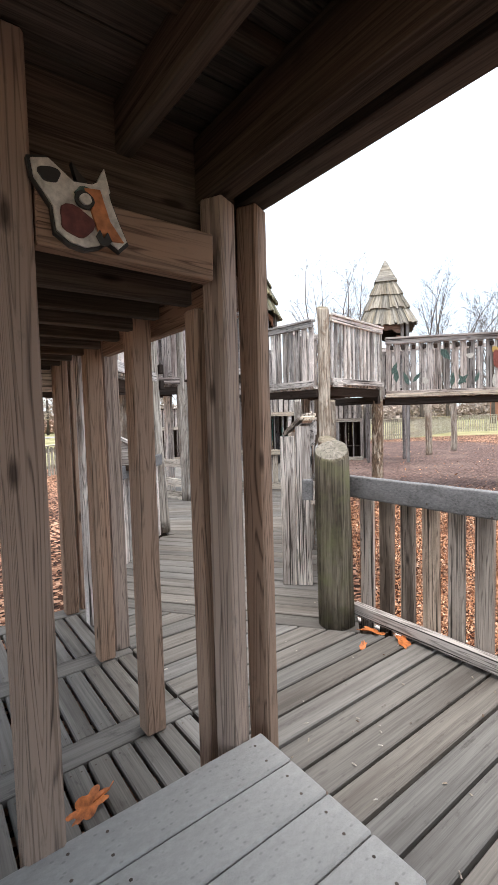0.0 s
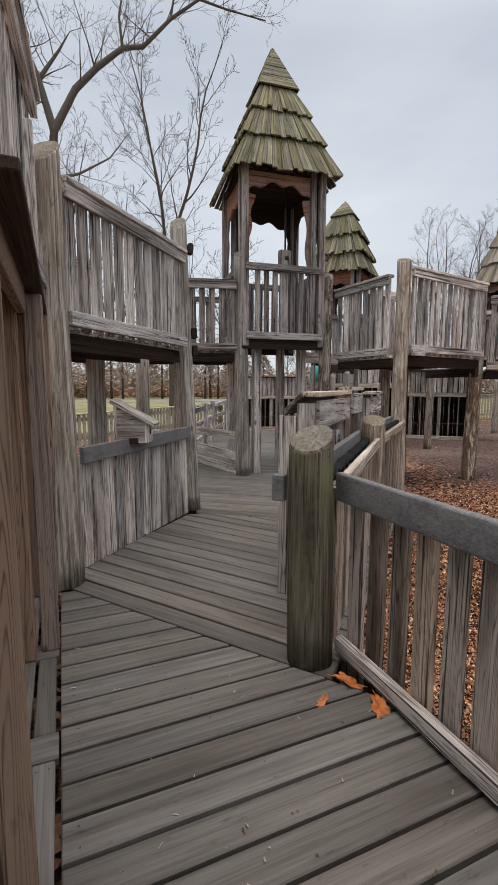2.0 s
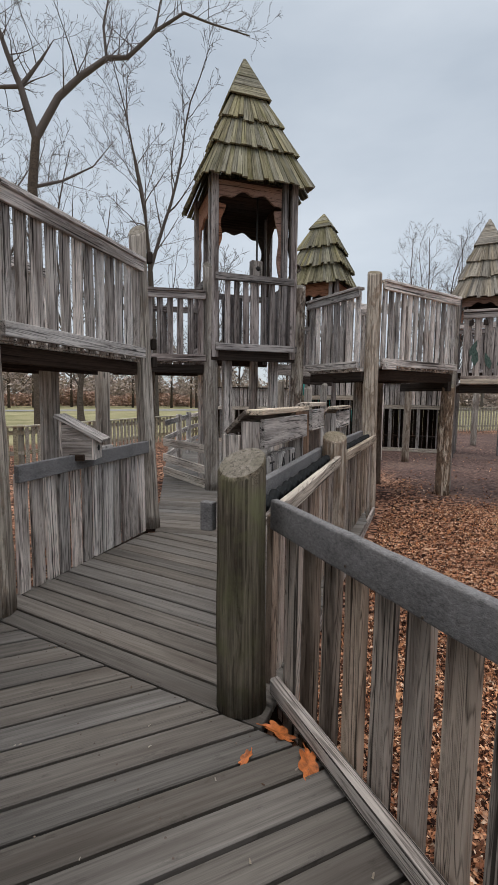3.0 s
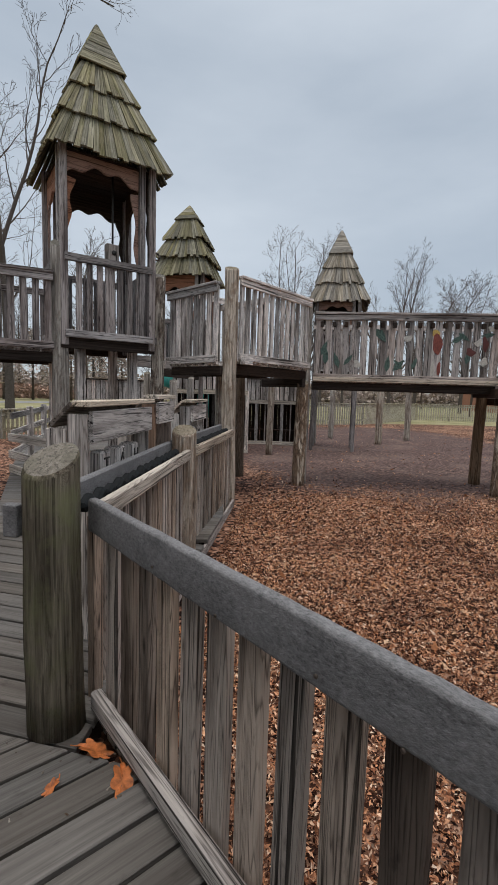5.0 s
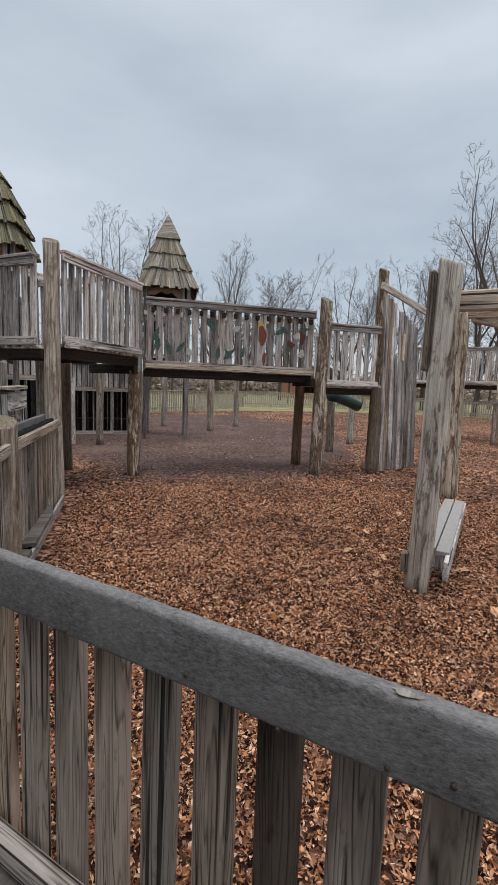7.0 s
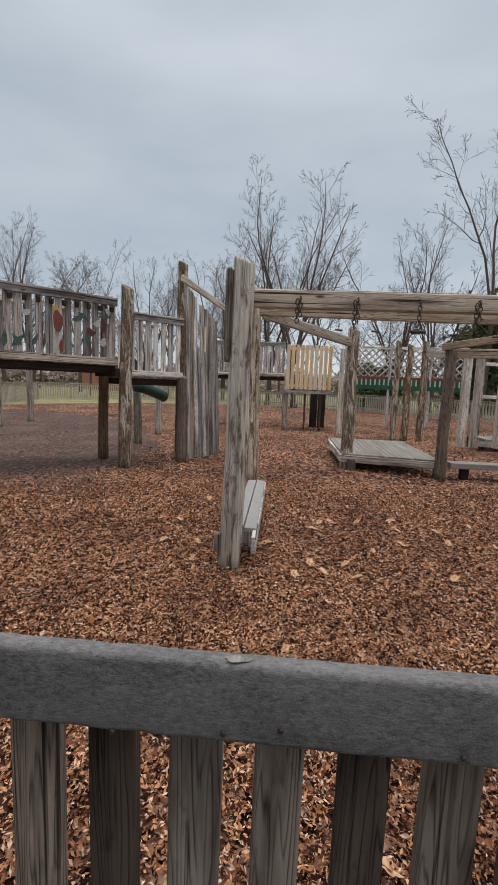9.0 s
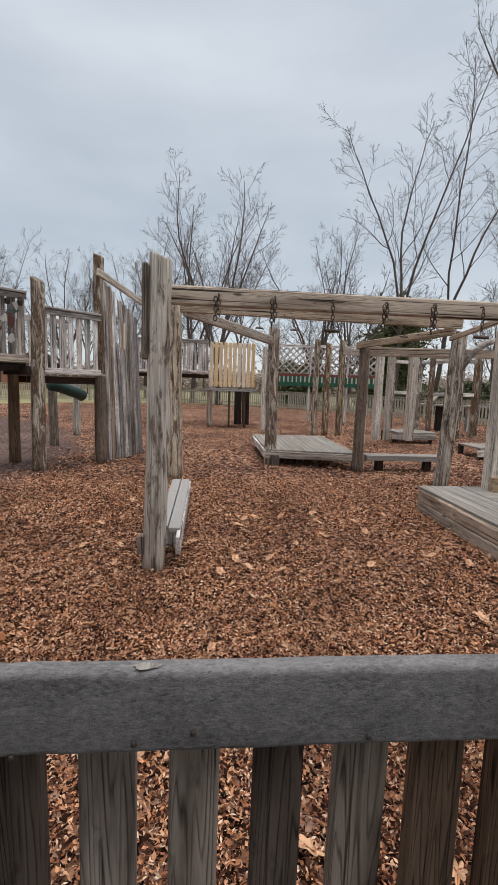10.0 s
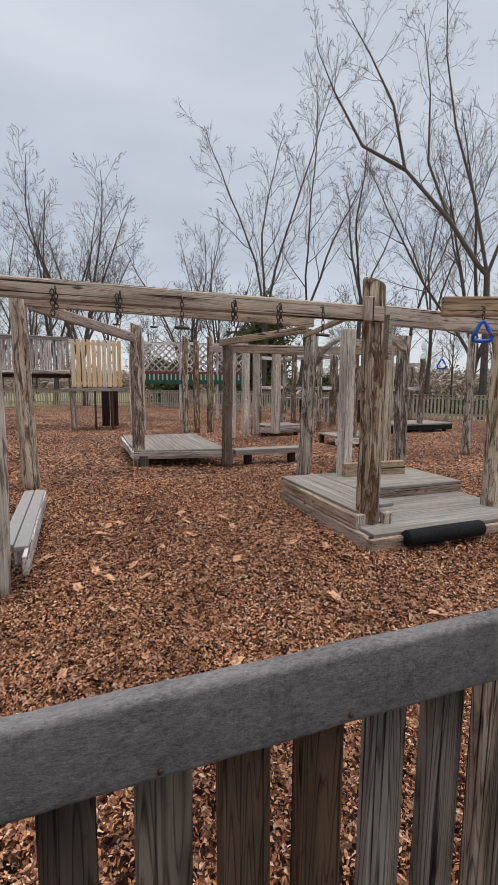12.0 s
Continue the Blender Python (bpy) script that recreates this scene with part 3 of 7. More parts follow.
def plank_piece(parent, p, d, side, w, planes, z=0.0, t=0.038, material=DECK, name="plank", nails=(0.06,)):
    """One deck plank round the line p + s d, its ends cut along the planes."""
    e0, e1 = clip_line(p - side * (w / 2), d, planes), clip_line(p + side * (w / 2), d, planes)
    if not e0 or not e1:
        return
    mid = (e0[0] + e0[1] + e1[0] + e1[1]) / 4
    zz = random.uniform(-0.0025, 0.001)
    c = 0.005
    verts = []
    for zt, ins in ((-t, 0.0), (-c, 0.0), (0.0, c)):
        for (lo, hi), sg in ((e0, -1), (e1, 1)):
            yy = sg * (w / 2 - ins)
            verts += [(lo - mid + ins, yy, zt), (hi - mid - ins, yy, zt)]
    faces = [(8, 9, 11, 10), (2, 3, 1, 0)]
    for k in (0, 4):
        faces += [(k, k + 1, k + 5, k + 4), (k + 3, k + 2, k + 6, k + 7), (k + 2, k, k + 4, k + 6), (k + 1, k + 3, k + 7, k + 5)]
    m = Matrix((d, side, UP)).transposed().to_4x4()
    m.translation = p + d * mid + UP * (z + zz)
    put(name, mesh_of(name, verts, faces), material, m, parent)
    for (lo, hi) in (e0, e1):
        for s in (lo + 0.06, hi - 0.06, (lo + hi) / 2):
            sg = -1 if (lo, hi) == e0 else 1
            NAILS.append(p + d * (s + random.uniform(-0.012, 0.012)) + side * (0.036 * sg) + UP * (z + 0.0016))


def planks(parent, origin, along, step, count, planes, w=0.134):
    o, d = Vector((*origin, 0)), Vector((*along, 0)).normalized()
    side = Vector((-d.y, d.x, 0))
    for i in range(count):
        plank_piece(parent, o + side * (step * i), d, side, w + random.uniform(-0.003, 0.001), planes)


SEAM_A, SEAM_B = Vector((1.12, 3.34, 0)), Vector((2.06, 2.08, 0))
sd = (SEAM_B - SEAM_A).normalized()
s_in = Vector((-sd.y, sd.x, 0))         # towards the far part
# near part, planks along x
for i in range(45):
    y = -2.656 + 0.1425 * i
    left = -2.6 if y < 1.12 else 1.09
    plank_piece(deck, Vector((0, y, 0)), Vector((1, 0, 0)), Vector((0, 1, 0)), 0.128 + random.uniform(-0.002, 0.001), [((2.47, 0, 0), Vector((-1, 0, 0))), ((left, 0, 0), Vector((1, 0, 0))), (SEAM_A - s_in * 0.006, -s_in)])
# second part, planks square to the walk
edge_r = [((2.47, 2.03, 0), Vector((-0.697, 0.717, 0)))]
edge_l = [((1.2, 3.62, 0), Vector((0.697, -0.717, 0)))]
cut2, n2 = Vector((2.19, 4.94, 0)), Vector((0.577, 0.817, 0))
o2 = SEAM_A + s_in * 0.075
planks(deck, (o2.x, o2.y), (sd.x, sd.y), 0.149, 16, edge_r + edge_l + [(cut2 - n2 * 0.006, -n2)])
# third part, turned again, on to the tower and the far steps
d3 = Vector((n2.y, -n2.x, 0))
o3 = cut2 + n2 * 0.075
planks(deck, (o3.x, o3.y), (d3.x, d3.y), 0.149, 62, [((5.5, 5.25, 0), Vector((-0.80, 0.60, 0))), ((2.5, 4.95, 0), Vector((0.966, -0.258, 0))), (cut2, n2)] + edge_r)
# lower slatted floor beside the walk, boards along y between cross boards
slat_floor = thing("slatted_floor", (0.6, 2.2, 0), "weathered slatted platform floor with wide gaps", "floor", kind="structure")
for y in (1.89, 2.572, 3.31):
    board("cross_board", (-1.6, y, -0.018), (1.085, y, -0.018), 0.135, 0.036, DECK, slat_floor)
for y0, y1 in ((1.15, 1.819), (1.961, 2.501), (2.643, 3.239)):
    for i in range(28):
        x = 1.03 - 0.0945 * i
        board("slat", (x, y0, -0.02), (x, y1, -0.02), 0.08, 0.034, DECK, slat_floor, c=0.006)
        for yy in (y0 + 0.04, y1 - 0.04):
            for e in (-0.02, 0.02):
                NAILS.append(Vector((x + e, yy, 0.0)))
# joists and skirt under the decks; CEIL puts their shade into the colour
sub = thing("deck_joists", (1.2, 1.5, GROUND), "joists with shade put into their dark colour, and skirt boards, under the boardwalk", "joists", kind="structure")
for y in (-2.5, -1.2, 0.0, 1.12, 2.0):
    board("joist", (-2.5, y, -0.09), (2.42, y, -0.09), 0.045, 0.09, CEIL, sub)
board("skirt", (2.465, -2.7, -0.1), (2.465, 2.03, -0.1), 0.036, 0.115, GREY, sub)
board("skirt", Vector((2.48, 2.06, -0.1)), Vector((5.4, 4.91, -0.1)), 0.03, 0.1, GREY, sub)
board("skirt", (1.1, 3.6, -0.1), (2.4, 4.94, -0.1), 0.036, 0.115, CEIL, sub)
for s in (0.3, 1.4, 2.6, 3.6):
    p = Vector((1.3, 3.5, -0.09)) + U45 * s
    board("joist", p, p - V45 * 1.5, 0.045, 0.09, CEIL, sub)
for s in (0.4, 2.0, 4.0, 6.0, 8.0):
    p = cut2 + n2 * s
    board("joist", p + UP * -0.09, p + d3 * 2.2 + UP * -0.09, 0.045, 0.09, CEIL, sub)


def square_post(x, y, z0, z1, w=0.09, material=BROWN, turn=0.0, label="red-brown square timber post carrying the shelter roof", group="shelter posts", lean=(0, 0)):
    ob = board("timber_post", (x, y, z0), (x + lean[0], y + lean[1], z1), w, w, material, None, (math.sin(turn), -math.cos(turn), 0), c=0.007)
    return tagged(ob, label, "post", group)


square_post(0.322, 1.155, 0.0, 2.15, 0.088)
square_post(0.868, 1.165, 0.0, 1.945, 0.076, turn=0.45)
square_post(1.008, 1.19, 0.0, 1.97, 0.072, turn=0.45)
square_post(0.858, 1.268, 0.0, 1.66, 0.07)
square_post(0.895, 1.83, 0.0, 1.80, 0.088)
square_post(0.935, 2.54, 0.0, 1.78, 0.088)
square_post(1.045, 2.60, 0.0, 1.78, 0.085)
square_post(0.955, 3.29, 0.0, 1.78, 0.086)
square_post(1.06, 3.32, 0.0, 1.78, 0.075)
square_post(-0.9, 1.16, 0.0, 2.02, 0.10)
square_post(-0.9, 2.54, 0.0, 1.78, 0.09)
square_post(-0.9, 3.29, 0.0, 1.78, 0.09)
square_post(0.93, -1.6, 0.0, 2.02, 0.09)
square_post(-1.6, -1.6, 0.0, 2.02, 0.09)
square_post(1.03, 3.02, 0.0, 2.75, 0.09, GREY, label="grey square timber post beside the log post")

bench = thing("platform_bench", (0.3, 0.8, 0.36), "smooth grey four-board bench platform under the shelter", "bench")
for i in range(4):
    y = 1.055 - 0.142 * i
    board("seat_board", (-1.3, y, 0.345), (0.945 - 0.002 * i, y, 0.345), 0.138, 0.034, BENCHW, bench, c=0.006)
    for x in (0.89, 0.45, 0.36):
        NAILS.append(Vector((x, y + 0.03, 0.3635)))
        NAILS.append(Vector((x - 0.01, y - 0.035, 0.3635)))
board("apron", (-1.3, 1.11, 0.27), (0.76, 1.11, 0.27), 0.034, 0.11, GREY, bench)
board("apron", (0.915, 0.56, 0.27), (0.915, 1.1, 0.27), 0.034, 0.11, GREY, bench)
for x in (-1.2, 0.86):
    for y in (0.62, 1.04):
        board("leg", (x, y, 0.0), (x, y, 0.325), 0.085, 0.085, GREY, bench, (0, 1, 0))
low_wall = thing("low_board_wall", (0.22, 1.6, 0), "low grey board wall beside the slatted floor", "wall")
for i in range(4):
    board("board", (0.17, 1.26 + 0.145 * i, 0.0), (0.17, 1.26 + 0.145 * i, 0.44), 0.135, 0.034, GREY, low_wall, (1, 0, 0), jog=0.5)
board("cap_board", (0.17, 1.2, 0.46), (0.17, 1.78, 0.46), 0.09, 0.036, GREY, low_wall)

roof = thing("ceiling", (-0.4, -0.3, 2.1), "plank shelter ceiling with heavy joists, shade in its dark colour", "ceiling", kind="structure")
bmr = bmesh.new()


def bm_box(bm, x0, x1, y0, y1, z0, z1):
    g = bmesh.ops.create_cube(bm, size=1.0)
    bmesh.ops.scale(bm, vec=(x1 - x0, y1 - y0, z1 - z0), verts=g["verts"])
    bmesh.ops.translate(bm, vec=((x0 + x1) / 2, (y0 + y1) / 2, (z0 + z1) / 2), verts=g["verts"])


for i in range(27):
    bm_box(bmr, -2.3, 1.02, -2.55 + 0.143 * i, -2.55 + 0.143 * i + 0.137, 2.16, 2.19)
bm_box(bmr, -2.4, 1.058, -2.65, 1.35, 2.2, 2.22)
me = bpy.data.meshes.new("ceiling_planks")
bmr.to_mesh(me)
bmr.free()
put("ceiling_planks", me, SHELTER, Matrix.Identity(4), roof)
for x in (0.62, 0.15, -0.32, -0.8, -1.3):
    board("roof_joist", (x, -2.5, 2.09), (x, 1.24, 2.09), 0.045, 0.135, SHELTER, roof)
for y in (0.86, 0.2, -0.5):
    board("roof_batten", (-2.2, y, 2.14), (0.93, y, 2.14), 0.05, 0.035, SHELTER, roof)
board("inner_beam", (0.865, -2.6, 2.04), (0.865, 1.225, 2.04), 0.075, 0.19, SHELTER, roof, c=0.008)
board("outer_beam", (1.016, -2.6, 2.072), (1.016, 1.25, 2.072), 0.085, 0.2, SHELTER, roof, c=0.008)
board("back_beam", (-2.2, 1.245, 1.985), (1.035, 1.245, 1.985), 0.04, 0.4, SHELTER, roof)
lintel = board("lintel_beam", (0.37, 1.135, 1.775), (0.815, 1.135, 1.765), 0.05, 0.125, BROWN)
tagged(lintel, "orange-brown timber lintel beam carrying a painted cut-out", "beam")
low_roof = thing("lower_roof", (0, 2.3, 1.75), "low slatted roof with joists over the slatted floor, shade in its dark colour", "roof", kind="structure")
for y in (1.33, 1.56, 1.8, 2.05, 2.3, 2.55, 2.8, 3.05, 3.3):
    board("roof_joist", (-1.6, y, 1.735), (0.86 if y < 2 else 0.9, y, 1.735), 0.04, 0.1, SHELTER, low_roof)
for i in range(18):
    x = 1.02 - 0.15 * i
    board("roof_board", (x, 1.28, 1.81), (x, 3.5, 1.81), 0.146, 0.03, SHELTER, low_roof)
board("edge_beam", (1.0, 1.26, 1.735), (1.0, 2.5, 1.735), 0.04, 0.115, BROWN, low_roof)
board("far_beam", (-1.0, 3.36, 1.62), (1.0, 3.36, 1.62), 0.04, 0.16, GREY, low_roof)

# painted wooden animal-face cut-out on the lintel
sign = thing("painted_cutout", (0.47, 1.09, 1.76), "painted wooden cut-out in white, orange and maroon on the beam", "sign")


def blob(cx, cz, rx, rz, seed, n=18, wob=0.16):
    rnd = random.Random(seed)
    ph = rnd.uniform(0, 6)
    return [(cx + rx * (1 + wob * math.sin(3 * a + ph)) * math.cos(a), cz + rz * (1 + wob * math.cos(2 * a + ph)) * math.sin(a)) for a in [2 * math.pi * i / n for i in range(n)]]


def cutout(name, outline, depth, material, loc, parent, turn=0.0, label=""):
    return put(name, slab_mesh(outline, depth), material, Matrix.Translation(loc) @ pose(0, 0, 0, 0, 0, turn), parent, label)


S0 = (0.465, 1.095, 1.80)
cutout("backing", [(-0.105, 0.075), (-0.07, 0.085), (-0.02, 0.05), (0.02, 0.055), (0.05, 0.075), (0.06, 0.03), (0.075, -0.01), (0.095, -0.055), (0.075, -0.075), (0.05, -0.06), (0.03, -0.075), (0.0, -0.085), (-0.03, -0.08), (-0.06, -0.06), (-0.065, -0.01), (-0.1, 0.04)], 0.02, WHITEP, S0, sign)
OUTLINE = [(-0.105, 0.075), (-0.07, 0.085), (-0.02, 0.05), (0.02, 0.055), (0.05, 0.075), (0.06, 0.03), (0.075, -0.01), (0.095, -0.055), (0.075, -0.075), (0.05, -0.06), (0.03, -0.075), (0.0, -0.085), (-0.03, -0.08), (-0.06, -0.06), (-0.065, -0.01), (-0.1, 0.04)]
cutout("dark_rim", [(x * 1.07, z * 1.08) for x, z in OUTLINE], 0.016, BLACKP, (S0[0], S0[1] + 0.004, S0[2]), sign)
cutout("brow_patch", blob(0.004, 0.03, 0.024, 0.012, 9), 0.006, GREENPAINT, (S0[0], S0[1] - 0.0125, S0[2]), sign)
cutout("ear_patch", blob(-0.07, 0.05, 0.022, 0.017, 2), 0.006, BLACKP, (S0[0], S0[1] - 0.013, S0[2]), sign)
cutout("cheek_patch", blob(-0.02, -0.035, 0.036, 0.033, 3), 0.006, MAROON, (S0[0], S0[1] - 0.013, S0[2]), sign)
cutout("snout_patch", [(0.0, 0.04), (0.035, 0.045), (0.055, -0.02), (0.085, -0.06), (0.06, -0.062), (0.03, -0.055), (0.015, -0.01)], 0.006, ORANGEP, (S0[0], S0[1] - 0.013, S0[2]), sign)
cutout("eye_ring", blob(-0.002, 0.012, 0.021, 0.019, 4, wob=0.05), 0.006, BLACKP, (S0[0], S0[1] - 0.019, S0[2]), sign)
cutout("eye_spot", blob(-0.001, 0.012, 0.013, 0.011, 5, wob=0.05), 0.006, WHITEP, (S0[0], S0[1] - 0.025, S0[2]), sign)
cutout("muzzle_line", [(0.02, -0.06), (0.028, -0.045), (0.036, -0.063), (0.045, -0.048), (0.055, -0.066), (0.045, -0.078), (0.03, -0.078)], 0.006, BLACKP, (S0[0], S0[1] - 0.021, S0[2]), sign)
cutout("horn", [(-0.01, 0.05), (-0.022, 0.095), (-0.005, 0.075), (0.012, 0.06)], 0.018, BLACKP, (S0[0], S0[1] + 0.004, S0[2]), sign)
cutout("horn", [(0.03, 0.06), (0.05, 0.1), (0.062, 0.05), (0.05, 0.03)], 0.018, WHITEP, (S0[0], S0[1] + 0.004, S0[2]), sign)

# ---------------------------------------------------------------- the near railing and its bollard
tagged(pole("bollard_post", (2.24, 2.01, 0.0), (2.24, 2.01, 1.11), 0.112, 0.106, MOSSY, None, 5, 0.5, sides=22, spin=125), "thick greenish log bollard with a slanted sawn top", "post")
rail = thing("picket_railing", (2.4, 0.6, 0), "weathered picket railing with a broad grey handrail", "railing")
hand = put("handrail", rail_mesh(2.76, 0.042, 0.142, 0.013), HANDRAIL, Matrix.Translation((2.405, 0.64, 0.862)) @ pose(0, 0, 0, 0, 0, 90), rail, "broad grey composite handrail")
for i in range(19):
    y = 0.57 + 0.1495 * (i - 9)
    h = 0.80 + random.uniform(-0.01, 0.01)
    board("picket", (2.452, y, -0.13), (2.452, y, h), 0.092 * random.choice((0.95, 1, 1.03)), 0.036, DARKBROWN if i in (3, 4, 6, 9) else RAIL_PICKET, rail, (-1, 0, 0), jog=0.6)
board("foot_rail", (2.395, -0.74, 0.062), (2.395, 1.98, 0.062), 0.05, 0.085, GREY, rail, c=0.01)
put("knot_scar", mesh_of("scar", *[[(0.009 * math.cos(a) * (1 + 0.3 * math.sin(3 * a)), 0.022 * math.sin(a) * (1 + 0.2 * math.cos(5 * a)), 0.0) for a in [2 * math.pi * i / 14 for i in range(14)]], [tuple(range(14))]]),
    PLATW, pose(2.398, 0.345, 0.9345), hand, "pale chipped knot")
for y in (0.75, 0.551, 0.364, 0.271, -0.016, 1.1, 1.45, -0.35):
    put("screw", tube_mesh([(0, 0, 0), (-0.004, 0, 0)], 0.005, 8), METAL, pose(2.383, y, 0.815 + 0.02 * math.sin(9 * y)), hand)
tagged(board("timber_post", (2.46, -0.83, -0.15), (2.46, -0.83, 0.87), 0.1, 0.1, RAIL_PICKET, None, (-1, 0, 0), c=0.008), "brown square post at the end of the handrail", "post")
stub = board("rail_stub", Vector((2.14, 2.09, 0.86)), Vector((2.10, 2.14, 0.86)), 0.042, 0.13, HANDRAIL, None)
tagged(stub, "short grey rail end on the log bollard", "rail")

# ---------------------------------------------------------------- the fence and play boxes along the boardwalk
walk_fence = thing("boardwalk_fence", (3.1, 2.8, 0), "weathered plank fence with a double top rail", "fence")
F0, F1, F2 = Vector((2.40, 2.06, 0)), Vector((3.74, 3.46, 0)), Vector((5.38, 4.98, 0))
OUT = -V45
for a, b in ((F0, F1), (F1, F2)):
    d = (b - a).normalized()
    n = int((b - a).length / 0.125)
    for i in range(n):
        p = a + d * ((i + 0.5) * (b - a).length / n)
        board("picket", p + UP * -0.14, p + UP * 0.84, 0.088, 0.034, RAIL_PICKET, walk_fence, OUT, jog=0.6)
    for q, zz in ((0.04, 0.86), (-0.13, 0.9)):
        board("top_rail", a + d * 0.04 + OUT * q + UP * zz, b - d * 0.06 + OUT * q + UP * zz, 0.045, 0.09 if q > 0 else 0.125, PALE if q > 0 else HANDRAIL, walk_fence, c=0.009)
    k = int((b - a).length / 0.128)
    for i in range(k):
        p = a + d * (0.08 + i * 0.128) + OUT * -0.045 + UP * 0.872
        tip = 0.35 + 0.25 * math.sin(2.3 * i)
        board("rubber_knob", p - d * 0.046 - UP * 0.03 * tip, p + d * 0.046 + UP * (0.02 + 0.03 * tip), 0.052, 0.05, RUBBER, walk_fence, c=0.014)
log_post(3.74, 3.47, GROUND, 1.06, 0.116, LOG, seed=8, label="short grey log post between fence panels")


def play_box(s0, s1, z1, letters, loc=(2.46, 2.60), sides=GREY):
    """A narrow wooden game box with a lean-to lid along the boardwalk."""
    o = Vector((*loc, 0))
    a, b = o + U45 * s0, o + U45 * s1
    box = thing("play_box", a, "weathered wooden game panel with a slanting lid", "play panel", "game panels")
    for p, q in ((a, 1), (b, -1)):
        board("side_board", p + V45 * 0.06, p + V45 * 0.06 + UP * (z1 - 0.13), 0.11, 0.036, sides, box, U45)
        board("side_board", p - V45 * 0.06, p - V45 * 0.06 + UP * (z1 - 0.05), 0.11, 0.036, sides, box, U45)
    slope = (V45 * 0.2 - UP * 0.2).normalized()
    nrm = U45.cross(slope).normalized()
    if nrm.z < 0:
        nrm = -nrm
    m0 = a - U45 * 0.03 - V45 * 0.0 + UP * (z1 - 0.08)
    m1 = b + U45 * 0.03 - V45 * 0.0 + UP * (z1 - 0.08)
    board("lid", m0 + nrm * 0.035, m1 + nrm * 0.035, 0.18, 0.026, RAIL_PICKET, box, nrm)
    board("ridge_cap", a - U45 * 0.05 - V45 * 0.1 + UP * (z1 + 0.005), b + U45 * 0.05 - V45 * 0.1 + UP * (z1 + 0.005), 0.1, 0.032, PALE, box)
    board("front_board", a - V45 * 0.13 + UP * (z1 - 0.12), b - V45 * 0.13 + UP * (z1 - 0.12), 0.034, 0.17, GREY, box)
    board("sill", a - V45 * 0.13 + UP * 0.66, b - V45 * 0.13 + UP * 0.66, 0.06, 0.05, GREY, box)
    n = max(1, len(letters))
    for i, ch in enumerate(letters):
        p = a + U45 * ((i + 1.0) * (s1 - s0) / (n + 1)) - V45 * 0.06 + UP * (z1 - 0.36)
        blk = board("letter_block", p - UP * 0.085, p + UP * 0.085, 0.12, 0.1, GREY, box, -V45, c=0.012)
        cu = bpy.data.curves.new("letter", 'FONT')
        cu.body, cu.size, cu.extrude = ch, 0.13, 0.002
        cu.align_x = cu.align_y = 'CENTER'
        cu.materials.append(BLACKP)
        t = new("letter", cu)
        t.parent = blk
        t.matrix_parent_inverse = blk.matrix_basis.inverted()
        m = Matrix((U45, UP, -V45)).transposed().to_4x4()
        m.translation = p - V45 * 0.053
        t.matrix_basis = m
    return box


play_box(0.06, 1.02, 1.30, "TAH")
play_box(1.2, 1.62, 1.33, "", sides=BROWN)
play_box(2.35, 3.0, 1.28, "NH")

# ---------------------------------------------------------------- the other side of the boardwalk
log_post(1.11, 3.42, 0.0, 2.80, 0.14, LOG, (1.09, 3.44), 11, 0.9, "tall thick grey log post with a slanted top")
log_post(2.44, 4.92, 0.0, 3.02, 0.088, LOG, (2.34, 4.94), 12, 0.9, "tall slender grey log post at the raised walkway")
log_post(3.69, 6.53, 0.0, 3.27, 0.11, LOG, (3.66, 6.55), 13, 0.7, "tall slender grey log post at the raised walkway")
left_fence = thing("boardwalk_fence", (1.8, 4.4, 0), "weathered picket fence with a grey rail beside the boardwalk", "fence")
A, B = Vector((1.24, 3.62, 0)), Vector((2.36, 4.82, 0))
dd = (B - A).normalized()
for i in range(12):
    p = A + dd * ((i + 0.5) * (B - A).length / 12)
    wide = 0.15 if i == 7 else 0.098
    board("picket", p + UP * 0.0, p + UP * (0.85 + (0.1 if i == 7 else 0)), wide, 0.034, GREY, left_fence, dd.cross(UP), jog=0.8)
board("handrail", A - V45 * 0.04 + UP * 0.855, B - V45 * 0.04 + UP * 0.875, 0.042, 0.12, HANDRAIL, left_fence)
bird = thing("wooden_box", (1.6, 4.1, 0.9), "small wooden box with a slanting lid on the railing", "box")
bp0 = A + dd * 0.66 - V45 * 0.03
br, bf = Vector((0.92, -0.39, 0)), Vector((-0.39, -0.92, 0))     # down the lid's slope, and to its wide side
turned = Matrix((br, -bf, UP)).transposed().to_4x4()
for q in (0.075, -0.075):
    turned.translation = bp0 + bf * q
    put("side_board", slab_mesh([(-0.115, 0.88), (0.115, 0.88), (0.115, 1.06), (-0.115, 1.185)], 0.026), GREY, turned.copy(), bird)
for q, z1, nm in ((-0.128, 1.19, "back_board"), (0.128, 1.05, "front_board")):
    board(nm, bp0 + br * q + UP * 0.88, bp0 + br * q + UP * z1, 0.176, 0.026, GREY, bird, br)
fall = (br * 0.26 - UP * 0.14).normalized()
board("lid", bp0 - br * 0.165 + UP * 1.229, bp0 + br * 0.2 + UP * 1.031, 0.22, 0.03, GREY, bird, fall.cross(bf) if fall.cross(bf).z > 0 else bf.cross(fall))
board("cleat", bp0 + bf * 0.1 - br * 0.06 + UP * 0.9, bp0 + bf * 0.1 + br * 0.06 + UP * 0.9, 0.03, 0.05, CEIL, bird)
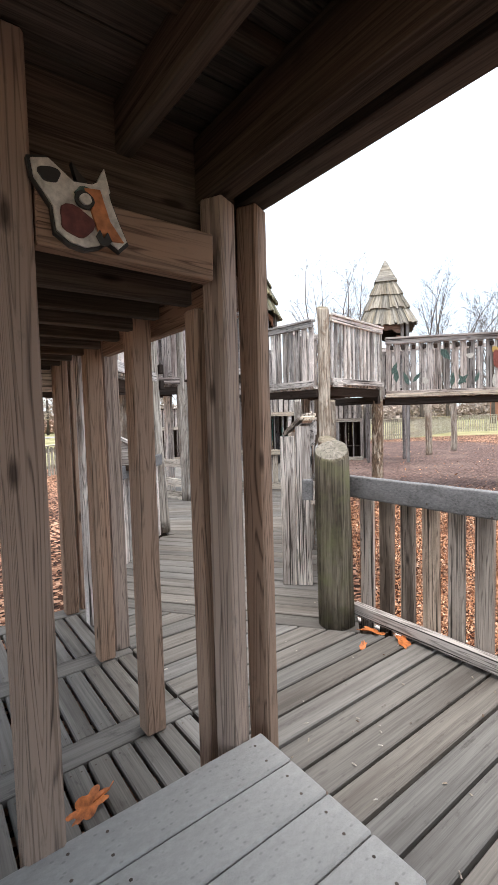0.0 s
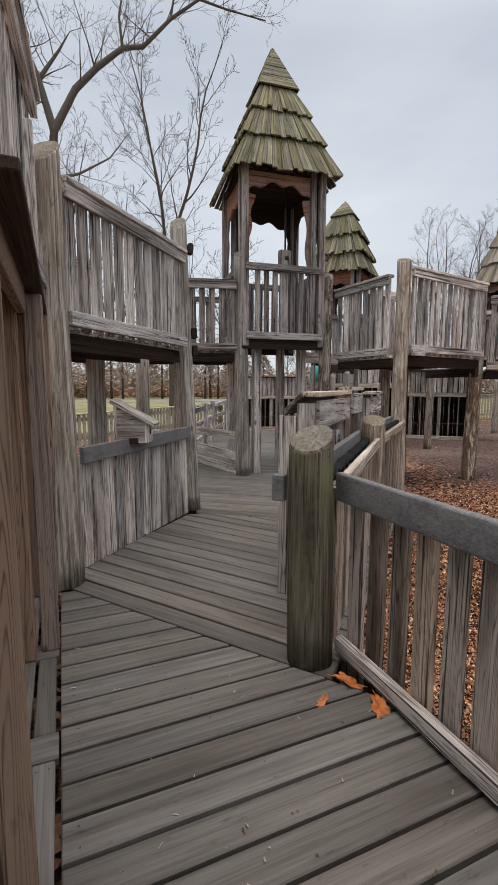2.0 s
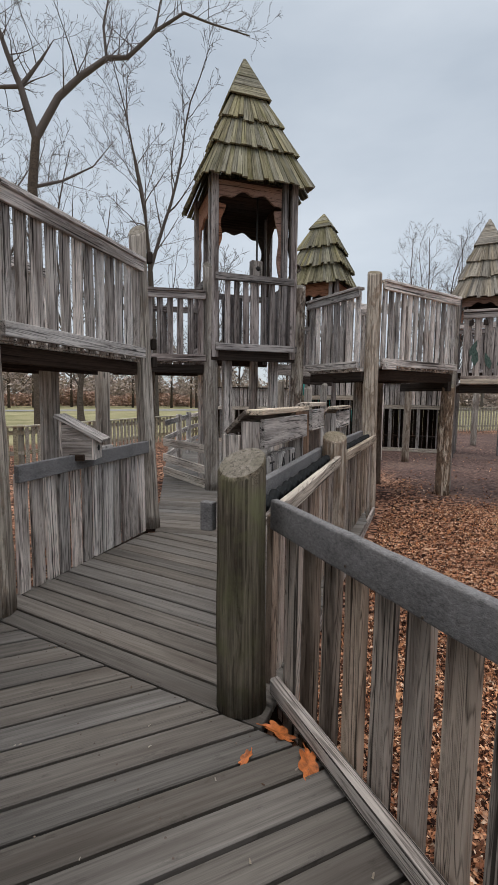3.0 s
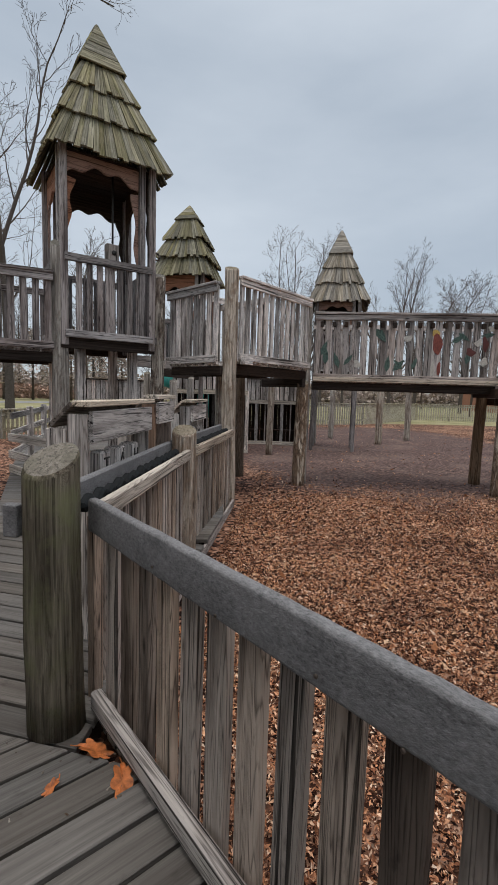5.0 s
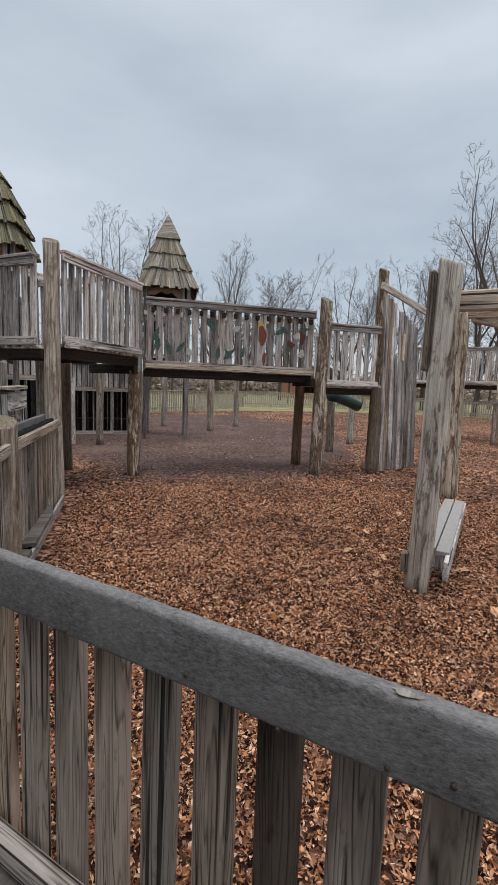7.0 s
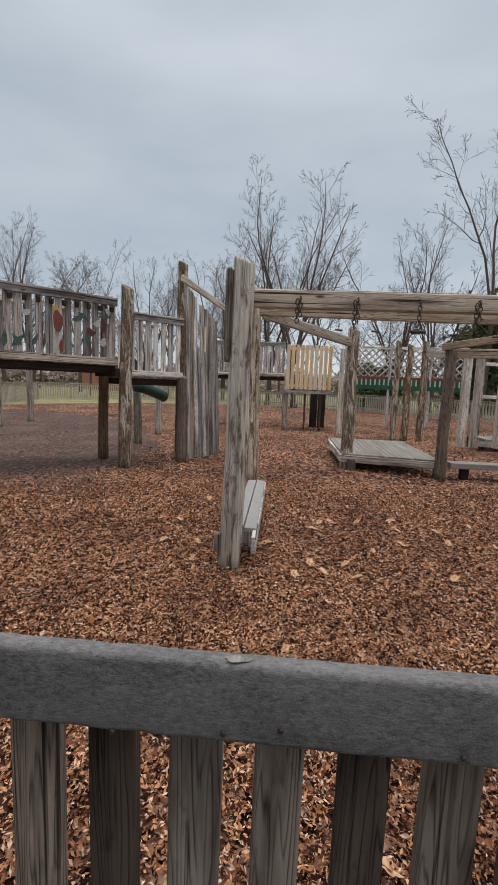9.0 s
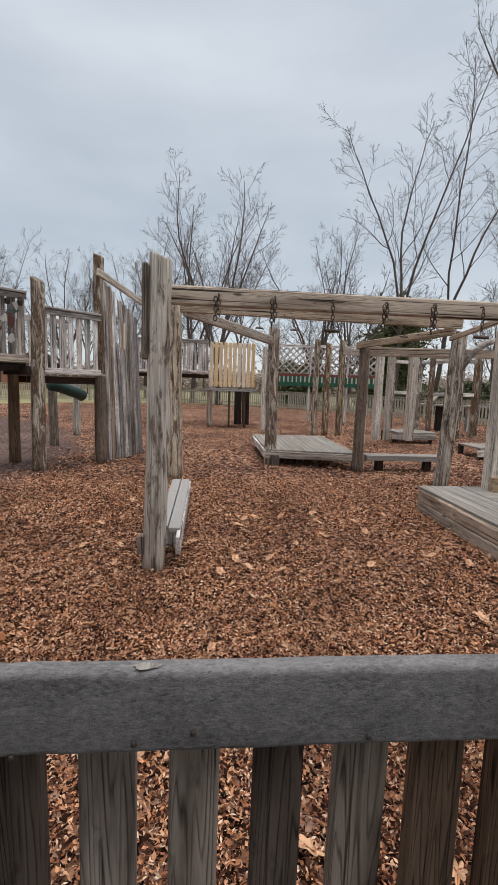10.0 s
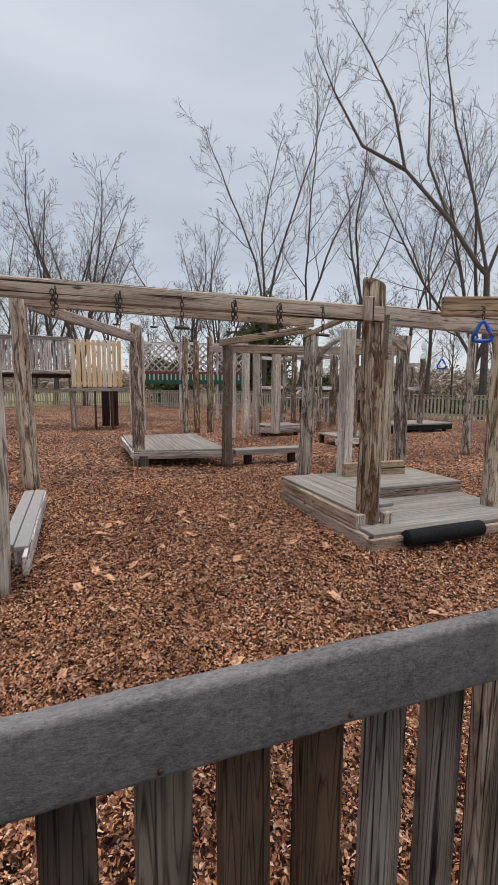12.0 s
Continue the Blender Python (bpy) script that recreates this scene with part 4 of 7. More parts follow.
# black disc painted for the dark inside an entrance hole
put("hole", tube_mesh([bp0 + br * 0.138 + UP * 0.97, bp0 + br * 0.146 + UP * 0.97], 0.024, 12), BLACKP, Matrix.Identity(4), bird)
guard = thing("board_guard_rail", (3.0, 5.8, 0), "open grey two-board guard rail beside the boardwalk", "railing")
GA, GB = Vector((3.35, 8.13, 0)), Vector((3.64, 6.6, 0))
for za, zb in ((0.57, 0.6), (0.3, 0.27), (0.07, 0.06)):
    board("rail_board", GA + UP * za, GB + UP * zb, 0.04, 0.13, PALE, guard)
far_guard = thing("board_guard_rail", (4.6, 9.0, 0), "open grey board guard rail along the far boardwalk", "railing")
for a, b in (((3.4, 8.2), (4.6, 10.8)), ((4.6, 10.8), (6.4, 14.0))):
    for z in (0.3, 0.62, 0.9):
        board("rail_board", (*a, z), (*b, z), 0.035, 0.1, GREY, far_guard)
    for f in (0.5, 1.0):
        x, y = a[0] + f * (b[0] - a[0]), a[1] + f * (b[1] - a[1])
        board("post", (x, y, -0.15), (x, y, 1.0), 0.1, 0.1, GREY, far_guard, (0, 1, 0))
mid_fence = thing("boardwalk_fence", (5.6, 7.4, 0), "low weathered picket fence at the bend of the boardwalk", "fence")
fence_run(mid_fence, (4.95, 6.95), (5.55, 6.2), 0.0, 0.72, (-0.7, -0.7), PALE)
fence_run(mid_fence, (5.0, 7.0), (5.9, 8.2), 0.0, 0.8, (-0.7, 0.5), GREY)


# dark blocks bolted to the walkway posts
for x, y, z in ((2.455, 4.90, 2.76), (2.485, 4.90, 1.91), (2.49, 4.90, 1.73), (3.785, 6.49, 2.05), (3.785, 6.49, 2.05 - 0.12), (1.0, 3.3, 1.95)):
    tagged(board("bracket_block", (x, y, z - 0.055), (x, y, z + 0.055), 0.05, 0.07, CEIL, None, (0, -1, 0), c=0.008), "dark wooden block bolted to a walkway post", "bracket", "post brackets")

# ---------------------------------------------------------------- raised walkways
def walkway(a, b, z0, z1, back, width, label, material=GREY, pitch=0.135, near=True, far=True, low=0.02, w=0.089, beam=0.12):
    """A raised walkway from a to b; back points away from its near fence."""
    a, b, n = Vector((*a, 0)), Vector((*b, 0)), Vector((*back, 0)).normalized()
    t = thing("raised_walkway", ((a + b) / 2 + UP * z0), label, "walkway", "raised walkways")
    d = (b - a).normalized()
    length = (b - a).length
    if near:
        fence_run(t, a.xy, b.xy, z0, z1, -n.xy, material, pitch, w=w, low=low, foot=(0.045, 0.1))
        board("cap_rail", a + UP * (z1 + 0.02) - n * 0.02, b + UP * (z1 + 0.02) - n * 0.02, 0.12, 0.036, material, t)
    if far:
        a2, b2 = a + n * width, b + n * width
        fence_run(t, a2.xy, b2.xy, z0, z1, -n.xy, material, 0.21, w=0.075, low=low, foot=None)
    count = max(2, int(length / 0.146))
    for i in range(count):
        p = a + d * ((i + 0.5) * length / count) + UP * (z0 - 0.02)
        board("floor_plank", p + n * 0.02, p + n * width, 0.138, 0.036, material, t)
    # dark beam colour stands in for the shade under the floor
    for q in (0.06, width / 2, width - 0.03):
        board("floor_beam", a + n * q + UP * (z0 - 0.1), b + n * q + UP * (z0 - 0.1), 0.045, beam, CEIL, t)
    return t


walkway((1.2, 3.56), (2.34, 4.84), 1.76, 2.68, (-0.697, 0.717), 1.1, "weathered raised walkway with a tall picket railing above the boardwalk")
walkway((2.2, 6.85), (3.58, 6.5), 1.88, 2.84, (0.25, 0.97), 1.1, "dark weathered raised walkway leading to the roofed tower", TOWERW)
walkway((0.95, 2.1), (1.04, 3.3), 1.95, 3.0, (-1, 0.05), 1.2, "weathered raised walkway beside the tall log post")
walkway((5.2, 6.32), (5.3, 5.18), 1.78, 2.80, (0.99, 0.1), 1.0, "weathered raised walkway between the tower and a log post")
walkway((5.55, 5.1), (7.3, 5.44), 1.82, 2.90, (-0.19, 0.98), 1.1, "weathered raised walkway with narrow vertical boards", pitch=0.135, w=0.08)
wc = walkway((7.45, 5.44), (9.5, 3.3), 1.65, 2.72, (0.72, 0.69), 1.1, "raised bridge with a painted picket railing", DARKPICKET, pitch=0.148, w=0.105)
walkway((9.52, 3.1), (10.25, 2.32), 1.46, 2.52, (0.72, 0.69), 1.1, "weathered raised walkway beside the plank tower")
# lower kerb beam and painted figures of the bridge
CA, CB = Vector((7.45, 5.44, 0)), Vector((9.5, 3.3, 0))
cd = (CB - CA).normalized()
cn = Vector((-0.72, -0.69, 0))
board("pale_kerb", CA + cn * 0.06 + UP * 1.66, CB + cn * 0.06 + UP * 1.66, 0.06, 0.07, PALE, wc)
for i in range(15):
    s = 0.12 + i * 0.196
    p = CA + cd * s + cn * 0.045 + UP * 2.56
    board("rail_block", p - UP * 0.04, p + UP * 0.04, 0.06, 0.05, CEIL, wc, cn)


def paint(s, z, outline, material, name):
    m = Matrix((cd, -cn, UP)).transposed().to_4x4()
    m.translation = CA + cd * s + cn * 0.026 + UP * z
    put(name, slab_mesh(outline, 0.006), material, m, wc)


def leafy(l, w, a):
    ca, sa = math.cos(a), math.sin(a)
    pts = [(0, 0), (0.3 * l, w), (0.65 * l, 0.8 * w), (l, 0), (0.65 * l, -0.8 * w), (0.3 * l, -w)]
    return [(x * ca - z * sa, x * sa + z * ca) for x, z in pts]


for s, z, l, w, a in ((0.12, 2.05, 0.3, 0.06, 1.2), (0.2, 1.9, 0.34, 0.07, 1.6), (0.42, 1.85, 0.3, 0.06, 1.9), (0.5, 1.9, 0.26, 0.05, 0.9), (1.0, 2.5, 0.3, 0.09, -0.9), (1.2, 1.8, 0.3, 0.06, 1.5),
                      (1.3, 1.82, 0.3, 0.06, 0.8), (1.45, 1.85, 0.24, 0.05, 2.3), (1.6, 1.85, 0.24, 0.05, 1.2), (2.2, 2.3, 0.26, 0.06, 0.5), (2.3, 2.45, 0.24, 0.05, -0.6), (2.45, 1.95, 0.28, 0.06, 1.4), (2.65, 2.4, 0.25, 0.05, 0.2)):
    paint(s, z, leafy(l * 0.9, w * 0.72, a), GREENPAINT, "painted_leaf")
for s, z, r in ((0.72, 1.92, 0.06), (1.52, 2.35, 0.06), (2.62, 2.3, 0.055), (2.72, 2.0, 0.06), (2.8, 2.52, 0.05)):
    paint(s, z, blob(0, 0, r, r, int(s * 10), wob=0.3), WHITEP, "painted_flower")
paint(1.98, 2.27, blob(0, 0, 0.075, 0.17, 3, wob=0.14), REDP, "painted_shape")
paint(1.95, 2.44, blob(0, 0, 0.06, 0.06, 4, wob=0.1), YELLOWP, "painted_shape")
paint(1.93, 1.88, blob(0, 0, 0.028, 0.11, 5, wob=0.1), WHITEP, "painted_shape")
paint(2.03, 1.88, blob(0, 0, 0.03, 0.11, 6, wob=0.1), REDP, "painted_shape")
paint(2.5, 2.15, blob(0, 0, 0.07, 0.06, 7, wob=0.3), MAROON, "painted_shape")
paint(2.72, 2.28, blob(0, 0, 0.045, 0.12, 8, wob=0.3), MAROON, "painted_shape")

# posts that carry them
for k, (x, y, z1, r, top, mat) in enumerate((
        (5.47, 5.13, 3.03, 0.098, (5.45, 5.14), LOG), (5.06, 6.42, 3.08, 0.10, None, BARKY), (7.27, 5.5, 1.6, 0.11, None, STRIPPED), (7.42, 5.58, 2.98, 0.08, None, LOG),
        (6.89, 6.68, 1.7, 0.09, None, DARKLOG), (9.42, 3.12, 2.95, 0.11, (9.43, 3.08), STRIPPED), (10.21, 3.83, 1.55, 0.1, None, DARKLOG), (12.5, 3.92, 1.4, 0.1, None, LOG),
        (14.6, 4.0, 1.3, 0.11, None, LOG), (10.26, 2.3, 1.5, 0.1, None, DARKLOG), (10.42, 2.36, 3.62, 0.1, None, BARKY), (12.45, 9.9, 1.6, 0.11, None, LOG), (14.4, 10.8, 1.6, 0.1, None, LOG),
        (14.4, 8.8, 1.65, 0.11, None, LOG), (16.6, 9.1, 1.65, 0.11, None, LOG), (1.5, 5.15, 1.75, 0.1, None, LOG), (2.05, 5.6, 1.75, 0.085, None, LOG), (2.9, 7.2, 1.85, 0.1, None, LOG), (0.3, 4.2, 1.75, 0.09, None, LOG),
        (6.15, 6.3, 1.75, 0.09, None, LOG))):
    log_post(x, y, GROUND - 0.05, z1, r, mat, top, 20 + k, 0.45, "weathered log post carrying the raised walkway", "walkway posts")
# beams coloured dark for the shade below the walkways
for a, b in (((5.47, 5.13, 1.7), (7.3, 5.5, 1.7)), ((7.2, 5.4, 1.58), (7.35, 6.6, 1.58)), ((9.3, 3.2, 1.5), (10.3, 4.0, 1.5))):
    tagged(board("support_beam", a, b, 0.07, 0.14, CEIL), "timber beam under the raised walkway, shade in its dark colour", "beam", "walkway beams")
box_b = board("bracket_block", (5.58, 5.02, 1.82), (5.74, 5.04, 1.82), 0.1, 0.1, GREY)
tagged(box_b, "grey timber block bolted to the log post", "bracket")

plank_wall = thing("plank_tower_wall", (11.3, 2.0, GROUND), "tall grey vertical plank wall of a climbing tower", "wall")
W0, W1 = Vector((10.55, 2.2, 0)), Vector((11.55, 1.78, 0))
wd = (W1 - W0).normalized()
for i in range(9):
    p = W0 + wd * (i * 0.135)
    top = W0 + wd * (i * 0.128 - 0.17)
    tz = 3.16 - 0.06 * i - (0.9 if i == 3 else 0.0)
    board("plank", p + UP * -0.16, top + UP * tz, 0.12, 0.034, (GREY, RAIL_PICKET, GREY, TOWERW, GREY)[i % 5], plank_wall, (-0.4, -0.9, 0), jog=0.8)
board("cap_rail", W0 - wd * 0.35 + UP * 3.3, W1 + wd * 0.3 + UP * 2.98, 0.05, 0.12, PALE, plank_wall)
board("cross_rail", W0 + UP * 1.6 + Vector((0.02, 0.05, 0)), W1 + UP * 1.6 + Vector((0.02, 0.05, 0)), 0.045, 0.12, GREY, plank_wall)
board("new_slat", W0 + wd * 0.42 + Vector((-0.015, -0.035, 2.0)), W0 + wd * 0.42 + Vector((-0.015, -0.035, 2.5)), 0.05, 0.03, NEWWOOD, plank_wall, (-0.4, -0.9, 0), label="fresh yellow pine slat")

# ---------------------------------------------------------------- roofed towers
# roof tiers: foot above the eaves, half width at foot and top, height
STEEP = ((0.0, 0.82, 0.53, 0.60), (0.50, 0.645, 0.37, 0.54), (0.95, 0.475, 0.21, 0.50), (1.36, 0.31, 0.01, 0.68))
BELL = ((0.0, 0.76, 0.52, 0.5), (0.45, 0.665, 0.39, 0.52), (0.92, 0.515, 0.2, 0.58), (1.43, 0.285, 0.01, 0.4))
GREYROOF = wood("bare_grey_roof_board", (0.06, 0.05, 0.042), (0.44, 0.385, 0.315), (0.1, 0.08, 0.06), 0.55, 0.3, vary=0.34, moss=0.12, knots=False, cracks=0.8)


def tower(loc, turn, z_floor, z_eave, label, rail=True, hw=0.57, base=0.0, tiers=STEEP, roofing=SHINGLE):
    """A square open tower with four posts, carved arches and a stepped board roof."""
    t = thing("roofed_tower", (0, 0, 0), label, "tower", "roofed towers")
    M = Matrix.Translation(Vector(loc)) @ pose(0, 0, 0, 0, 0, turn)

    def b(name, p0, p1, w, h, material, face=None, **k):
        f = M.to_3x3() @ Vector(face) if face else None
        ob = board(name, M @ Vector(p0), M @ Vector(p1), w, h, material, t, f, **k)
        return ob
    for sx in (-1, 1):
        for sy in (-1, 1):
            b("corner_post", (sx * hw, sy * hw, base), (sx * hw, sy * hw, z_eave + 0.15), 0.095, 0.095, TOWERW, (0, -1, 0), c=0.008)
    # a second post at one end of each face, and carved boards round its opening
    for ang in (0, 90, 180, 270):
        R = M @ pose(0, 0, 0, 0, 0, ang)
        board("side_post", R @ Vector((hw - 0.15, -hw - 0.01, z_floor)), R @ Vector((hw - 0.15, -hw - 0.01, z_eave + 0.1)), 0.085, 0.085, TOWERW, t, R.to_3x3() @ Vector((0, -1, 0)), c=0.008)
        x0, x1 = -hw + 0.05, hw - 0.19
        wide = x1 - x0
        n = 24
        lower = [(x0 + wide * k / n, (0.03 if ang == 0 else -0.12) + 0.14 * math.sin(math.pi * k / n) ** 0.8 + 0.03 * math.sin(6 * math.pi * k / n + 0.6)) for k in range(n + 1)]
        # far faces swap carved red-brown for dark wood: interior shade as colour
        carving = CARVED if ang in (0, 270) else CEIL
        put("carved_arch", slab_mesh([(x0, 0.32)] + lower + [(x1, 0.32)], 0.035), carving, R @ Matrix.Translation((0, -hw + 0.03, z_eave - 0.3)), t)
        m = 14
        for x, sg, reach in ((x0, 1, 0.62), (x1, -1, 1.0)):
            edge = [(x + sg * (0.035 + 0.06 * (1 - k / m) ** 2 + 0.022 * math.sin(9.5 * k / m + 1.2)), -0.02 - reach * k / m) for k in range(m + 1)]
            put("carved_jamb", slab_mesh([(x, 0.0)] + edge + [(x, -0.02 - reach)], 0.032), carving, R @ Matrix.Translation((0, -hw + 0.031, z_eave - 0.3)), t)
        if rail:
            n = 7
            for i in range(n):
                x = -hw + 0.12 + (2 * hw - 0.24) * (i + 0.5) / n
                p = R @ Vector((x, -hw - 0.01, 0))
                wide = 0.13 if i == 3 else 0.078
                board("picket", p + UP * z_floor, p + UP * (z_floor + 0.98), wide, 0.03, TOWERW, t, R.to_3x3() @ Vector((0, -1, 0)), jog=0.6)
            board("top_rail", R @ Vector((-hw, -hw - 0.05, z_floor + 0.98)), R @ Vector((hw, -hw - 0.05, z_floor + 0.98)), 0.045, 0.1, TOWERW, t)
            board("foot_rail", R @ Vector((-hw, -hw - 0.06, z_floor + 0.0)), R @ Vector((hw, -hw - 0.06, z_floor + 0.0)), 0.06, 0.1, TOWERW, t)
    for i in range(8):
        y = -hw + 2 * hw * (i + 0.5) / 8
        b("floor_plank", (-hw - 0.04, y, z_floor - 0.04), (hw + 0.04, y, z_floor - 0.04), 0.136, 0.036, TOWERW)
    # under-floor shade is put into the beams' dark colour
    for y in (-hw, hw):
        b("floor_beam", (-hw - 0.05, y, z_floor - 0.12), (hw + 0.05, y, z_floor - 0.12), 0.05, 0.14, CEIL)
    # boards added to darken the tower's inside, shade in their colour
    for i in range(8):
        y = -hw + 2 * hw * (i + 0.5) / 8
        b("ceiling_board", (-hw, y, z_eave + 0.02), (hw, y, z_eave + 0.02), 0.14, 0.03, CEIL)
    # stepped roof of vertical boards: four tiers on four sides
    for k, (zb, hb, ht, dz) in enumerate(tiers):
        for ang in (0, 90, 180, 270):
            R = M @ pose(0, 0, 0, 0, 0, ang)
            n = max(5, int(2 * hb / 0.078)) if k < 3 else 4
            for i in range(n if k < 3 else 4):
                if k < 3:
                    f0, f1 = -1 + 2 * i / n, -1 + 2 * (i + 1) / n
                    drop = random.choice((-0.035, -0.02, 0.0, 0.015)) + random.uniform(-0.012, 0.012) - 0.015
                    lift = 0.008 * (i % 2)
                    q = [Vector((f0 * hb, -hb - lift, z_eave + zb + drop)), Vector((f1 * hb - 0.004, -hb - lift, z_eave + zb + drop)),
                         Vector((f1 * ht - 0.002, -ht - lift, z_eave + zb + dz)), Vector((f0 * ht, -ht - lift, z_eave + zb + dz))]
                else:
                    g0, g1 = i / 4, (i + 1) / 4
                    h0, h1 = hb + (ht - hb) * g0, hb + (ht - hb) * g1
                    q = [Vector((-h0, -h0 - 0.012, z_eave + zb + dz * g0 - 0.01)), Vector((h0, -h0 - 0.012, z_eave + zb + dz * g0 - 0.01)), Vector((h1, -h1, z_eave + zb + dz * g1)), Vector((-h1, -h1, z_eave + zb + dz * g1))]
                nr = (q[1] - q[0]).cross(q[3] - q[0]).normalized()
                c = sum(q, Vector()) / 4
                x = ((q[3] + q[2]) / 2 - (q[0] + q[1]) / 2).normalized() if k < 3 else Vector((1, 0, 0))
                y = nr.cross(x)
                L = Matrix((x, y, nr)).transposed().to_4x4()
                L.translation = c
                inv = L.inverted()
                top = [inv @ v + Vector((0, 0, 0.012)) for v in q]
                bot = [inv @ v - Vector((0, 0, 0.012)) for v in q]
                me = mesh_of("shingle", top + bot, [(0, 1, 2, 3), (7, 6, 5, 4), (0, 4, 5, 1), (1, 5, 6, 2), (2, 6, 7, 3), (3, 7, 4, 0)])
                put("roof_board", me, roofing, R @ L, t)
    return t


# tower by the boardwalk
T1 = (4.36, 6.99, 0.0)
tower(T1, -6.0, 2.10, 4.40, "tall wooden play tower with a mossy pointed board roof", hw=0.6, base=1.95)
tower((8.05, 10.4, 0.0), 38.0, 2.1, 4.18, "wooden play tower with a mossy pointed roof behind the walkway", base=GROUND, tiers=BELL)
tower((11.97, 8.73, 0.0), -50.0, 2.1, 3.92, "wooden play tower with a bare grey pointed roof beyond the bridge", base=GROUND, roofing=GREYROOF)
for x, y in ((3.95, 6.6), (4.75, 6.65), (3.85, 7.45), (4.8, 7.5)):
    tagged(board("timber_post", (x, y, -0.15), (x, y, 2.0), 0.12, 0.12, GREY, None, (0, 1, 0)), "grey timber leg under the play tower", "post", "tower legs")
fig = thing("hanging_toy_box", (4.45, 6.95, 3.1), "small wooden box hung on a rope inside the tower", "box")
board("box_body", (4.42, 6.62, 3.08), (4.42, 6.62, 3.42), 0.18, 0.1, GREY, fig, (0, -1, 0), c=0.01)
# black disc stands in for the hole's dark; nothing is cut
put("hole", tube_mesh([(4.43, 6.565, 3.3), (4.43, 6.56, 3.3)], 0.035, 12), BLACKP, Matrix.Identity(4), fig)
put("rope", tube_mesh([(4.45, 6.66, 3.42), (4.47, 6.7, 4.4)], 0.014, 6), BLACKP, Matrix.Identity(4), fig)
peg = thing("bolt_ring", (4.98, 6.4, 3.3), "small dark ring bolted to the tower post", "ring")
put("ring", tube_mesh([(4.99 + 0.05 * math.cos(a), 6.36, 3.32 + 0.05 * math.sin(a)) for a in [k * math.pi / 6 for k in range(12)]], 0.014, 6, True), METAL, Matrix.Identity(4), peg)

# playhouse fronts under the walkways
def playhouse(loc, turn, w, h, n, label):
    t = thing("playhouse", (0, 0, 0), label, "playhouse", "playhouses")
    M = Matrix.Translation(loc) @ pose(0, 0, 0, 0, 0, turn)
    R = M.to_3x3()

    def b(name, p0, p1, ww, hh, material=GREY, face=None):
        board(name, M @ Vector(p0), M @ Vector(p1), ww, hh, material, t, R @ Vector(face) if face else None)
    for i in range(n + 1):
        x = -w / 2 + w * i / n
        b("stud", (x, 0, 0), (x, 0, h), 0.09, 0.07, GREY, (0, -1, 0))
    for z in (0.05, h - 0.06):
        b("cross_rail", (-w / 2, -0.045, z), (w / 2, -0.045, z), 0.04, 0.11, PALE)
    for i in range(n):
        x = -w / 2 + w * (i + 0.5) / n
        for dx in (-0.12, 0.12):
            b("bar", (x + dx, 0.01, 0.05), (x + dx, 0.01, h), 0.035, 0.03, TOWERW, (0, -1, 0))
        b("shelf", (x - w / n / 2, 0.1, 0.45), (x + w / n / 2, 0.1, 0.45), 0.2, 0.03, CEIL)
    # back, sides, roof and shelves hold the interior's shade in their dark colour
    k = int(w / 0.14)
    for i in range(k):
        x = -w / 2 + w * (i + 0.5) / k
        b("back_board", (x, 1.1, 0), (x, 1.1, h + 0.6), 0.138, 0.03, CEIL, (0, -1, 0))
        b("upper_board", (x, 0.03, h), (x, 0.03, h + 0.62), 0.12, 0.03, GREY, (0, -1, 0))
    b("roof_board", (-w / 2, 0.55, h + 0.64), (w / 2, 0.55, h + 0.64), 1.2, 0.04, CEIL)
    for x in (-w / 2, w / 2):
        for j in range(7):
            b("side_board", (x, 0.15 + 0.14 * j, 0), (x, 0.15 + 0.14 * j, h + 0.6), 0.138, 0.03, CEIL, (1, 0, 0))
    return t


playhouse((10.9, 10.3, GROUND), -42, 2.3, 1.35, 3, "weathered playhouse front with barred openings and shade-dark inside boards under the walkway")
playhouse((8.3, 9.6, GROUND), -30, 1.8, 1.6, 3, "weathered playhouse frame with shade-dark inside boards beneath the tower")
playhouse((8.0, 14.6, GROUND), -15, 2.6, 1.2, 4, "weathered boarded play stall at the end of the boardwalk")
for x, y, z in ((6.6, 8.6, 1.6), (7.4, 9.2, 1.7), (6.9, 10.4, 1.8), (7.8, 8.3, 1.7), (9.4, 8.6, 1.7)):
    log_post(x, y, GROUND, z, 0.09, LOG, None, int(x * 10), 0.3, "weathered post beneath the play structure", "structure posts")
tagged(board("support_beam", (6.2, 8.4, 1.75), (8.2, 9.9, 1.75), 0.1, 0.16, CEIL), "timber beam beneath the play tower, shade in its dark colour", "beam", "walkway beams")
tagged(board("support_beam", (5.0, 7.1, 1.85), (6.4, 7.3, 1.85), 0.1, 0.18, GREY), "grey timber beam beside the play tower", "beam", "walkway beams")

# slides
sl1 = thing("tube_slide", (9.2, 12.0, 0.2), "teal plastic tube slide behind the boardwalk", "slide")
put("tube", tube_mesh([(8.62, 12.75, 1.78), (8.8, 12.45, 1.72), (9.0, 12.15, 1.58), (9.25, 11.8, 1.3), (9.6, 11.4, 0.85), (10.0, 11.0, 0.35)], 0.27, 16), TEAL, Matrix.Identity(4), sl1)
sl2 = thing("tube_slide", (14.0, 4.6, 0.4), "dark green plastic tube slide beneath the walkway", "slide")
put("tube", tube_mesh([(11.9, 3.75, 1.25), (12.1, 3.66, 1.22), (12.3, 3.55, 1.16), (12.5, 3.4, 1.08), (12.65, 3.28, 1.0)], 0.13, 14), DARKGREEN, Matrix.Identity(4), sl2)

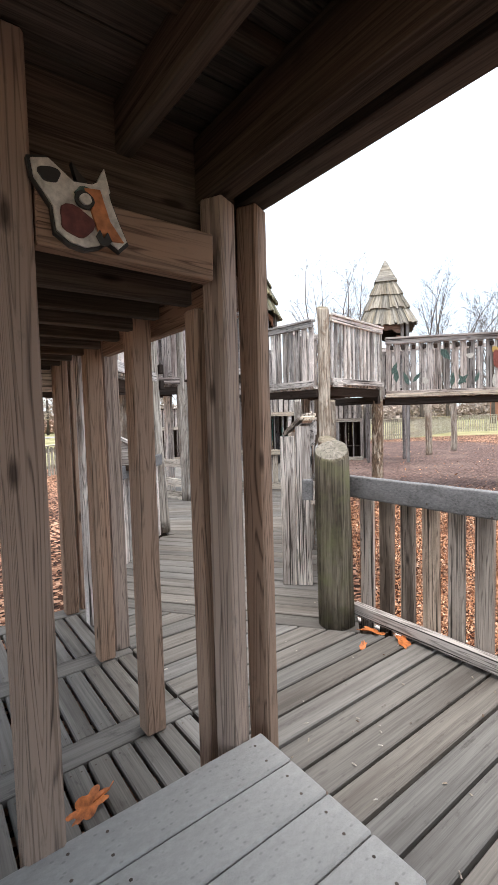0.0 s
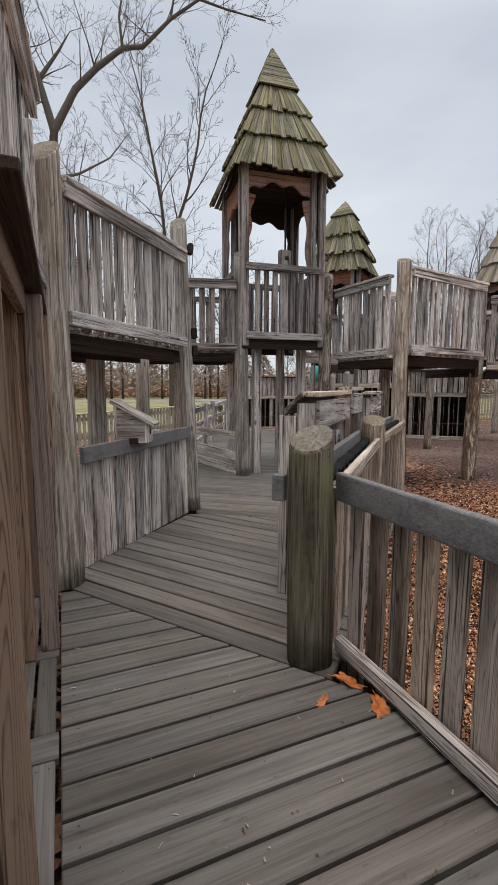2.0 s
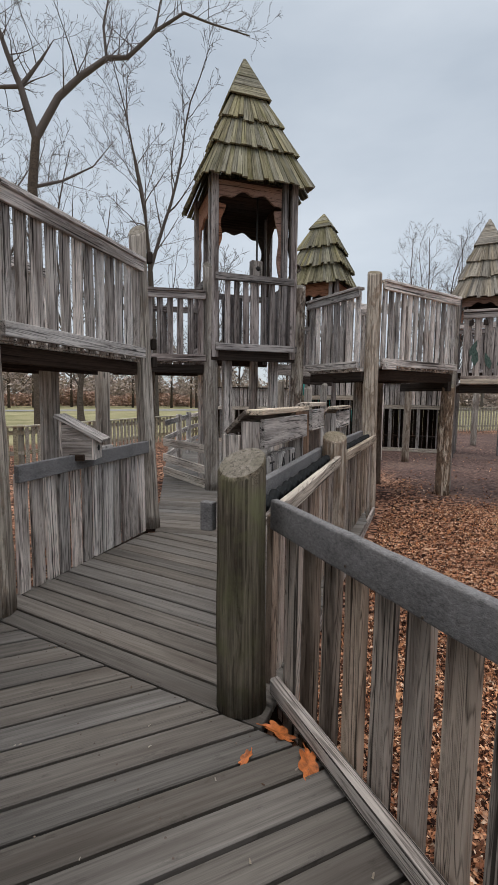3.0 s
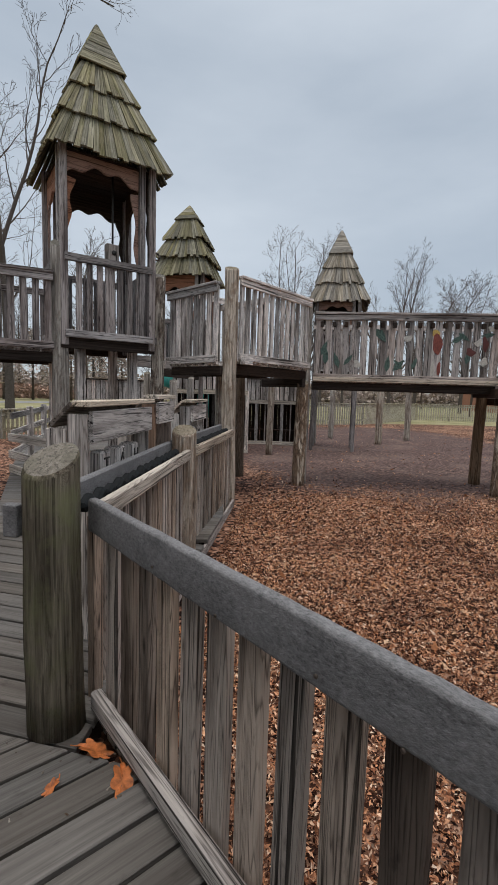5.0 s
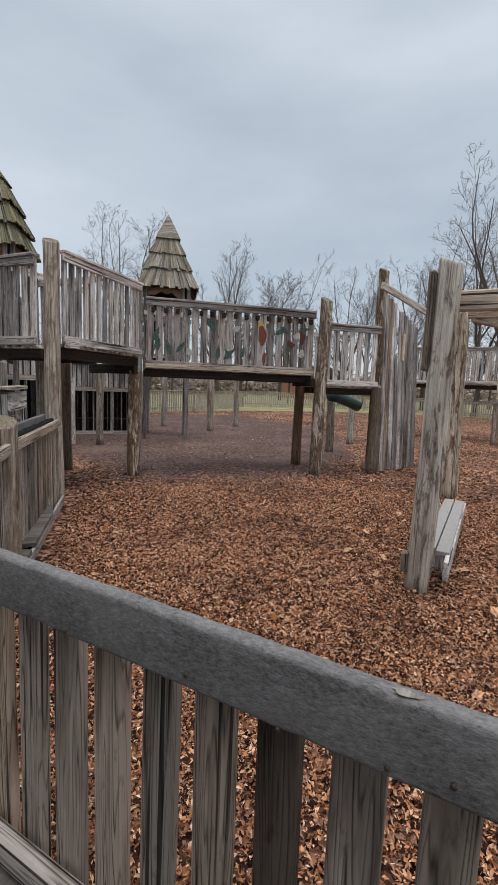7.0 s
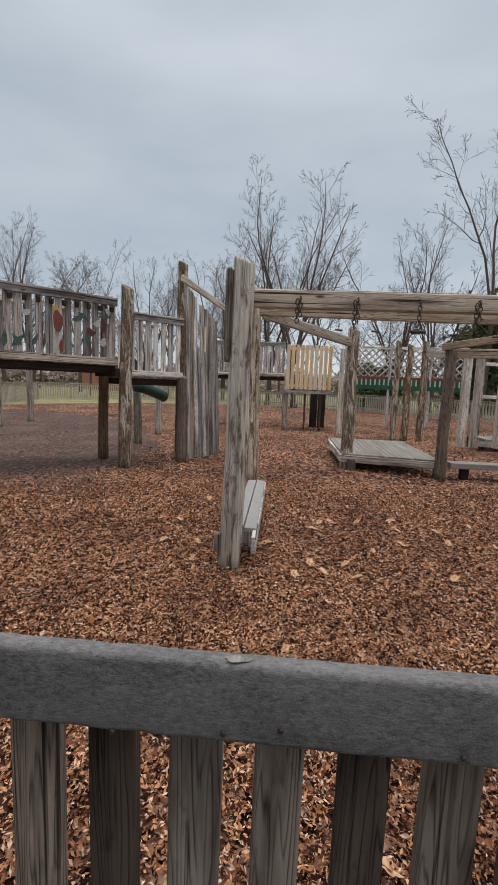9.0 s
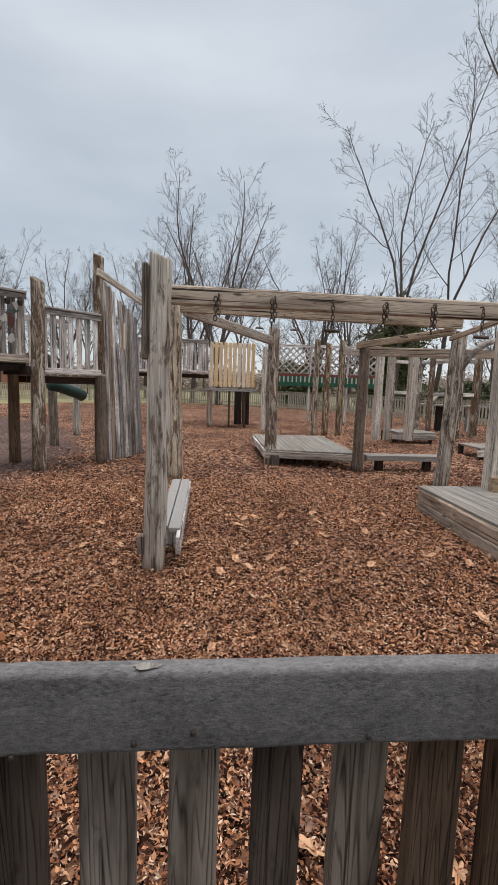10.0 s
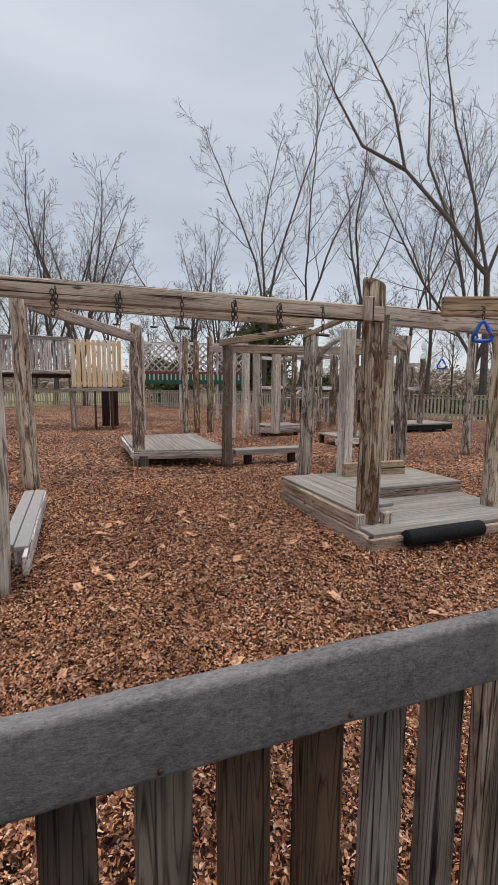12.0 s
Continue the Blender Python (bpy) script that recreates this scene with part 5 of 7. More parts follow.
# ---------------------------------------------------------------- the yard: swing-bar frame
pole_a = log_post(5.33, 0.70, GROUND - 0.05, 2.33, 0.092, BAREPOLE, (5.31, 0.66), 41, 0.4, "tall pale debarked log pole with cracked grain")
log_post(9.0, 0.82, GROUND - 0.05, 2.6, 0.122, STRIPPED, (9.02, 0.88), 42, 0.3, "tall weathered log pole at the beam's end")
log_post(5.5, -2.60, GROUND - 0.05, 2.38, 0.112, BARKY, (5.51, -2.58), 43, 0.35, "tall pale log pole with peeling bark patches")
log_post(8.6, -3.46, GROUND - 0.05, 2.3, 0.12, BARKY, (8.58, -3.56), 44, 0.2, "thick brownish log post with peeling bark")
log_post(10.42, -0.9, GROUND - 0.05, 2.48, 0.115, BARKY, None, 45, 0.3, "thick log post with a rounded top")
log_post(9.9, -2.5, GROUND - 0.05, 2.13, 0.105, DARKLOG, None, 46, 0.1, "dark brown log post on the low platform")
log_post(8.3, -5.2, GROUND - 0.05, 2.25, 0.12, BARKY, None, 47, 0.1, "knotty log post behind the stepped platform")
log_post(5.62, -4.36, GROUND - 0.05, 1.95, 0.10, STRIPPED, (5.64, -4.4), 48, 0.2, "pale log post at the platform's edge")
for k, (x, y, z, r) in enumerate(((16.1, -3.05, 2.9, 0.095), (16.14, -3.42, 2.8, 0.105), (16.17, -3.89, 2.92, 0.105), (15.2, -9.6, 2.2, 0.12), (16.8, -11.3, 2.4, 0.12), (9.6, -8.1, 2.5, 0.1), (12.9, -7.2, 2.3, 0.11), (11.6, -6.4, 2.4, 0.1))):
    log_post(x, y, GROUND - 0.05, z, r, BARKY, None, 60 + k, 0.4, "weathered log post in the far part of the yard", "yard posts")
for x, y, z0, z1, w in ((7.12, -3.33, 0.1, 2.15, 0.155), (7.35, -4.15, 0.1, 2.1, 0.14), (13.75, -4.25, 0.0, 2.42, 0.17), (13.78, -5.2, 0.0, 2.45, 0.2), (13.9, -3.9, -0.1, 2.3, 0.16), (14.6, -4.9, -0.1, 2.4, 0.16)):
    square_post(x, y, z0, z1, w, PALE, 0.2, "grey square timber post of the climbing frame", "climbing frame posts")


def beam(a, b, w, h, label, material=BEAMW, group="climbing beams"):
    return tagged(board("cross_beam", a, b, w, h, material, c=0.012), label, "beam", group)


beam((5.36, 0.66, 2.055), (5.42, -2.62, 2.055), 0.06, 0.145, "long grey timber cross beam with cracked grain")
beam((9.0, 0.9, 2.55), (8.62, -3.6, 2.43), 0.07, 0.15, "long grey timber cross beam behind the first")
beam((8.98, 0.72, 2.5), (10.42, -0.92, 2.22), 0.07, 0.16, "slanting grey timber brace beam")
beam((9.9, -2.35, 2.16), (8.6, -3.5, 2.32), 0.07, 0.12, "slanting grey timber brace beam")
beam((9.9, -2.4, 2.06), (9.6, -6.2, 2.1), 0.06, 0.16, "grey timber beam over the low platform")
beam((5.46, -2.5, 2.13), (8.6, -3.42, 2.2), 0.05, 0.07, "grey timber brace from pole to post")
beam((5.54, -2.7, 2.075), (5.66, -4.6, 2.06), 0.06, 0.19, "grey timber beam with chain hooks")
beam((5.6, -2.75, 1.93), (8.3, -5.25, 2.02), 0.05, 0.12, "lower grey timber beam with bolts")
beam((5.25, -3.15, 2.14), (4.3, -5.2, 2.12), 0.06, 0.18, "grey timber beam carrying ring handles")
beam((13.72, -3.2, 2.35), (13.8, -6.2, 2.35), 0.05, 0.15, "far grey timber beam", group="far beams")
beam((9.5, -5.0, 2.25), (12.5, -8.0, 2.25), 0.05, 0.14, "far grey timber beam", group="far beams")
beam((11.0, -6.2, 2.2), (17.0, -11.4, 2.1), 0.05, 0.12, "far grey timber beam", group="far beams")
cleat = board("pole_cleat", (5.3, 0.775, 1.55), (5.28, 0.77, 2.26), 0.05, 0.075, DARKLOG, None, (-1, 0, 0), c=0.012)
tagged(cleat, "dark wooden cleat bolted to the pale pole", "cleat")
tagged(board("beam_block", (5.36, -2.42, 1.98), (5.36, -2.42, 2.2), 0.09, 0.06, BEAMW, None, (-1, 0, 0), c=0.01), "cracked timber block where beam meets pole", "block")
arm = thing("curved_brace", (8.55, -3.7, 1.9), "dark curved wooden brace under the beam", "brace")
put("brace", tube_mesh([(8.56, -3.62, 1.72), (8.52, -3.72, 1.95), (8.47, -3.9, 2.13), (8.42, -4.1, 2.2)], [0.03, 0.05, 0.05, 0.04], 8), LOG, Matrix.Identity(4), arm)
cl2 = thing("pole_cleat", (5.5, -2.75, 1.5), "rounded dark wooden cleat on the pole", "cleat")
put("cleat", slab_mesh([(-0.05, 0.32), (0.03, 0.2), (0.05, 0.0), (0.03, -0.1), (-0.03, -0.1), (-0.05, 0.0)], 0.06), BEAMW, pose(5.52, -2.76, 1.75, 0, 0, -60), cl2, "")


def chain_handle(p, drop, kind):
    """A hook and chain under a beam, with a bar or a triangular grip."""
    t = thing("chain_handle", p, "rusty chain with a short bar handle under the beam" if kind == "bar" else "rusty doubled chain hanging under the beam" if kind == "chain" else "blue triangular ring handle hanging on a chain", "handle", "hanging handles")
    x, y, z = p
    put("eye_bolt", tube_mesh([(x + 0.03, y, z + 0.012), (x - 0.012, y, z + 0.012), (x - 0.022, y, z), (x - 0.014, y, z - 0.014)], 0.007, 6), METAL, Matrix.Identity(4), t)
    x -= 0.016
    n = max(3, int((drop + 0.075) / 0.035))
    for i in range(n):
        c = Vector((x, y, z - 0.02 - i * 0.035))
        a = i % 2
        put("chain_link", tube_mesh([c + Vector((0.013 * math.cos(q) * (1 - a), 0.013 * math.cos(q) * a, 0.022 * math.sin(q))) for q in [k * math.pi / 4 for k in range(8)]], 0.0048, 5, True), METAL, Matrix.Identity(4), t)
    e = Vector((x, y, z - 0.02 - n * 0.035))
    if kind == "chain":
        for i in range(n + 1):
            c = Vector((x + 0.004, y + 0.024, z - 0.03 - i * 0.035))
            a = (i + 1) % 2
            put("chain_link", tube_mesh([c + Vector((0.014 * math.cos(q) * (1 - a), 0.014 * math.cos(q) * a, 0.023 * math.sin(q))) for q in [k * math.pi / 4 for k in range(8)]], 0.0055, 5, True), METAL, Matrix.Identity(4), t)
    elif kind == "bar":
        put("bar", tube_mesh([e + Vector((-0.03, -0.05, -0.005)), e + Vector((0.03, 0.05, 0.005))], 0.013, 8), METAL, Matrix.Identity(4), t)
    else:
        pts = [e + Vector((0.68 * u, 0.74 * u, v)) for u, v in ((0, 0), (0.022, -0.02), (0.042, -0.06), (0.062, -0.1), (0.08, -0.14), (0.078, -0.168), (0.05, -0.18), (0, -0.182), (-0.05, -0.18), (-0.078, -0.168), (-0.08, -0.14), (-0.062, -0.1), (-0.042, -0.06), (-0.022, -0.02))]
        put("grip", tube_mesh(pts, 0.018, 8, True), BLUE, Matrix.Identity(4), t)
    return t


for i, y in enumerate((0.22, -0.22, -0.68, -1.12, -1.52, -1.92)):
    chain_handle((5.33, y, 2.06), 0.1 + 0.03 * (i % 3), "bar" if i in (2, 5) else "chain")
for i, f in enumerate((0.3, 0.42, 0.55, 0.68, 0.8)):
    chain_handle((9.0 - 0.38 * f, 0.9 - 4.5 * f, 2.5 - 0.12 * f), 0.12, "bar")
chain_handle((5.06, -3.46, 2.12), 0.03, "ring")
chain_handle((8.9, -6.6, 2.12), 0.12, "ring")
chain_handle((10.6, -7.0, 2.15), 0.12, "ring")

seat = thing("log_bench", (6.3, 0.7, 0.1), "weathered grey plank bench between two log poles", "bench")
board("seat_board", (5.4, 0.545, 0.16), (7.35, 0.565, 0.16), 0.1, 0.04, BENCHW, seat)
board("seat_board", (5.46, 0.655, 0.16), (7.35, 0.675, 0.16), 0.1, 0.04, BENCHW, seat)
board("apron", (5.22, 0.50, 0.09), (7.35, 0.52, 0.09), 0.04, 0.14, GREY, seat)
board("end_block", (5.3, 0.805, 0.0), (5.3, 0.805, 0.15), 0.05, 0.07, RAIL_PICKET, seat, (-1, 0, 0))
for x in (5.9, 7.2):
    board("leg", (x, 0.61, GROUND - 0.02), (x, 0.61, 0.14), 0.1, 0.1, GREY, seat, (0, 1, 0))

# low platform
plat_e = thing("low_platform", (11.2, -1.7, 0.1), "low weathered plank platform on short log legs", "platform")
for i in range(16):
    y = -0.86 - 0.108 * i
    board("plank", (10.28 - 0.02 * i, y, 0.15), (12.9, y, 0.15), 0.102, 0.036, PLATW, plat_e)
board("front_beam", (10.3, -0.8, 0.07), (9.92, -2.62, 0.07), 0.05, 0.13, RAIL_PICKET, plat_e)
board("side_beam", (10.3, -0.78, 0.08), (12.9, -0.78, 0.08), 0.05, 0.13, GREY, plat_e)
board("back_beam", (12.9, -0.8, 0.08), (12.9, -2.62, 0.08), 0.05, 0.13, GREY, plat_e)
for x, y in ((10.3, -0.98), (9.97, -2.5), (12.6, -1.0), (12.6, -2.5)):
    pole("leg", (x, y, GROUND - 0.02), (x, y, 0.07), 0.1, 0.1, BARK, plat_e, 9)
step_e = thing("balance_beam", (9.9, -3.4, 0.0), "low weathered balance beam on short posts", "beam")
for o in (0.0, 0.16):
    board("plank", (9.92 + o, -2.66, 0.1), (9.95 + o, -4.3, 0.1), 0.14, 0.1, PLATW, step_e)
for y in (-2.95, -3.9):
    board("leg", (10.0, y, GROUND - 0.02), (10.0, y, 0.06), 0.13, 0.13, CEIL, step_e, (0, 1, 0))

# stepped platform
plat_f = thing("stepped_platform", (6.2, -3.3, 0), "weathered stepped timber platform with plank decks", "platform")
for i, z in enumerate((-0.085, 0.055)):
    board("side_timber", (5.14 + 0.3 * i, -2.42 - 0.02 * i, z), (7.2, -2.46, z), 0.09, 0.135, RAIL_PICKET, plat_f, c=0.01)
board("front_timber", (5.16, -2.37, -0.085), (5.16, -4.4, -0.085), 0.09, 0.135, RAIL_PICKET, plat_f, c=0.01)
board("front_timber", (6.3, -2.7, 0.07), (6.3, -4.6, 0.07), 0.06, 0.13, RAIL_PICKET, plat_f, c=0.01)
for i in range(8):
    x = 5.22 + 0.14 * i
    board("lower_plank", (x, -2.72 if i > 1 else -2.43, 0.0), (x, -4.55, 0.0), 0.135, 0.036, PLATW, plat_f)
for i in range(4):
    y = -2.52 - 0.14 * i
    board("upper_plank", (5.5 if i < 2 else 5.62, y, 0.135), (7.3, y, 0.135), 0.135, 0.036, PLATW, plat_f)
for i in range(7):
    x = 6.34 + 0.145 * i
    board("upper_plank", (x, -3.02, 0.137), (x, -4.6, 0.137), 0.14, 0.036, PLATW, plat_f)
board("corner_block", (5.44, -2.46, -0.02), (5.44, -2.46, 0.13), 0.09, 0.07, RAIL_PICKET, plat_f, (-1, 0, 0))
board("corner_block", (5.42, -2.76, -0.02), (5.42, -2.76, 0.13), 0.09, 0.07, RAIL_PICKET, plat_f, (-1, 0, 0))
curb = tagged(board("step_curb", (7.0, -3.25, 0.245), (6.95, -4.2, 0.245), 0.1, 0.185, BEAMW), "short grey timber curb on the upper deck", "curb")
bump = thing("rubber_bumper", (5.07, -3.3, -0.03), "black rubber bumper along the platform's front", "bumper")
put("roll", tube_mesh([(5.08, -2.735, -0.03), (5.08, -2.75, -0.03), (5.08, -3.2, -0.025), (5.08, -3.64, -0.02), (5.08, -3.655, -0.02)], [0.074, 0.08, 0.082, 0.08, 0.074], 14), RUBBER, Matrix.Identity(4), bump)

# far platforms, stalls and frames
for (x, y, w, d, z, nm) in ((14.6, -10.6, 2.6, 1.4, 0.12, "low far platform with a black rubber edge"), (14.8, -5.6, 1.3, 1.0, 0.15, "low far step platform of grey planks"), (12.0, -6.6, 1.5, 1.0, 0.1, "low far step platform of grey planks")):
    t = thing("low_platform", (x, y, z), nm, "platform", "far platforms")
    n = int(w / 0.15)
    for i in range(n):
        board("plank", (x - d / 2, y - w / 2 + 0.15 * i, z), (x + d / 2, y - w / 2 + 0.15 * i, z), 0.142, 0.05, PLATW, t)
    board("front_beam", (x - d / 2, y - w / 2, z - 0.1), (x - d / 2, y + w / 2, z - 0.1), 0.06, 0.16, RUBBER if "rubber" in nm else GREY, t)
    for sx in (-1, 1):
        for sy in (-1, 1):
            board("leg", (x + sx * d * 0.42, y + sy * w * 0.42, GROUND - 0.02), (x + sx * d * 0.42, y + sy * w * 0.42, z), 0.1, 0.1, CEIL, t, (0, 1, 0))
stall = thing("play_counter", (19.5, -9.5, 0.5), "far weathered play counter with a curved top", "counter")
board("counter_top", (19.2, -7.6, 0.85), (18.2, -11.0, 0.85), 0.6, 0.07, PLATW, stall)
for f in (0.0, 0.33, 0.66, 1.0):
    board("post", (19.2 - f, -7.7 - 3.2 * f, GROUND), (19.2 - f, -7.7 - 3.2 * f, 0.85), 0.35, 0.2, CEIL if f in (0.33, 1.0) else GREY, stall, (1, 0, 0))
put("hoop", tube_mesh([(19.0 - 0.2 * math.cos(a), -8.9 + 0.55 * math.cos(a), 0.9 + 0.4 * math.sin(a)) for a in [math.pi * k / 10 for k in range(11)]], 0.06, 8), PALE, Matrix.Identity(4), stall)

far_deck = walkway((18.7, 3.6), (18.75, 0.42), 1.76, 2.95, (1, 0), 1.3, "far raised deck with a weathered picket railing", w=0.1)
new_panel = thing("new_railing_panel", (17.9, -0.45, 1.3), "bright fresh pine railing panel on the far deck", "railing")
for i in range(10):
    y = 0.30 - 0.163 * i
    board("picket", (17.9, y, 1.3), (17.9, y, 2.85), 0.124, 0.035, NEWWOOD, new_panel, (-1, 0, 0))
for z in (1.42, 2.72):
    board("rail", (17.94, 0.36, z), (17.94, -1.25, z), 0.04, 0.09, NEWWOOD, new_panel)
nd = thing("raised_deck", (18.5, -0.45, 1.2), "far raised deck floor on log legs", "deck")
for i in range(8):
    board("plank", (17.85 + 0.15 * i, 0.5, 1.22), (17.85 + 0.15 * i, -1.4, 1.22), 0.14, 0.04, GREY, nd)
board("edge_beam", (17.8, 0.5, 1.2), (17.8, -1.4, 1.2), 0.05, 0.1, GREY, nd)
for y in (0.35, -0.35, -0.9):
    pole("leg", (17.95, y, GROUND), (17.95, y, 1.2), 0.1 if y > 0 else 0.035, 0.1 if y > 0 else 0.035, LOG if y > 0 else METAL, nd, 6)
for i in range(2):
    board("back_board", (19.3, -0.75 - 0.3 * i, GROUND), (19.3, -0.75 - 0.3 * i, 1.2), 0.28, 0.04, CEIL, nd, (-1, 0, 0))
for i in range(3):
    tagged(board("plank_post", (17.2, -1.5 - 0.17 * i, GROUND), (17.2, -1.5 - 0.17 * i, 2.7 + 0.1 * i), 0.15, 0.05, PALE, None, (-1, 0, 0), jog=0.5), "tall pale vertical plank at the far deck", "plank", "tall planks")

lattice = thing("lattice_panel", (22.3, -4.3, 2.2), "weathered diagonal lattice panel above a green canvas", "lattice")
LA, LB = Vector((22.5, -2.5, 0)), Vector((21.6, -7.2, 0))
ld = (LB - LA).normalized()
ll = (LB - LA).length
for sgn in (1, -1):
    for i in range(-4, 17):
        s0 = i * 0.3
        s1 = s0 + 1.2
        z0, z1 = (1.95, 3.15) if sgn > 0 else (3.15, 1.95)
        a0, a1 = max(0, s0), min(ll, s1)
        if a1 - a0 < 0.1:
            continue
        za, zb = z0 + (z1 - z0) * (a0 - s0) / 1.2, z0 + (z1 - z0) * (a1 - s0) / 1.2
        off = Vector((-0.02 * sgn, 0, 0))
        board("lattice_strip", LA + ld * a0 + UP * za + off, LA + ld * a1 + UP * zb + off, 0.065, 0.02, GREY, lattice, (-1, 0, 0))
for z in (3.22, 1.92):
    board("frame_rail", LA + UP * z, LB + UP * z, 0.08, 0.12, GREY if z > 2 else REDP, lattice)
for f in (0.0, 0.35, 0.7, 1.0):
    p = LA + ld * ll * f
    board("frame_post", p + UP * GROUND, p + UP * 3.2, 0.1, 0.1, GREY, lattice, (-1, 0, 0))
can = thing("canvas_skirt", (22.2, -4.5, 1.6), "green canvas skirt under the lattice", "canvas")
k = 60
cv, cf = [], []
for i in range(k + 1):
    p = LA + ld * (ll * i / k) + Vector((-0.12 + 0.05 * math.sin(i * 1.3), 0, 0))
    cv += [p + UP * 1.86, p + Vector((-0.03 * math.sin(i * 1.3), 0, 1.42))]
    if i:
        cf.append((2 * i - 2, 2 * i - 1, 2 * i + 1, 2 * i))
put("canvas", mesh_of("canvas", cv, cf, True), GREENP, Matrix.Identity(4), can)
for i in range(24):
    p = LA + ld * (0.1 + i * 0.19) + Vector((-0.2, 0, 0))
    board("white_slat", p + UP * 1.6, p + UP * 1.86, 0.06, 0.02, WHITEP, can, (-1, 0, 0))

# cube climbing frames beyond
cf1 = thing("climbing_frame", (17.5, -7.5, 0), "far grey timber climbing frame of posts and rails", "climbing frame")
for x, y in ((15.5, -6.6), (15.9, -7.8), (17.6, -6.2), (18.0, -7.4), (17.2, -9.2), (16.4, -8.6)):
    board("post", (x, y, GROUND), (x, y, 2.5), 0.15, 0.15, BARKY, cf1, (0.3, 1, 0))
for z in (1.3, 2.4):
    for a, b in (((15.5, -6.6), (15.9, -7.8)), ((15.9, -7.8), (18.0, -7.4)), ((17.6, -6.2), (18.0, -7.4)), ((16.4, -8.6), (17.2, -9.2)), ((15.9, -7.8), (16.4, -8.6))):
        board("rail", (*a, z), (*b, z), 0.05, 0.12, GREY, cf1)
cf2 = thing("climbing_frame", (17.0, -13.5, 0), "far grey boarded climbing frame", "climbing frame")
for i in range(12):
    board("board", (19.5 - 0.12 * i, -11.9 - 0.16 * i, 0.5), (19.5 - 0.12 * i, -11.9 - 0.16 * i, 2.2), 0.13, 0.03, GREY, cf2, (-0.8, 0.5, 0))
for x, y in ((19.5, -11.9), (18.2, -13.7), (14.9, -9.4), (14.0, -10.6)):
    board("post", (x, y, GROUND), (x, y, 2.3), 0.14, 0.14, BARKY, cf2, (0.3, 1, 0))
for z in (1.3, 2.1):
    board("rail", (14.9, -9.4, z), (14.0, -10.6, z), 0.05, 0.12, GREY, cf2)

# ---------------------------------------------------------------- boundary fence
FENCE = [(-14, 8.0), (-6, 9.4), (1.0, 11.0), (4.6, 14.6), (8.6, 17.2), (15.0, 15.6), (22.0, 14.9), (30.5, 16.8), (37, 12.0), (37.0, 2.0), (33.0, -5.0), (25.0, -11.0), (17.6, -15.2), (14.0, -21.0), (4, -24)]
for a, b, top in zip(FENCE, FENCE[1:], [0.7] * 4 + [1.0] * 20):
    a, b = Vector((*a, 0)), Vector((*b, 0))
    d = (b - a).normalized()
    n = Vector((-d.y, d.x, 0))
    ln = (b - a).length
    f = thing("boundary_fence", a + UP * GROUND, "pale weathered picket fence round the playground", "fence", "boundary fence runs")
    verts, faces = [], []
    for i in range(int(ln / 0.165)):
        p = a + d * (0.165 * i + 0.08)
        z1 = top - 0.02 + random.uniform(-0.02, 0.02)
        o = len(verts)
        for z in (GROUND + 0.04, z1):
            for sx, sy in ((-1, -1), (1, -1), (1, 1), (-1, 1)):
                verts.append(p + d * 0.042 * sx + n * 0.012 * sy + UP * z)
        faces += [(o, o + 1, o + 5, o + 4), (o + 1, o + 2, o + 6, o + 5), (o + 2, o + 3, o + 7, o + 6), (o + 3, o, o + 4, o + 7), (o + 4, o + 5, o + 6, o + 7)]
    pk = put("picket", mesh_of("picket", verts, faces), FENCEW, Matrix.Identity(4), f)
    tagged(pk, kind="stuff")
    for z in (0.12, top - 0.14):
        board("fence_rail", a + n * 0.04 + UP * z, b + n * 0.04 + UP * z, 0.04, 0.09, FENCEW, f)
    board("cap_rail", a + UP * top, b + UP * top, 0.1, 0.035, FENCEW, f)
    for i in range(int(ln / 2.4) + 1):
        p = a + d * min(ln, 2.4 * i) + n * 0.09
        board("fence_post", p + UP * GROUND, p + UP * (top + 0.03), 0.09, 0.09, FENCEW, f, n)


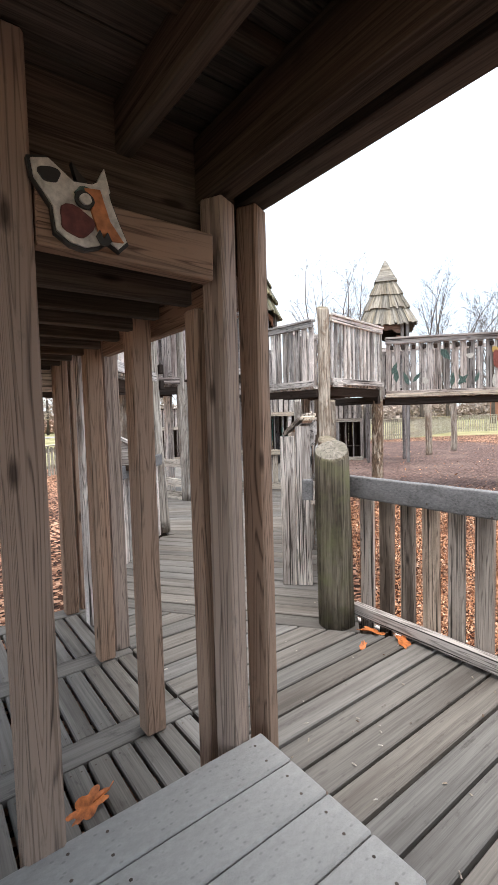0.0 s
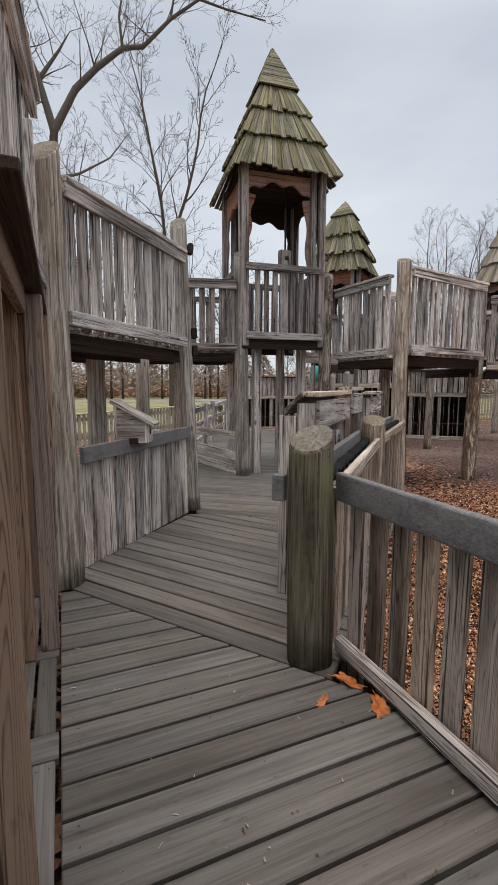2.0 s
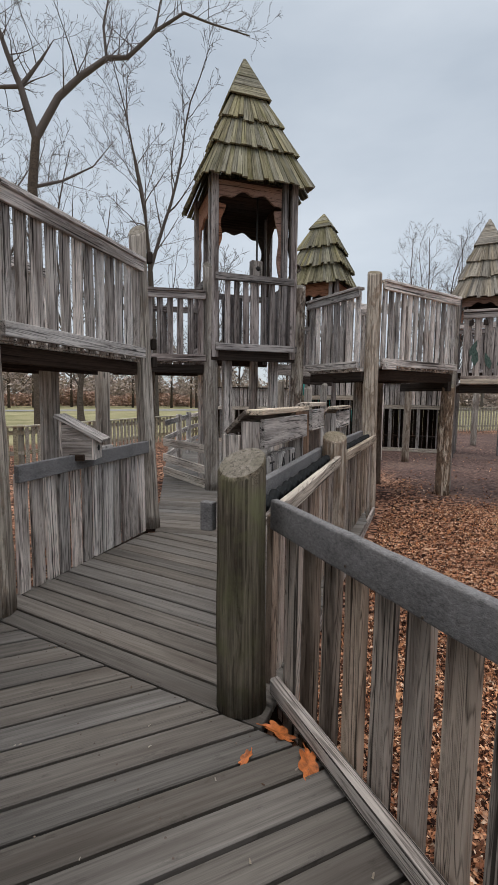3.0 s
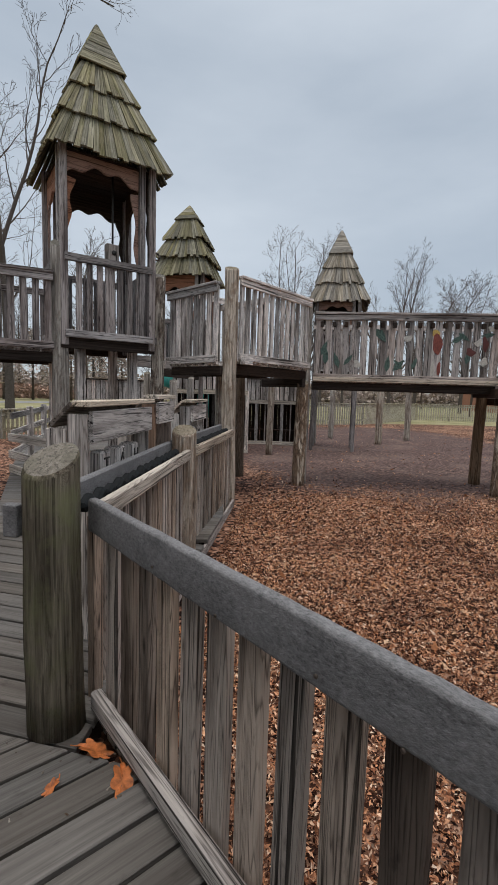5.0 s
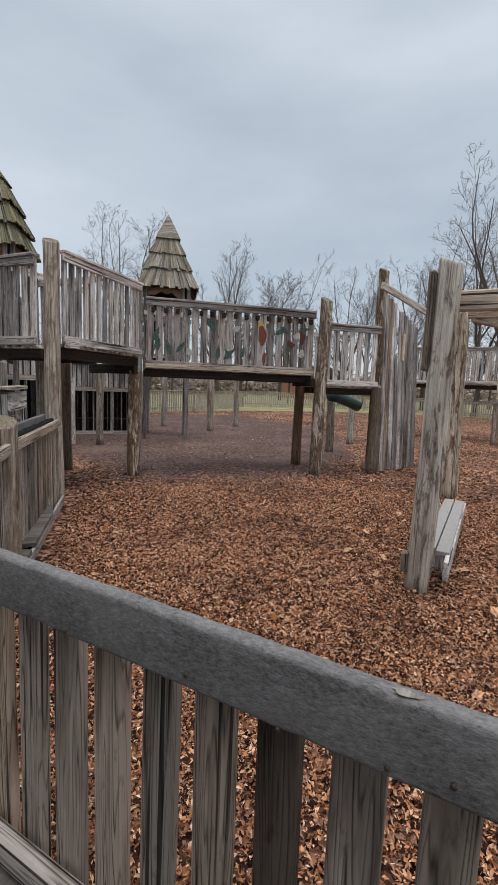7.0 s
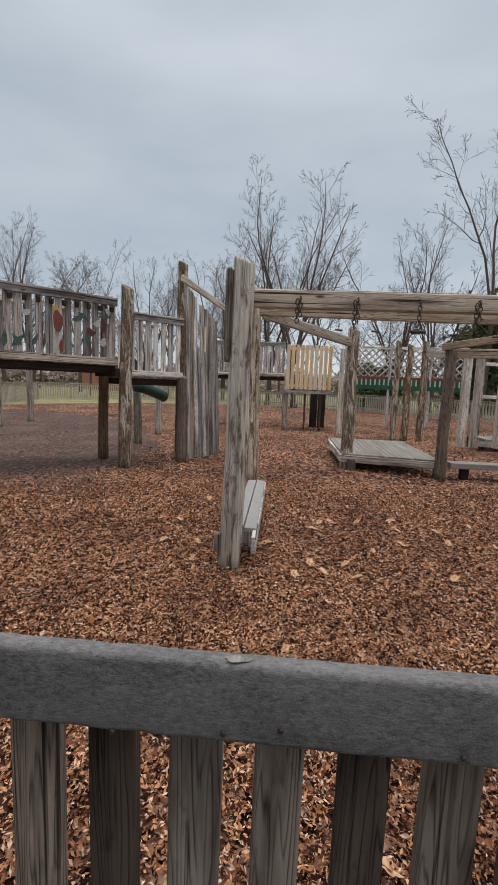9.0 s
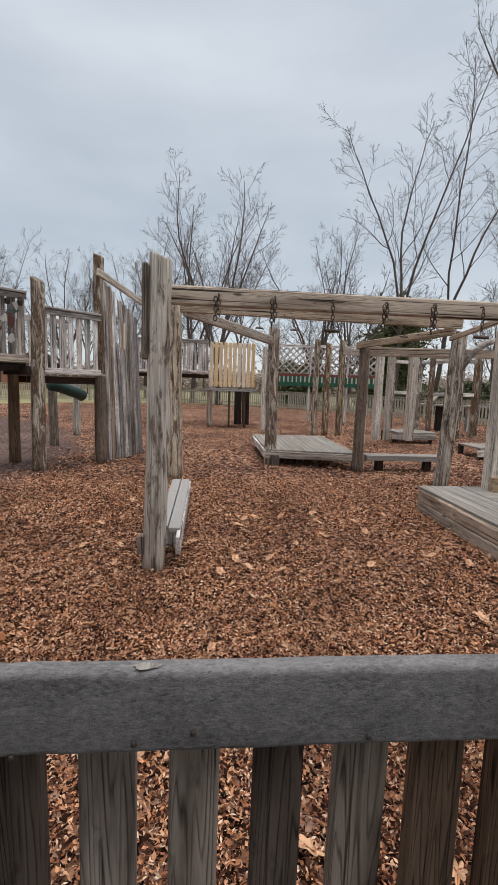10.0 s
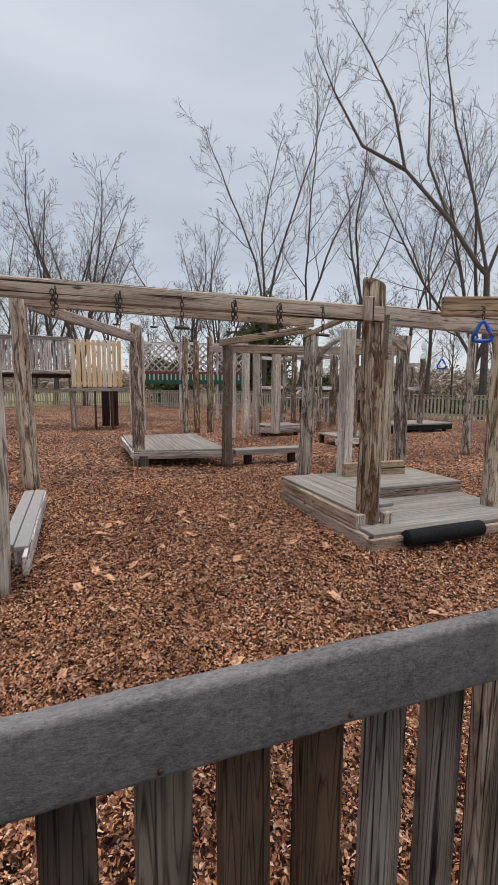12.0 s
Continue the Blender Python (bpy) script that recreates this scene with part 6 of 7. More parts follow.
# ---------------------------------------------------------------- bare trees
def bare_tree(seed, height, spread=1.0, lean=(0.0, 0.0), fork=0.35, r=0.16, twigs=1.0, limbs=9, start=0, given=None, limb=1.0, leaders=0, splay=None, fine=0.0055):
    """A leafless tree at the origin: trunk and a crown of limbs, branches and twigs."""
    rnd = random.Random(seed)
    tv, tf, bv, bf = [], [], [], []

    def tube(V, F, pts, rad, sides):
        o = len(V)
        for i, p in enumerate(pts):
            d = (pts[min(i + 1, len(pts) - 1)] - pts[max(i - 1, 0)]).normalized()
            u = d.cross(Vector((0.31, 0.95, 0.05))).normalized()
            v = d.cross(u)
            for k in range(sides):
                t = 2 * math.pi * k / sides
                V.append(p + rad[i] * (math.cos(t) * u + math.sin(t) * v))
        for i in range(len(pts) - 1):
            for k in range(sides):
                k2 = (k + 1) % sides
                F.append((o + i * sides + k, o + i * sides + k2, o + (i + 1) * sides + k2, o + (i + 1) * sides + k))

    def grow(p, d, length, rad, level):
        steps = (9, 6, 4, 3)[level]
        pts, rads = [p.copy()], [rad]
        q, dd = p.copy(), d.normalized()
        wob, rise = (0.08, 0.13, 0.19, 0.24)[level], (0.04, 0.06, 0.03, 0.01)[level]
        for i in range(steps):
            dd = (dd + Vector((rnd.gauss(0, wob), rnd.gauss(0, wob), rnd.gauss(rise, wob * 0.7)))).normalized()
            q = q + dd * (length / steps)
            pts.append(q.copy())
            rads.append(max(fine, rad * (1 - 0.85 * (i + 1) / steps)))
        tube(bv, bf, pts, rads, (6, 4, 3, 3)[level])
        if level < 3:
            n = max(3, int((11, 7, 4)[level] * twigs))
            turn0 = rnd.uniform(0, 6.28)
            for i in range(n):
                f = (0.12, 0.2, 0.2)[level] + 0.85 * ((i + rnd.random()) / n) ** 0.85
                x = min(f, 0.99) * steps
                k = min(steps - 1, int(x))
                base = pts[k].lerp(pts[k + 1], x - k)
                along = (pts[k + 1] - pts[k]).normalized()
                side = along.cross(Vector((0.2, 0.1, 1.0)))
                side = (side if side.length > 0.05 else Vector((1, 0, 0))).normalized()
                other = along.cross(side)
                a = turn0 + 2.4 * i + rnd.uniform(-0.6, 0.6)
                out = side * math.cos(a) + other * math.sin(a)
                w = rnd.uniform(0.55, 1.15) * (splay or 1.0)
                nd = (along + out * w + UP * 0.12).normalized()
                grow(base, nd, length * rnd.uniform(0.75, 1.25) * (0.31, 0.46, 0.56)[level] * (1.15 - 0.7 * f), max(fine * 1.2, rads[k] * rnd.uniform(0.34, 0.52)), level + 1)

    pts, rads = [], []
    n = 9
    for i in range(n + 1):
        f = i / n
        h = height * (fork if leaders else 0.8) * f
        pts.append(Vector((lean[0] * h + 0.12 * math.sin(2.2 * f + seed) * f, lean[1] * h + 0.12 * math.cos(1.7 * f + seed) * f, h)))
        rads.append(r * (1.25 - 0.25 * min(1, f * 6)) * (1 - (0.3 if leaders else 0.85) * f))
    if given:
        pts = [Vector(p) for p in given[0]]
        n = len(pts) - 1
        rads = [r * (1 - 0.45 * i / n) for i in range(n + 1)]
    tube(tv, tf, pts, rads, 9)
    if given:
        for path, r0 in given[1:]:
            path = [Vector(p) for p in path]
            m = len(path) - 1
            rr = [max(0.012, r0 * (1 - 0.85 * i / m)) for i in range(m + 1)]
            tube(bv, bf, path, rr, 7)
            for i in range(int(5.5 * m * twigs)):
                f = 0.15 + 0.85 * (i + rnd.random()) / int(5.5 * m * twigs)
                k = min(m - 1, int(f * m))
                base = path[k].lerp(path[k + 1], f * m - k)
                al = (path[k + 1] - path[k]).normalized()
                grow(base, al * 0.6 + Vector((rnd.gauss(0, 0.7), rnd.gauss(0, 0.7), rnd.gauss(0.35, 0.5))), rnd.uniform(1.0, 2.8), max(0.012, rr[k] * 0.25), 1)
        return mesh_of("trunk", tv, tf, True), mesh_of("crown", bv, bf, True)
    if leaders:
        for i in range(leaders):
            a = i * 6.283 / leaders + rnd.uniform(-0.5, 0.5)
            s = spread * rnd.uniform(0.45, 0.9)
            grow(pts[-1 - (i % 2)], Vector((math.cos(a) * s + lean[0], math.sin(a) * s + lean[1], 1.0)), height * (1 - fork) * rnd.uniform(0.8, 1.08), rads[-1] * rnd.uniform(0.6, 0.82), 0)
        for i in range(3):
            a = i * 2.1 + rnd.uniform(-0.6, 0.6)
            grow(pts[-2 - i], Vector((math.cos(a), math.sin(a), 0.8)), height * rnd.uniform(0.16, 0.26), rads[-1] * 0.3, 1)
        return mesh_of("trunk", tv, tf, True), mesh_of("crown", bv, bf, True)
    for i in range(limbs):
        f = fork + (0.98 - fork) * (i + rnd.random() * 0.7) / limbs
        x = f * n
        k = min(n - 1, int(x))
        base = pts[k].lerp(pts[k + 1], x - k)
        a = i * 2.4 + rnd.uniform(-0.5, 0.5)
        up = rnd.uniform(0.75, 1.5)
        grow(base, Vector((math.cos(a) * spread, math.sin(a) * spread, up)), height * rnd.uniform(0.34, 0.5) * limb * (1.15 - 0.55 * f), rads[k] * 0.55, start)
    grow(pts[-1], Vector((lean[0], lean[1], 1)), height * 0.24, rads[-1], start)
    return mesh_of("trunk", tv, tf, True), mesh_of("crown", bv, bf, True)


TREES = {}


def tree(x, y, key, scale=1.0, turn=0.0, label="tall bare deciduous tree with fine twigs", z=GROUND):
    kinds = {"tall": dict(seed=3, height=14, spread=0.24, fork=0.27, r=0.125, twigs=1.0, leaders=3, splay=0.9), "lean": dict(seed=8, height=14, spread=0.3, lean=(0.1, -0.04), fork=0.34, r=0.125, twigs=1.0, leaders=2, splay=0.95),
             "vase": dict(seed=17, height=14, spread=0.5, fork=0.42, r=0.15, twigs=1.0, leaders=3, splay=1.0),
             "round": dict(seed=5, height=9, spread=0.7, fork=0.2, r=0.13, twigs=1.0, leaders=6, splay=1.0, fine=0.0045), "broad": dict(seed=14, height=11, spread=0.8, lean=(-0.1, 0.08), fork=0.2, r=0.16, twigs=1.0, leaders=6, splay=1.0, fine=0.0045),
             "far": dict(seed=31, height=9, spread=0.8, fork=0.25, r=0.14, twigs=1.4, limbs=16, start=1, fine=0.0085), "far_tall": dict(seed=33, height=11, spread=0.6, fork=0.3, r=0.14, twigs=1.4, limbs=17, start=1, fine=0.0085),
             "forked": dict(seed=21, height=16, r=0.3, twigs=0.75, given=[[(0, 0, 0), (0.05, 0, 4), (0.0, 0, 8), (0.0, 0, 10.2), (0.2, 0, 12.2)],
                            ([(0.2, 0, 12.2), (1.1, 0, 14.0), (2.0, -0.1, 15.0), (3.1, -0.2, 16.0), (3.95, -0.3, 16.2), (5.15, -0.5, 17.5), (6.35, -0.9, 18.35), (7.5, -1.3, 18.0), (9.1, -1.9, 17.6)], 0.17),
                            ([(0.2, 0, 12.2), (-0.3, 0, 14.05), (-0.75, 0, 15.2), (-1.3, 0, 16.9), (-1.6, 0.3, 19.0)], 0.17), ([(-0.3, 0, 14.05), (0.5, 0, 15.3), (1.0, 0, 16.2)], 0.1),
                            ([(-0.3, 0, 14.05), (-1.6, 0.2, 13.8), (-3.2, 0.5, 14.6), (-4.6, 0.6, 16.0)], 0.09), ([(0, 0, 10.2), (1.2, 0.8, 11.0), (2.6, 1.5, 12.2), (3.8, 2.0, 14.0)], 0.08),
                            ([(3.1, -0.2, 16.0), (3.0, -0.1, 17.3), (3.3, 0, 18.8), (3.0, 0, 20.5)], 0.07), ([(5.15, -0.5, 17.5), (5.4, -0.4, 18.8), (6.0, -0.3, 20.2)], 0.06)]),
             "leaning": dict(seed=23, height=16, r=0.19, twigs=0.9, given=[[(0, 0, 0), (0.0, 0.05, 3), (0.05, 0.2, 6.6), (0.36, 0.5, 7.1)],
                            ([(0.36, 0.5, 7.1), (1.25, 1.45, 9.2), (2.6, 3.0, 11.7), (3.0, 3.5, 14.6), (3.6, 4.4, 16.8), (4.2, 5.2, 18.6)], 0.12),
                            ([(0.05, 0.2, 6.6), (0.4, 0.9, 10.0), (1.0, 1.6, 13.0), (1.5, 1.9, 16.2), (1.6, 2.0, 19.5)], 0.085), ([(2.6, 3.0, 11.7), (3.8, 4.6, 13.0), (4.5, 5.8, 15.5), (4.9, 6.6, 17.5)], 0.1),
                            ([(0.05, 0.2, 6.6), (-0.6, -0.4, 9.5), (-0.8, -0.6, 13.2), (-0.5, -0.3, 17.0)], 0.085), ([(1.25, 1.45, 9.2), (2.2, 2.0, 12.0), (2.2, 2.1, 15.0), (2.5, 2.4, 18.0)], 0.075)])}
    if key not in TREES:
        t = thing("bare_tree", (0, 0, 0), label, "tree", "bare trees")
        tm, cm = bare_tree(**kinds[key])
        put("trunk", tm, BARK, Matrix.Identity(4), t)
        put("crown", cm, TWIG, Matrix.Identity(4), t)
        TREES[key] = t
        t.matrix_basis = Matrix.LocRotScale((x, y, z), Euler((0, 0, radians(turn))), (scale, scale, scale))
        t.scale = (scale,) * 3
        return t
    src = TREES[key]
    t = copy_thing(src, Matrix.LocRotScale((x, y, z), Euler((0, 0, radians(turn))), None))
    t.scale = (scale,) * 3
    return tagged(t, label)


tree(1.2, 22.2, "forked", 1.0, 0, "large bare tree with a thick forked trunk and an arching limb")
tree(6.6, 23.7, "vase", 1.32, 100)
tree(3.2, 27.0, "round", 1.5, 10)
tree(-3.0, 24.0, "broad", 1.4, 200)
tree(12.5, 30.0, "far", 1.2, 77)
tree(34.6, -9.8, "round", 1.35, 280)
tree(33.3, -12.7, "tall", 1.6, 20)
tree(32.2, -15.0, "lean", 1.45, 250)
tree(30.0, -18.6, "vase", 1.3, 140)
tree(28.3, -21.2, "lean", 1.2, 290)
tree(17.95, -17.65, "leaning", 1.0, 0, "large bare leaning tree with heavy limbs")
tree(23.5, -22.5, "broad", 1.5, 20)
tree(36.0, -0.2, "round", 1.75, 30)
tree(38.5, 1.9, "broad", 1.35, 160)
tree(43.5, 4.0, "round", 1.5, 280)
tree(34.9, -7.3, "round", 1.3, 120)
tree(42.8, 18.7, "tall", 0.95, 60)
tree(44.5, 14.0, "round", 1.35, 210)
tree(40.0, 22.5, "round", 1.5, 330)
tree(35.0, 22.0, "broad", 1.15, 250)
tree(34.0, 31.0, "round", 1.7, 90)
tree(30.5, 28.0, "broad", 1.3, 180)
tree(47.0, 9.0, "round", 1.4, 45)
tree(45.0, 6.5, "broad", 1.2, 15)
tree(52.0, 24.0, "far", 1.6, 140)
tree(30.0, -25.0, "tall", 1.4, 10)
rnd_far = random.Random(4)
for i in range(56):
    a = radians(-75 + 185 * i / 56 + rnd_far.uniform(-1.5, 1.5))
    rr = rnd_far.uniform(52, 92)
    tree(rr * math.cos(a), rr * math.sin(a) + 4, rnd_far.choice(("far", "far_tall", "far")), rnd_far.uniform(0.9, 1.5), rnd_far.uniform(0, 360), "distant bare tree at the park's edge")


# ---------------------------------------------------------------- distance
def shrub_belt(name, pts, height, depth, count, size, material, label, seed):
    """A belt of many small leaf clumps along a line."""
    rnd = random.Random(seed)
    verts, faces = [], []
    for _ in range(count):
        k = rnd.randrange(len(pts) - 1)
        f = rnd.random()
        x = pts[k][0] + f * (pts[k + 1][0] - pts[k][0]) + rnd.gauss(0, depth)
        y = pts[k][1] + f * (pts[k + 1][1] - pts[k][1]) + rnd.gauss(0, depth)
        top = height * (0.55 + 0.45 * noise.noise((x * 0.12, y * 0.12, seed)) + 0.25 * noise.noise((x * 0.5, y * 0.5, seed)))
        z = GROUND + abs(rnd.random() ** 0.8) * max(0.3, top)
        c = Vector((x, y, z))
        o = len(verts)
        for _k in range(4):
            verts.append(c + Vector((rnd.gauss(0, size), rnd.gauss(0, size), rnd.gauss(0, size * 0.8))))
        faces += [(o, o + 1, o + 2), (o, o + 2, o + 3)]
    ob = put(name, mesh_of(name, verts, faces), material, Matrix.Identity(4))
    tagged(ob, label, "shrubs", kind="stuff")


BRUSH = plain("brown_brush", (0.4, 0.325, 0.275), 0.9, island=0.4)
RUSSET = plain("russet_brush", (0.36, 0.24, 0.18), 0.9, island=0.4)
HEDGE = plain("dull_green_hedge", (0.09, 0.1, 0.05), 0.9, island=0.4)
shrub_belt("far_brush", [(-50, 70), (-10, 78), (25, 80), (55, 70), (80, 40), (92, 0), (85, -40), (55, -70), (20, -80)], 6.5, 3.5, 130000, 0.2, BRUSH, "distant brown winter woods", 2)
shrub_belt("far_russet_brush", [(-20, 62), (5, 66), (30, 62)], 2.6, 1.5, 30000, 0.12, RUSSET, "distant russet winter shrubs", 3)
shrub_belt("evergreen_tree", [(38.5, -15.6), (39.2, -13.6)], 12.0, 0.9, 12000, 0.12, EVERGREEN, "dense dark evergreen behind the fence", 6)
shrub_belt("evergreen_shrub", [(38.0, -7.4), (38.0, -6.0)], 5.0, 0.8, 5000, 0.11, EVERGREEN, "low evergreen shrub behind the fence", 7)
shrub_belt("dark_hedge", [(21.0, -20.5), (25.5, -17.5), (30, -14)], 3.0, 0.9, 14000, 0.1, HEDGE, "dark green hedge behind the boundary fence", 9)
road = put("road", mesh_of("road", [(-80, 42, -0.13), (70, 46, -0.13), (70, 50.5, -0.13), (-80, 46.5, -0.13)], [(0, 1, 2, 3)]), plain("pale_asphalt", (0.24, 0.235, 0.23), 0.9, scale=2.0), Matrix.Identity(4))
tagged(road, "pale asphalt park road across the lawn", "road", kind="structure")


def leafy_oak(x, y, h, seed):
    t = thing("oak_tree", (x, y, GROUND), "distant brown-leaved oak with a bare lower trunk", "tree", "distant oaks")
    rnd = random.Random(seed)
    put("trunk", tube_mesh([(x, y, GROUND), (x + 0.05, y, h * 0.5), (x, y, h * 0.95)], [0.16, 0.12, 0.03], 7), BARK, Matrix.Identity(4), t)
    verts, faces = [], []
    for _ in range(900):
        f = rnd.random() ** 0.8
        z = h * (0.3 + 0.7 * f)
        q = h * 0.34 * (1 - f) ** 0.7 * (0.5 + 0.5 * rnd.random()) + 0.1
        a = rnd.uniform(0, 6.283)
        c = Vector((x + q * math.cos(a), y + q * math.sin(a), GROUND + z + rnd.gauss(0, 0.15)))
        o = len(verts)
        for _k in range(4):
            verts.append(c + Vector((rnd.gauss(0, 0.13), rnd.gauss(0, 0.13), rnd.gauss(0, 0.08))))
        faces += [(o, o + 1, o + 2), (o, o + 2, o + 3)]
    put("crown", mesh_of("crown", verts, faces), BRUSH, Matrix.Identity(4), t)


rp = random.Random(9)
for i in range(17):
    leafy_oak(-9 + 2.2 * i + rp.uniform(-0.7, 0.7), 57 + rp.uniform(-2.5, 3), rp.uniform(5.5, 8.0), 100 + i)


def house(x, y, turn, w, h, material, label):
    t = thing("distant_house", (x, y, GROUND), label, "house", "distant houses")
    M = Matrix.Translation((x, y, GROUND)) @ pose(0, 0, 0, 0, 0, turn)
    put("wall", box_mesh(w, w * 0.5, h, 0.02), material, M @ Matrix.Translation((0, 0, h / 2)), t)
    rv = [(-w / 2 - 0.3, -w * 0.28, h), (w / 2 + 0.3, -w * 0.28, h), (w / 2 + 0.3, w * 0.28, h), (-w / 2 - 0.3, w * 0.28, h), (-w / 2 - 0.3, 0, h * 1.6), (w / 2 + 0.3, 0, h * 1.6)]
    put("roof", mesh_of("roof", rv, [(0, 1, 5, 4), (2, 3, 4, 5), (0, 4, 3), (1, 2, 5), (3, 2, 1, 0)]), CEIL, M, t)
    for i in (-0.3, 0.0, 0.3):
        put("window", box_mesh(w * 0.1, 0.06, h * 0.35, 0.005), BLACKP, M @ Matrix.Translation((i * w, -w * 0.25 - 0.02, h * 0.55)), t)


house(66, 26, 60, 9, 3.0, BRICKF, "distant reddish brick house beyond the lawn")


# ---------------------------------------------------------------- leaves and chips
def scatter(name, n, area, size, material, label, seed, lift=0.0, bend=0.5, near=None, beyond=0.0):
    """Many small curled chips lying on the ground inside area (x0, x1, y0, y1)."""
    r = np.random.default_rng(seed)
    x = r.uniform(area[0], area[1], n)
    y = r.uniform(area[2], area[3], n)
    if near is not None:
        keep = r.random(n) < np.clip(near / np.hypot(x - 2.4, y - 0.5), 0.02, 1) ** 1.3
        x, y = x[keep], y[keep]
    hx, hy = x - 14.3, y - 8.75
    c, s = math.cos(radians(34)), math.sin(radians(34))
    e = np.hypot((hx * c + hy * s) / 8.7, (-hx * s + hy * c) / 4.5)
    keep = (e + r.normal(0, 0.07, len(x)) > 0.93) | (r.random(len(x)) < 0.06)
    keep &= np.hypot(x - 2.4, y - 0.5) > beyond * r.uniform(0.8, 1.2, len(x))
    keep &= (x > 2.52) & ((x - 2.5) * 0.697 - (y - 1.95) * 0.717 > 0.02)
    x, y = x[keep], y[keep]
    n = len(x)
    l = size * r.uniform(0.5, 1.5, n)
    w = l * r.uniform(0.24, 0.6, n)
    a = r.uniform(0, 2 * np.pi, n)
    tilt, roll = r.normal(0, 0.42, n), r.normal(0, 0.6, n)
    zc = GROUND + 0.01 + lift + 0.034 * r.random(n)
    ux, uy, uz = np.cos(a) * np.cos(tilt), np.sin(a) * np.cos(tilt), np.sin(tilt)
    vx, vy, vz = -np.sin(a) * np.cos(roll), np.cos(a) * np.cos(roll), np.sin(roll)
    up = bend * w * r.uniform(-0.3, 1, n)
    P = np.empty((n, 4, 3))
    for k, (fu, fv, fz) in enumerate(((-0.5, 0, 0), (0.05, -0.5, 1), (0.5, 0, 0), (-0.05, 0.5, 1))):
        P[:, k, 0] = x + fu * l * ux + fv * w * vx
        P[:, k, 1] = y + fu * l * uy + fv * w * vy
        P[:, k, 2] = zc + fu * l * uz + fv * w * vz + fz * up
    me = bpy.data.meshes.new(name)
    me.vertices.add(4 * n)
    me.vertices.foreach_set("co", P.reshape(-1))
    q = np.arange(4 * n).reshape(n, 4)
    tri = np.concatenate([q[:, [0, 1, 2]], q[:, [0, 2, 3]]], axis=1).reshape(-1)
    me.loops.add(6 * n)
    me.loops.foreach_set("vertex_index", tri.astype(np.int32))
    me.polygons.add(2 * n)
    me.polygons.foreach_set("loop_start", np.arange(0, 6 * n, 3, dtype=np.int32))
    me.update(calc_edges=True)
    me.validate()
    ob = put(name, me, material, Matrix.Identity(4))
    tagged(ob, label, "leaf litter", kind="stuff")


scatter("wood_chips", 850000, (2.5, 9.0, -6.0, 4.8), 0.0215, CHIPS, "brown wood chips and broken leaves over the yard", 1, near=2.2)
scatter("wood_chips_far", 210000, (2.5, 22.0, -13.0, 12.0), 0.042, CHIPS, "brown wood chips and leaves in the far yard", 2, near=5.0, beyond=4.0)
scatter("fallen_leaves", 9000, (2.55, 14.0, -7.0, 7.0), 0.05, FALLEN, "pale fallen oak leaves on the mulch", 3, 0.012, 0.9, near=4.0, beyond=1.6)


def oak_leaf(x, y, z, size, turn, label, tilt=8, material=LEAF):
    out = []
    n = 44
    for i in range(n):
        a = 2 * math.pi * i / n
        lobes = 0.55 + 0.45 * abs(math.cos(3.5 * a)) ** 0.8
        out.append((math.cos(a) * size * lobes, math.sin(a) * size * 0.55 * lobes))
    verts = [(px, py, 0.012 * math.sin(px / size * 2.5) + 0.25 * abs(py)) for px, py in out] + [(0, 0, 0.0)]
    faces = [(i, (i + 1) % n, n) for i in range(n)]
    t = thing("oak_leaf", (x, y, z), label, "leaf", "oak leaves")
    m = pose(x, y, z, tilt, 0, turn)
    put("blade", mesh_of("blade", verts, faces, True), material, m, t)
    put("stalk", tube_mesh([(size * 0.2, 0, 0.003), (size * 0.9, 0.0, 0.006), (size * 1.25, 0.012, 0.012)], 0.0022, 5), LEAF, m, t)


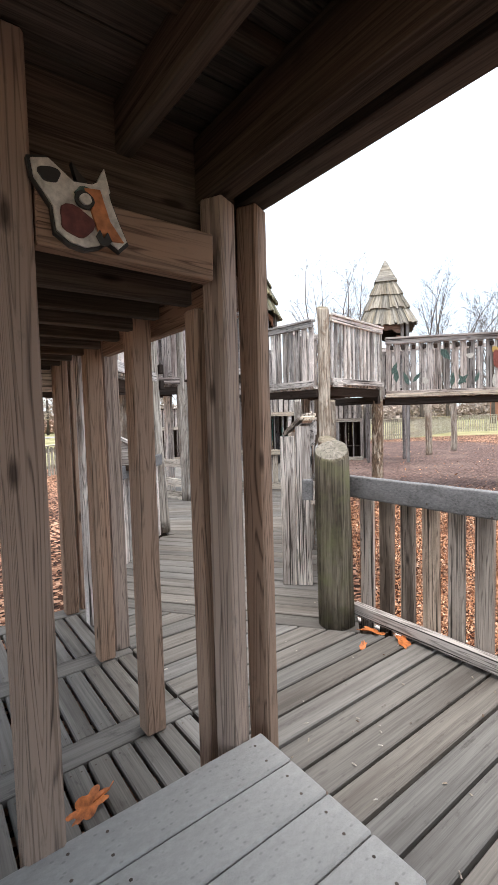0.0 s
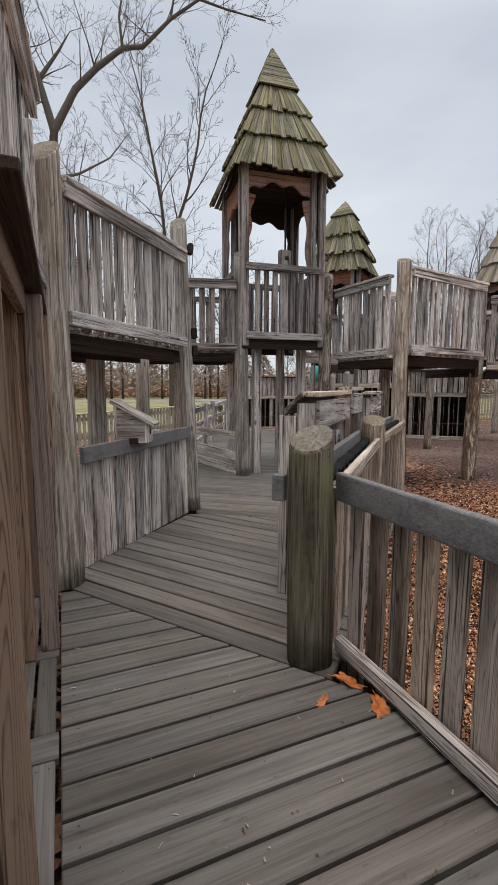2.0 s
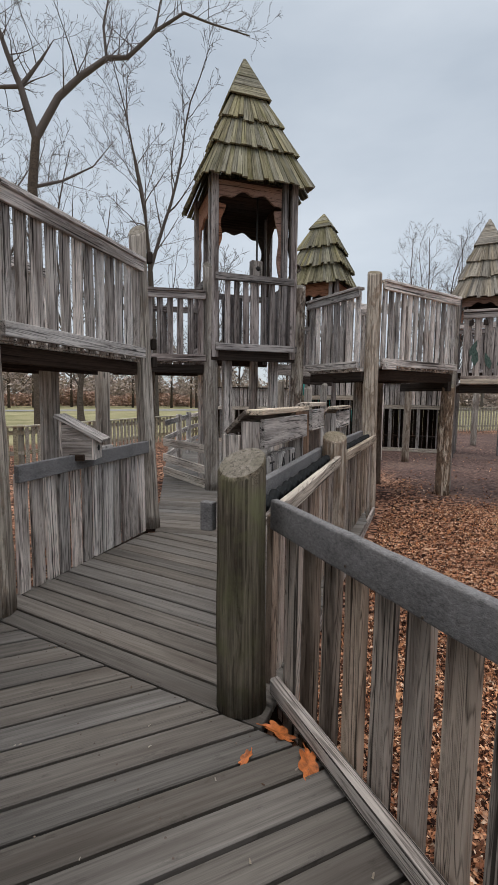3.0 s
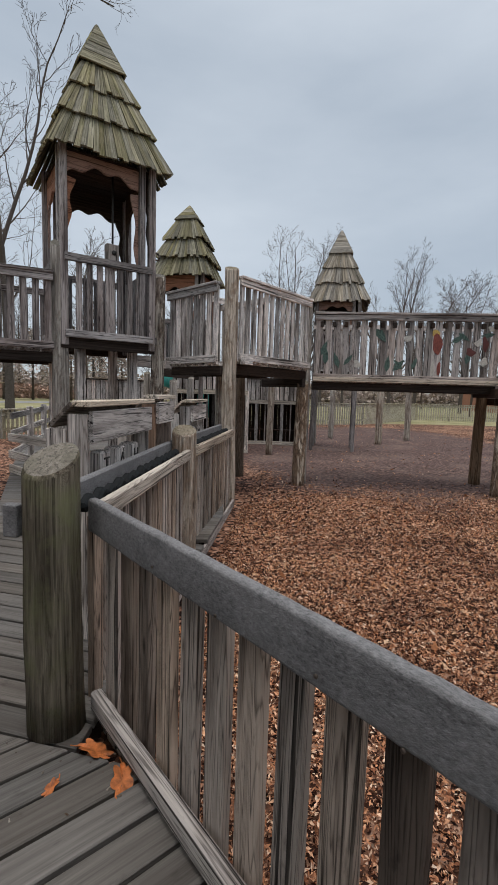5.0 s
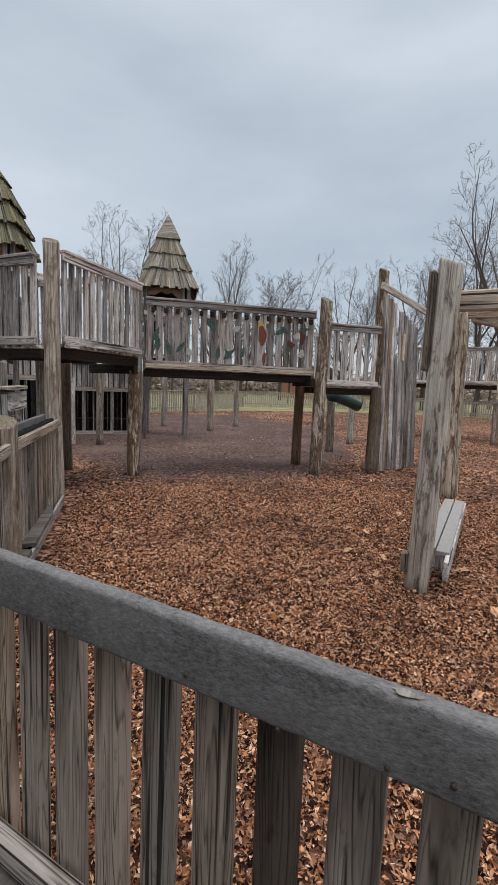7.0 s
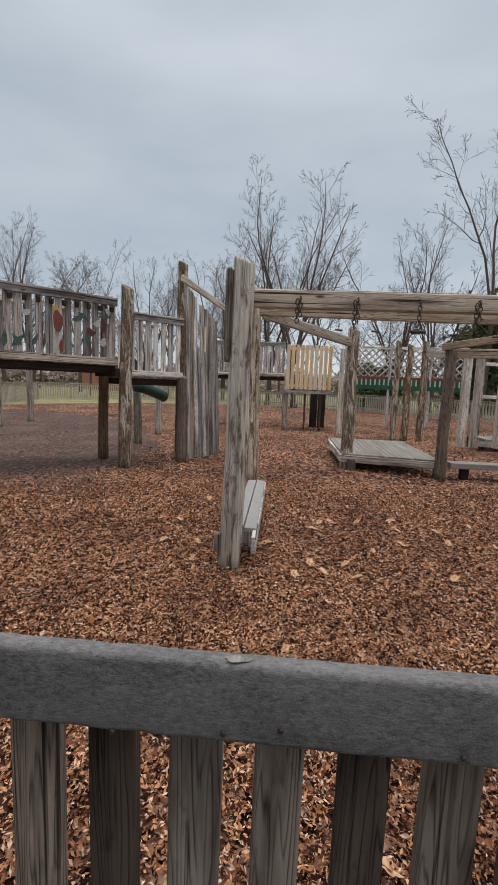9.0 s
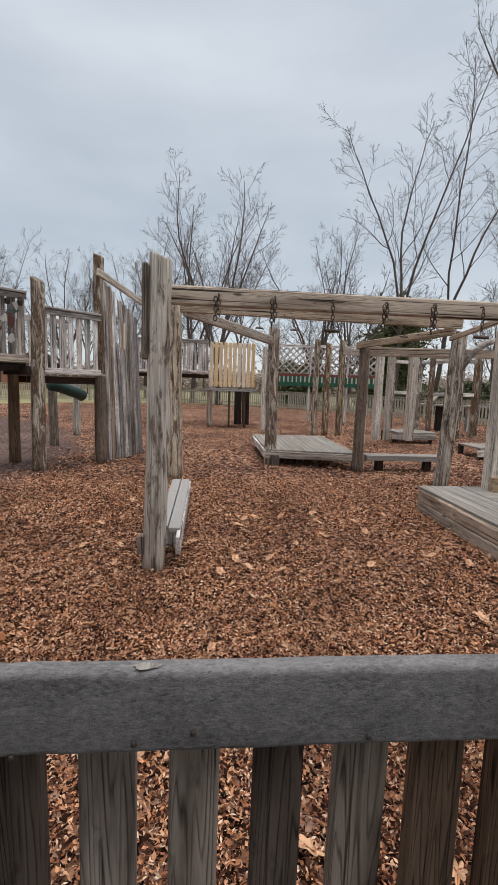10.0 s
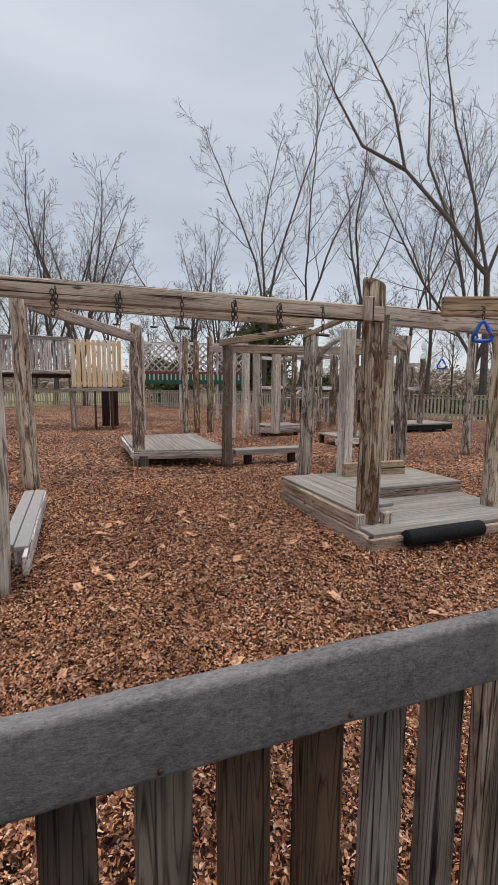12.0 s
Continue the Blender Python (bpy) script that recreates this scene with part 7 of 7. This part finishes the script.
oak_leaf(2.335, 1.575, 0.004, 0.075, 65, "orange-brown curled oak leaf on the deck")
oak_leaf(2.31, 1.765, 0.004, 0.078, 130, "orange-brown curled oak leaf on the deck")
oak_leaf(2.13, 1.70, 0.003, 0.035, 20, "small orange leaf scrap on the deck")
oak_leaf(0.55, 1.6, 0.004, 0.085, 15, "dull orange oak leaf on the slatted floor")
oak_leaf(3.0, -0.1, GROUND + 0.04, 0.06, 80, "tan oak leaf lying on the mulch", material=TANLEAF)
oak_leaf(3.05, 0.55, GROUND + 0.04, 0.06, 30, "tan oak leaf lying on the mulch", material=TANLEAF)
rl = random.Random(77)
for k in range(64):
    lx, ly = rl.uniform(3.3, 7.5), rl.uniform(-2.2, 1.6)
    oak_leaf(lx, ly, GROUND + 0.04, rl.uniform(0.045, 0.075), rl.uniform(0, 360), "tan oak leaf lying on the mulch", rl.uniform(-14, 14), TANLEAF)
oak_leaf(2.9, -0.55, GROUND + 0.04, 0.055, 150, "tan oak leaf lying on the mulch", material=TANLEAF)

# nail heads in the decks
nv, nf = [], []
for p in NAILS:
    o = len(nv)
    for k in range(6):
        a = k * math.pi / 3
        nv.append((p.x + 0.0045 * math.cos(a), p.y + 0.0045 * math.sin(a), p.z))
    nf.append(tuple(range(o, o + 6)))
nails = put("nail_heads", mesh_of("nail_heads", nv, nf), METAL, Matrix.Identity(4), deck)
tagged(nails, kind="stuff")

# bits of twig and chip on the planks
rd = random.Random(12)
dv, df = [], []
for _ in range(60):
    x, y = rd.uniform(1.1, 2.4), rd.uniform(0.1, 3.0)
    if (Vector((x, y, 0)) - SEAM_A).dot(s_in) > 0.8:
        continue
    a, l, w = rd.uniform(0, 3.14), rd.uniform(0.003, 0.013), rd.uniform(0.0015, 0.004)
    u, v = Vector((math.cos(a), math.sin(a), 0)), Vector((-math.sin(a), math.cos(a), 0))
    o = len(dv)
    c = Vector((x, y, 0.004))
    dv += [c - u * l - v * w, c + u * l - v * w * 0.5, c + u * l * 0.9 + v * w, c - u * l * 0.9 + v * w, c + UP * 0.004]
    df += [(o, o + 1, o + 4), (o + 1, o + 2, o + 4), (o + 2, o + 3, o + 4), (o + 3, o, o + 4)]
tagged(put("deck_debris", mesh_of("deck_debris", dv, df), leaf_litter("twig_bits", [(0.0, (0.1, 0.06, 0.04)), (0.5, (0.3, 0.24, 0.18)), (1.0, (0.62, 0.57, 0.5))]), Matrix.Identity(4)),
       "small twigs and chips scattered on the planks", "debris", kind="stuff")
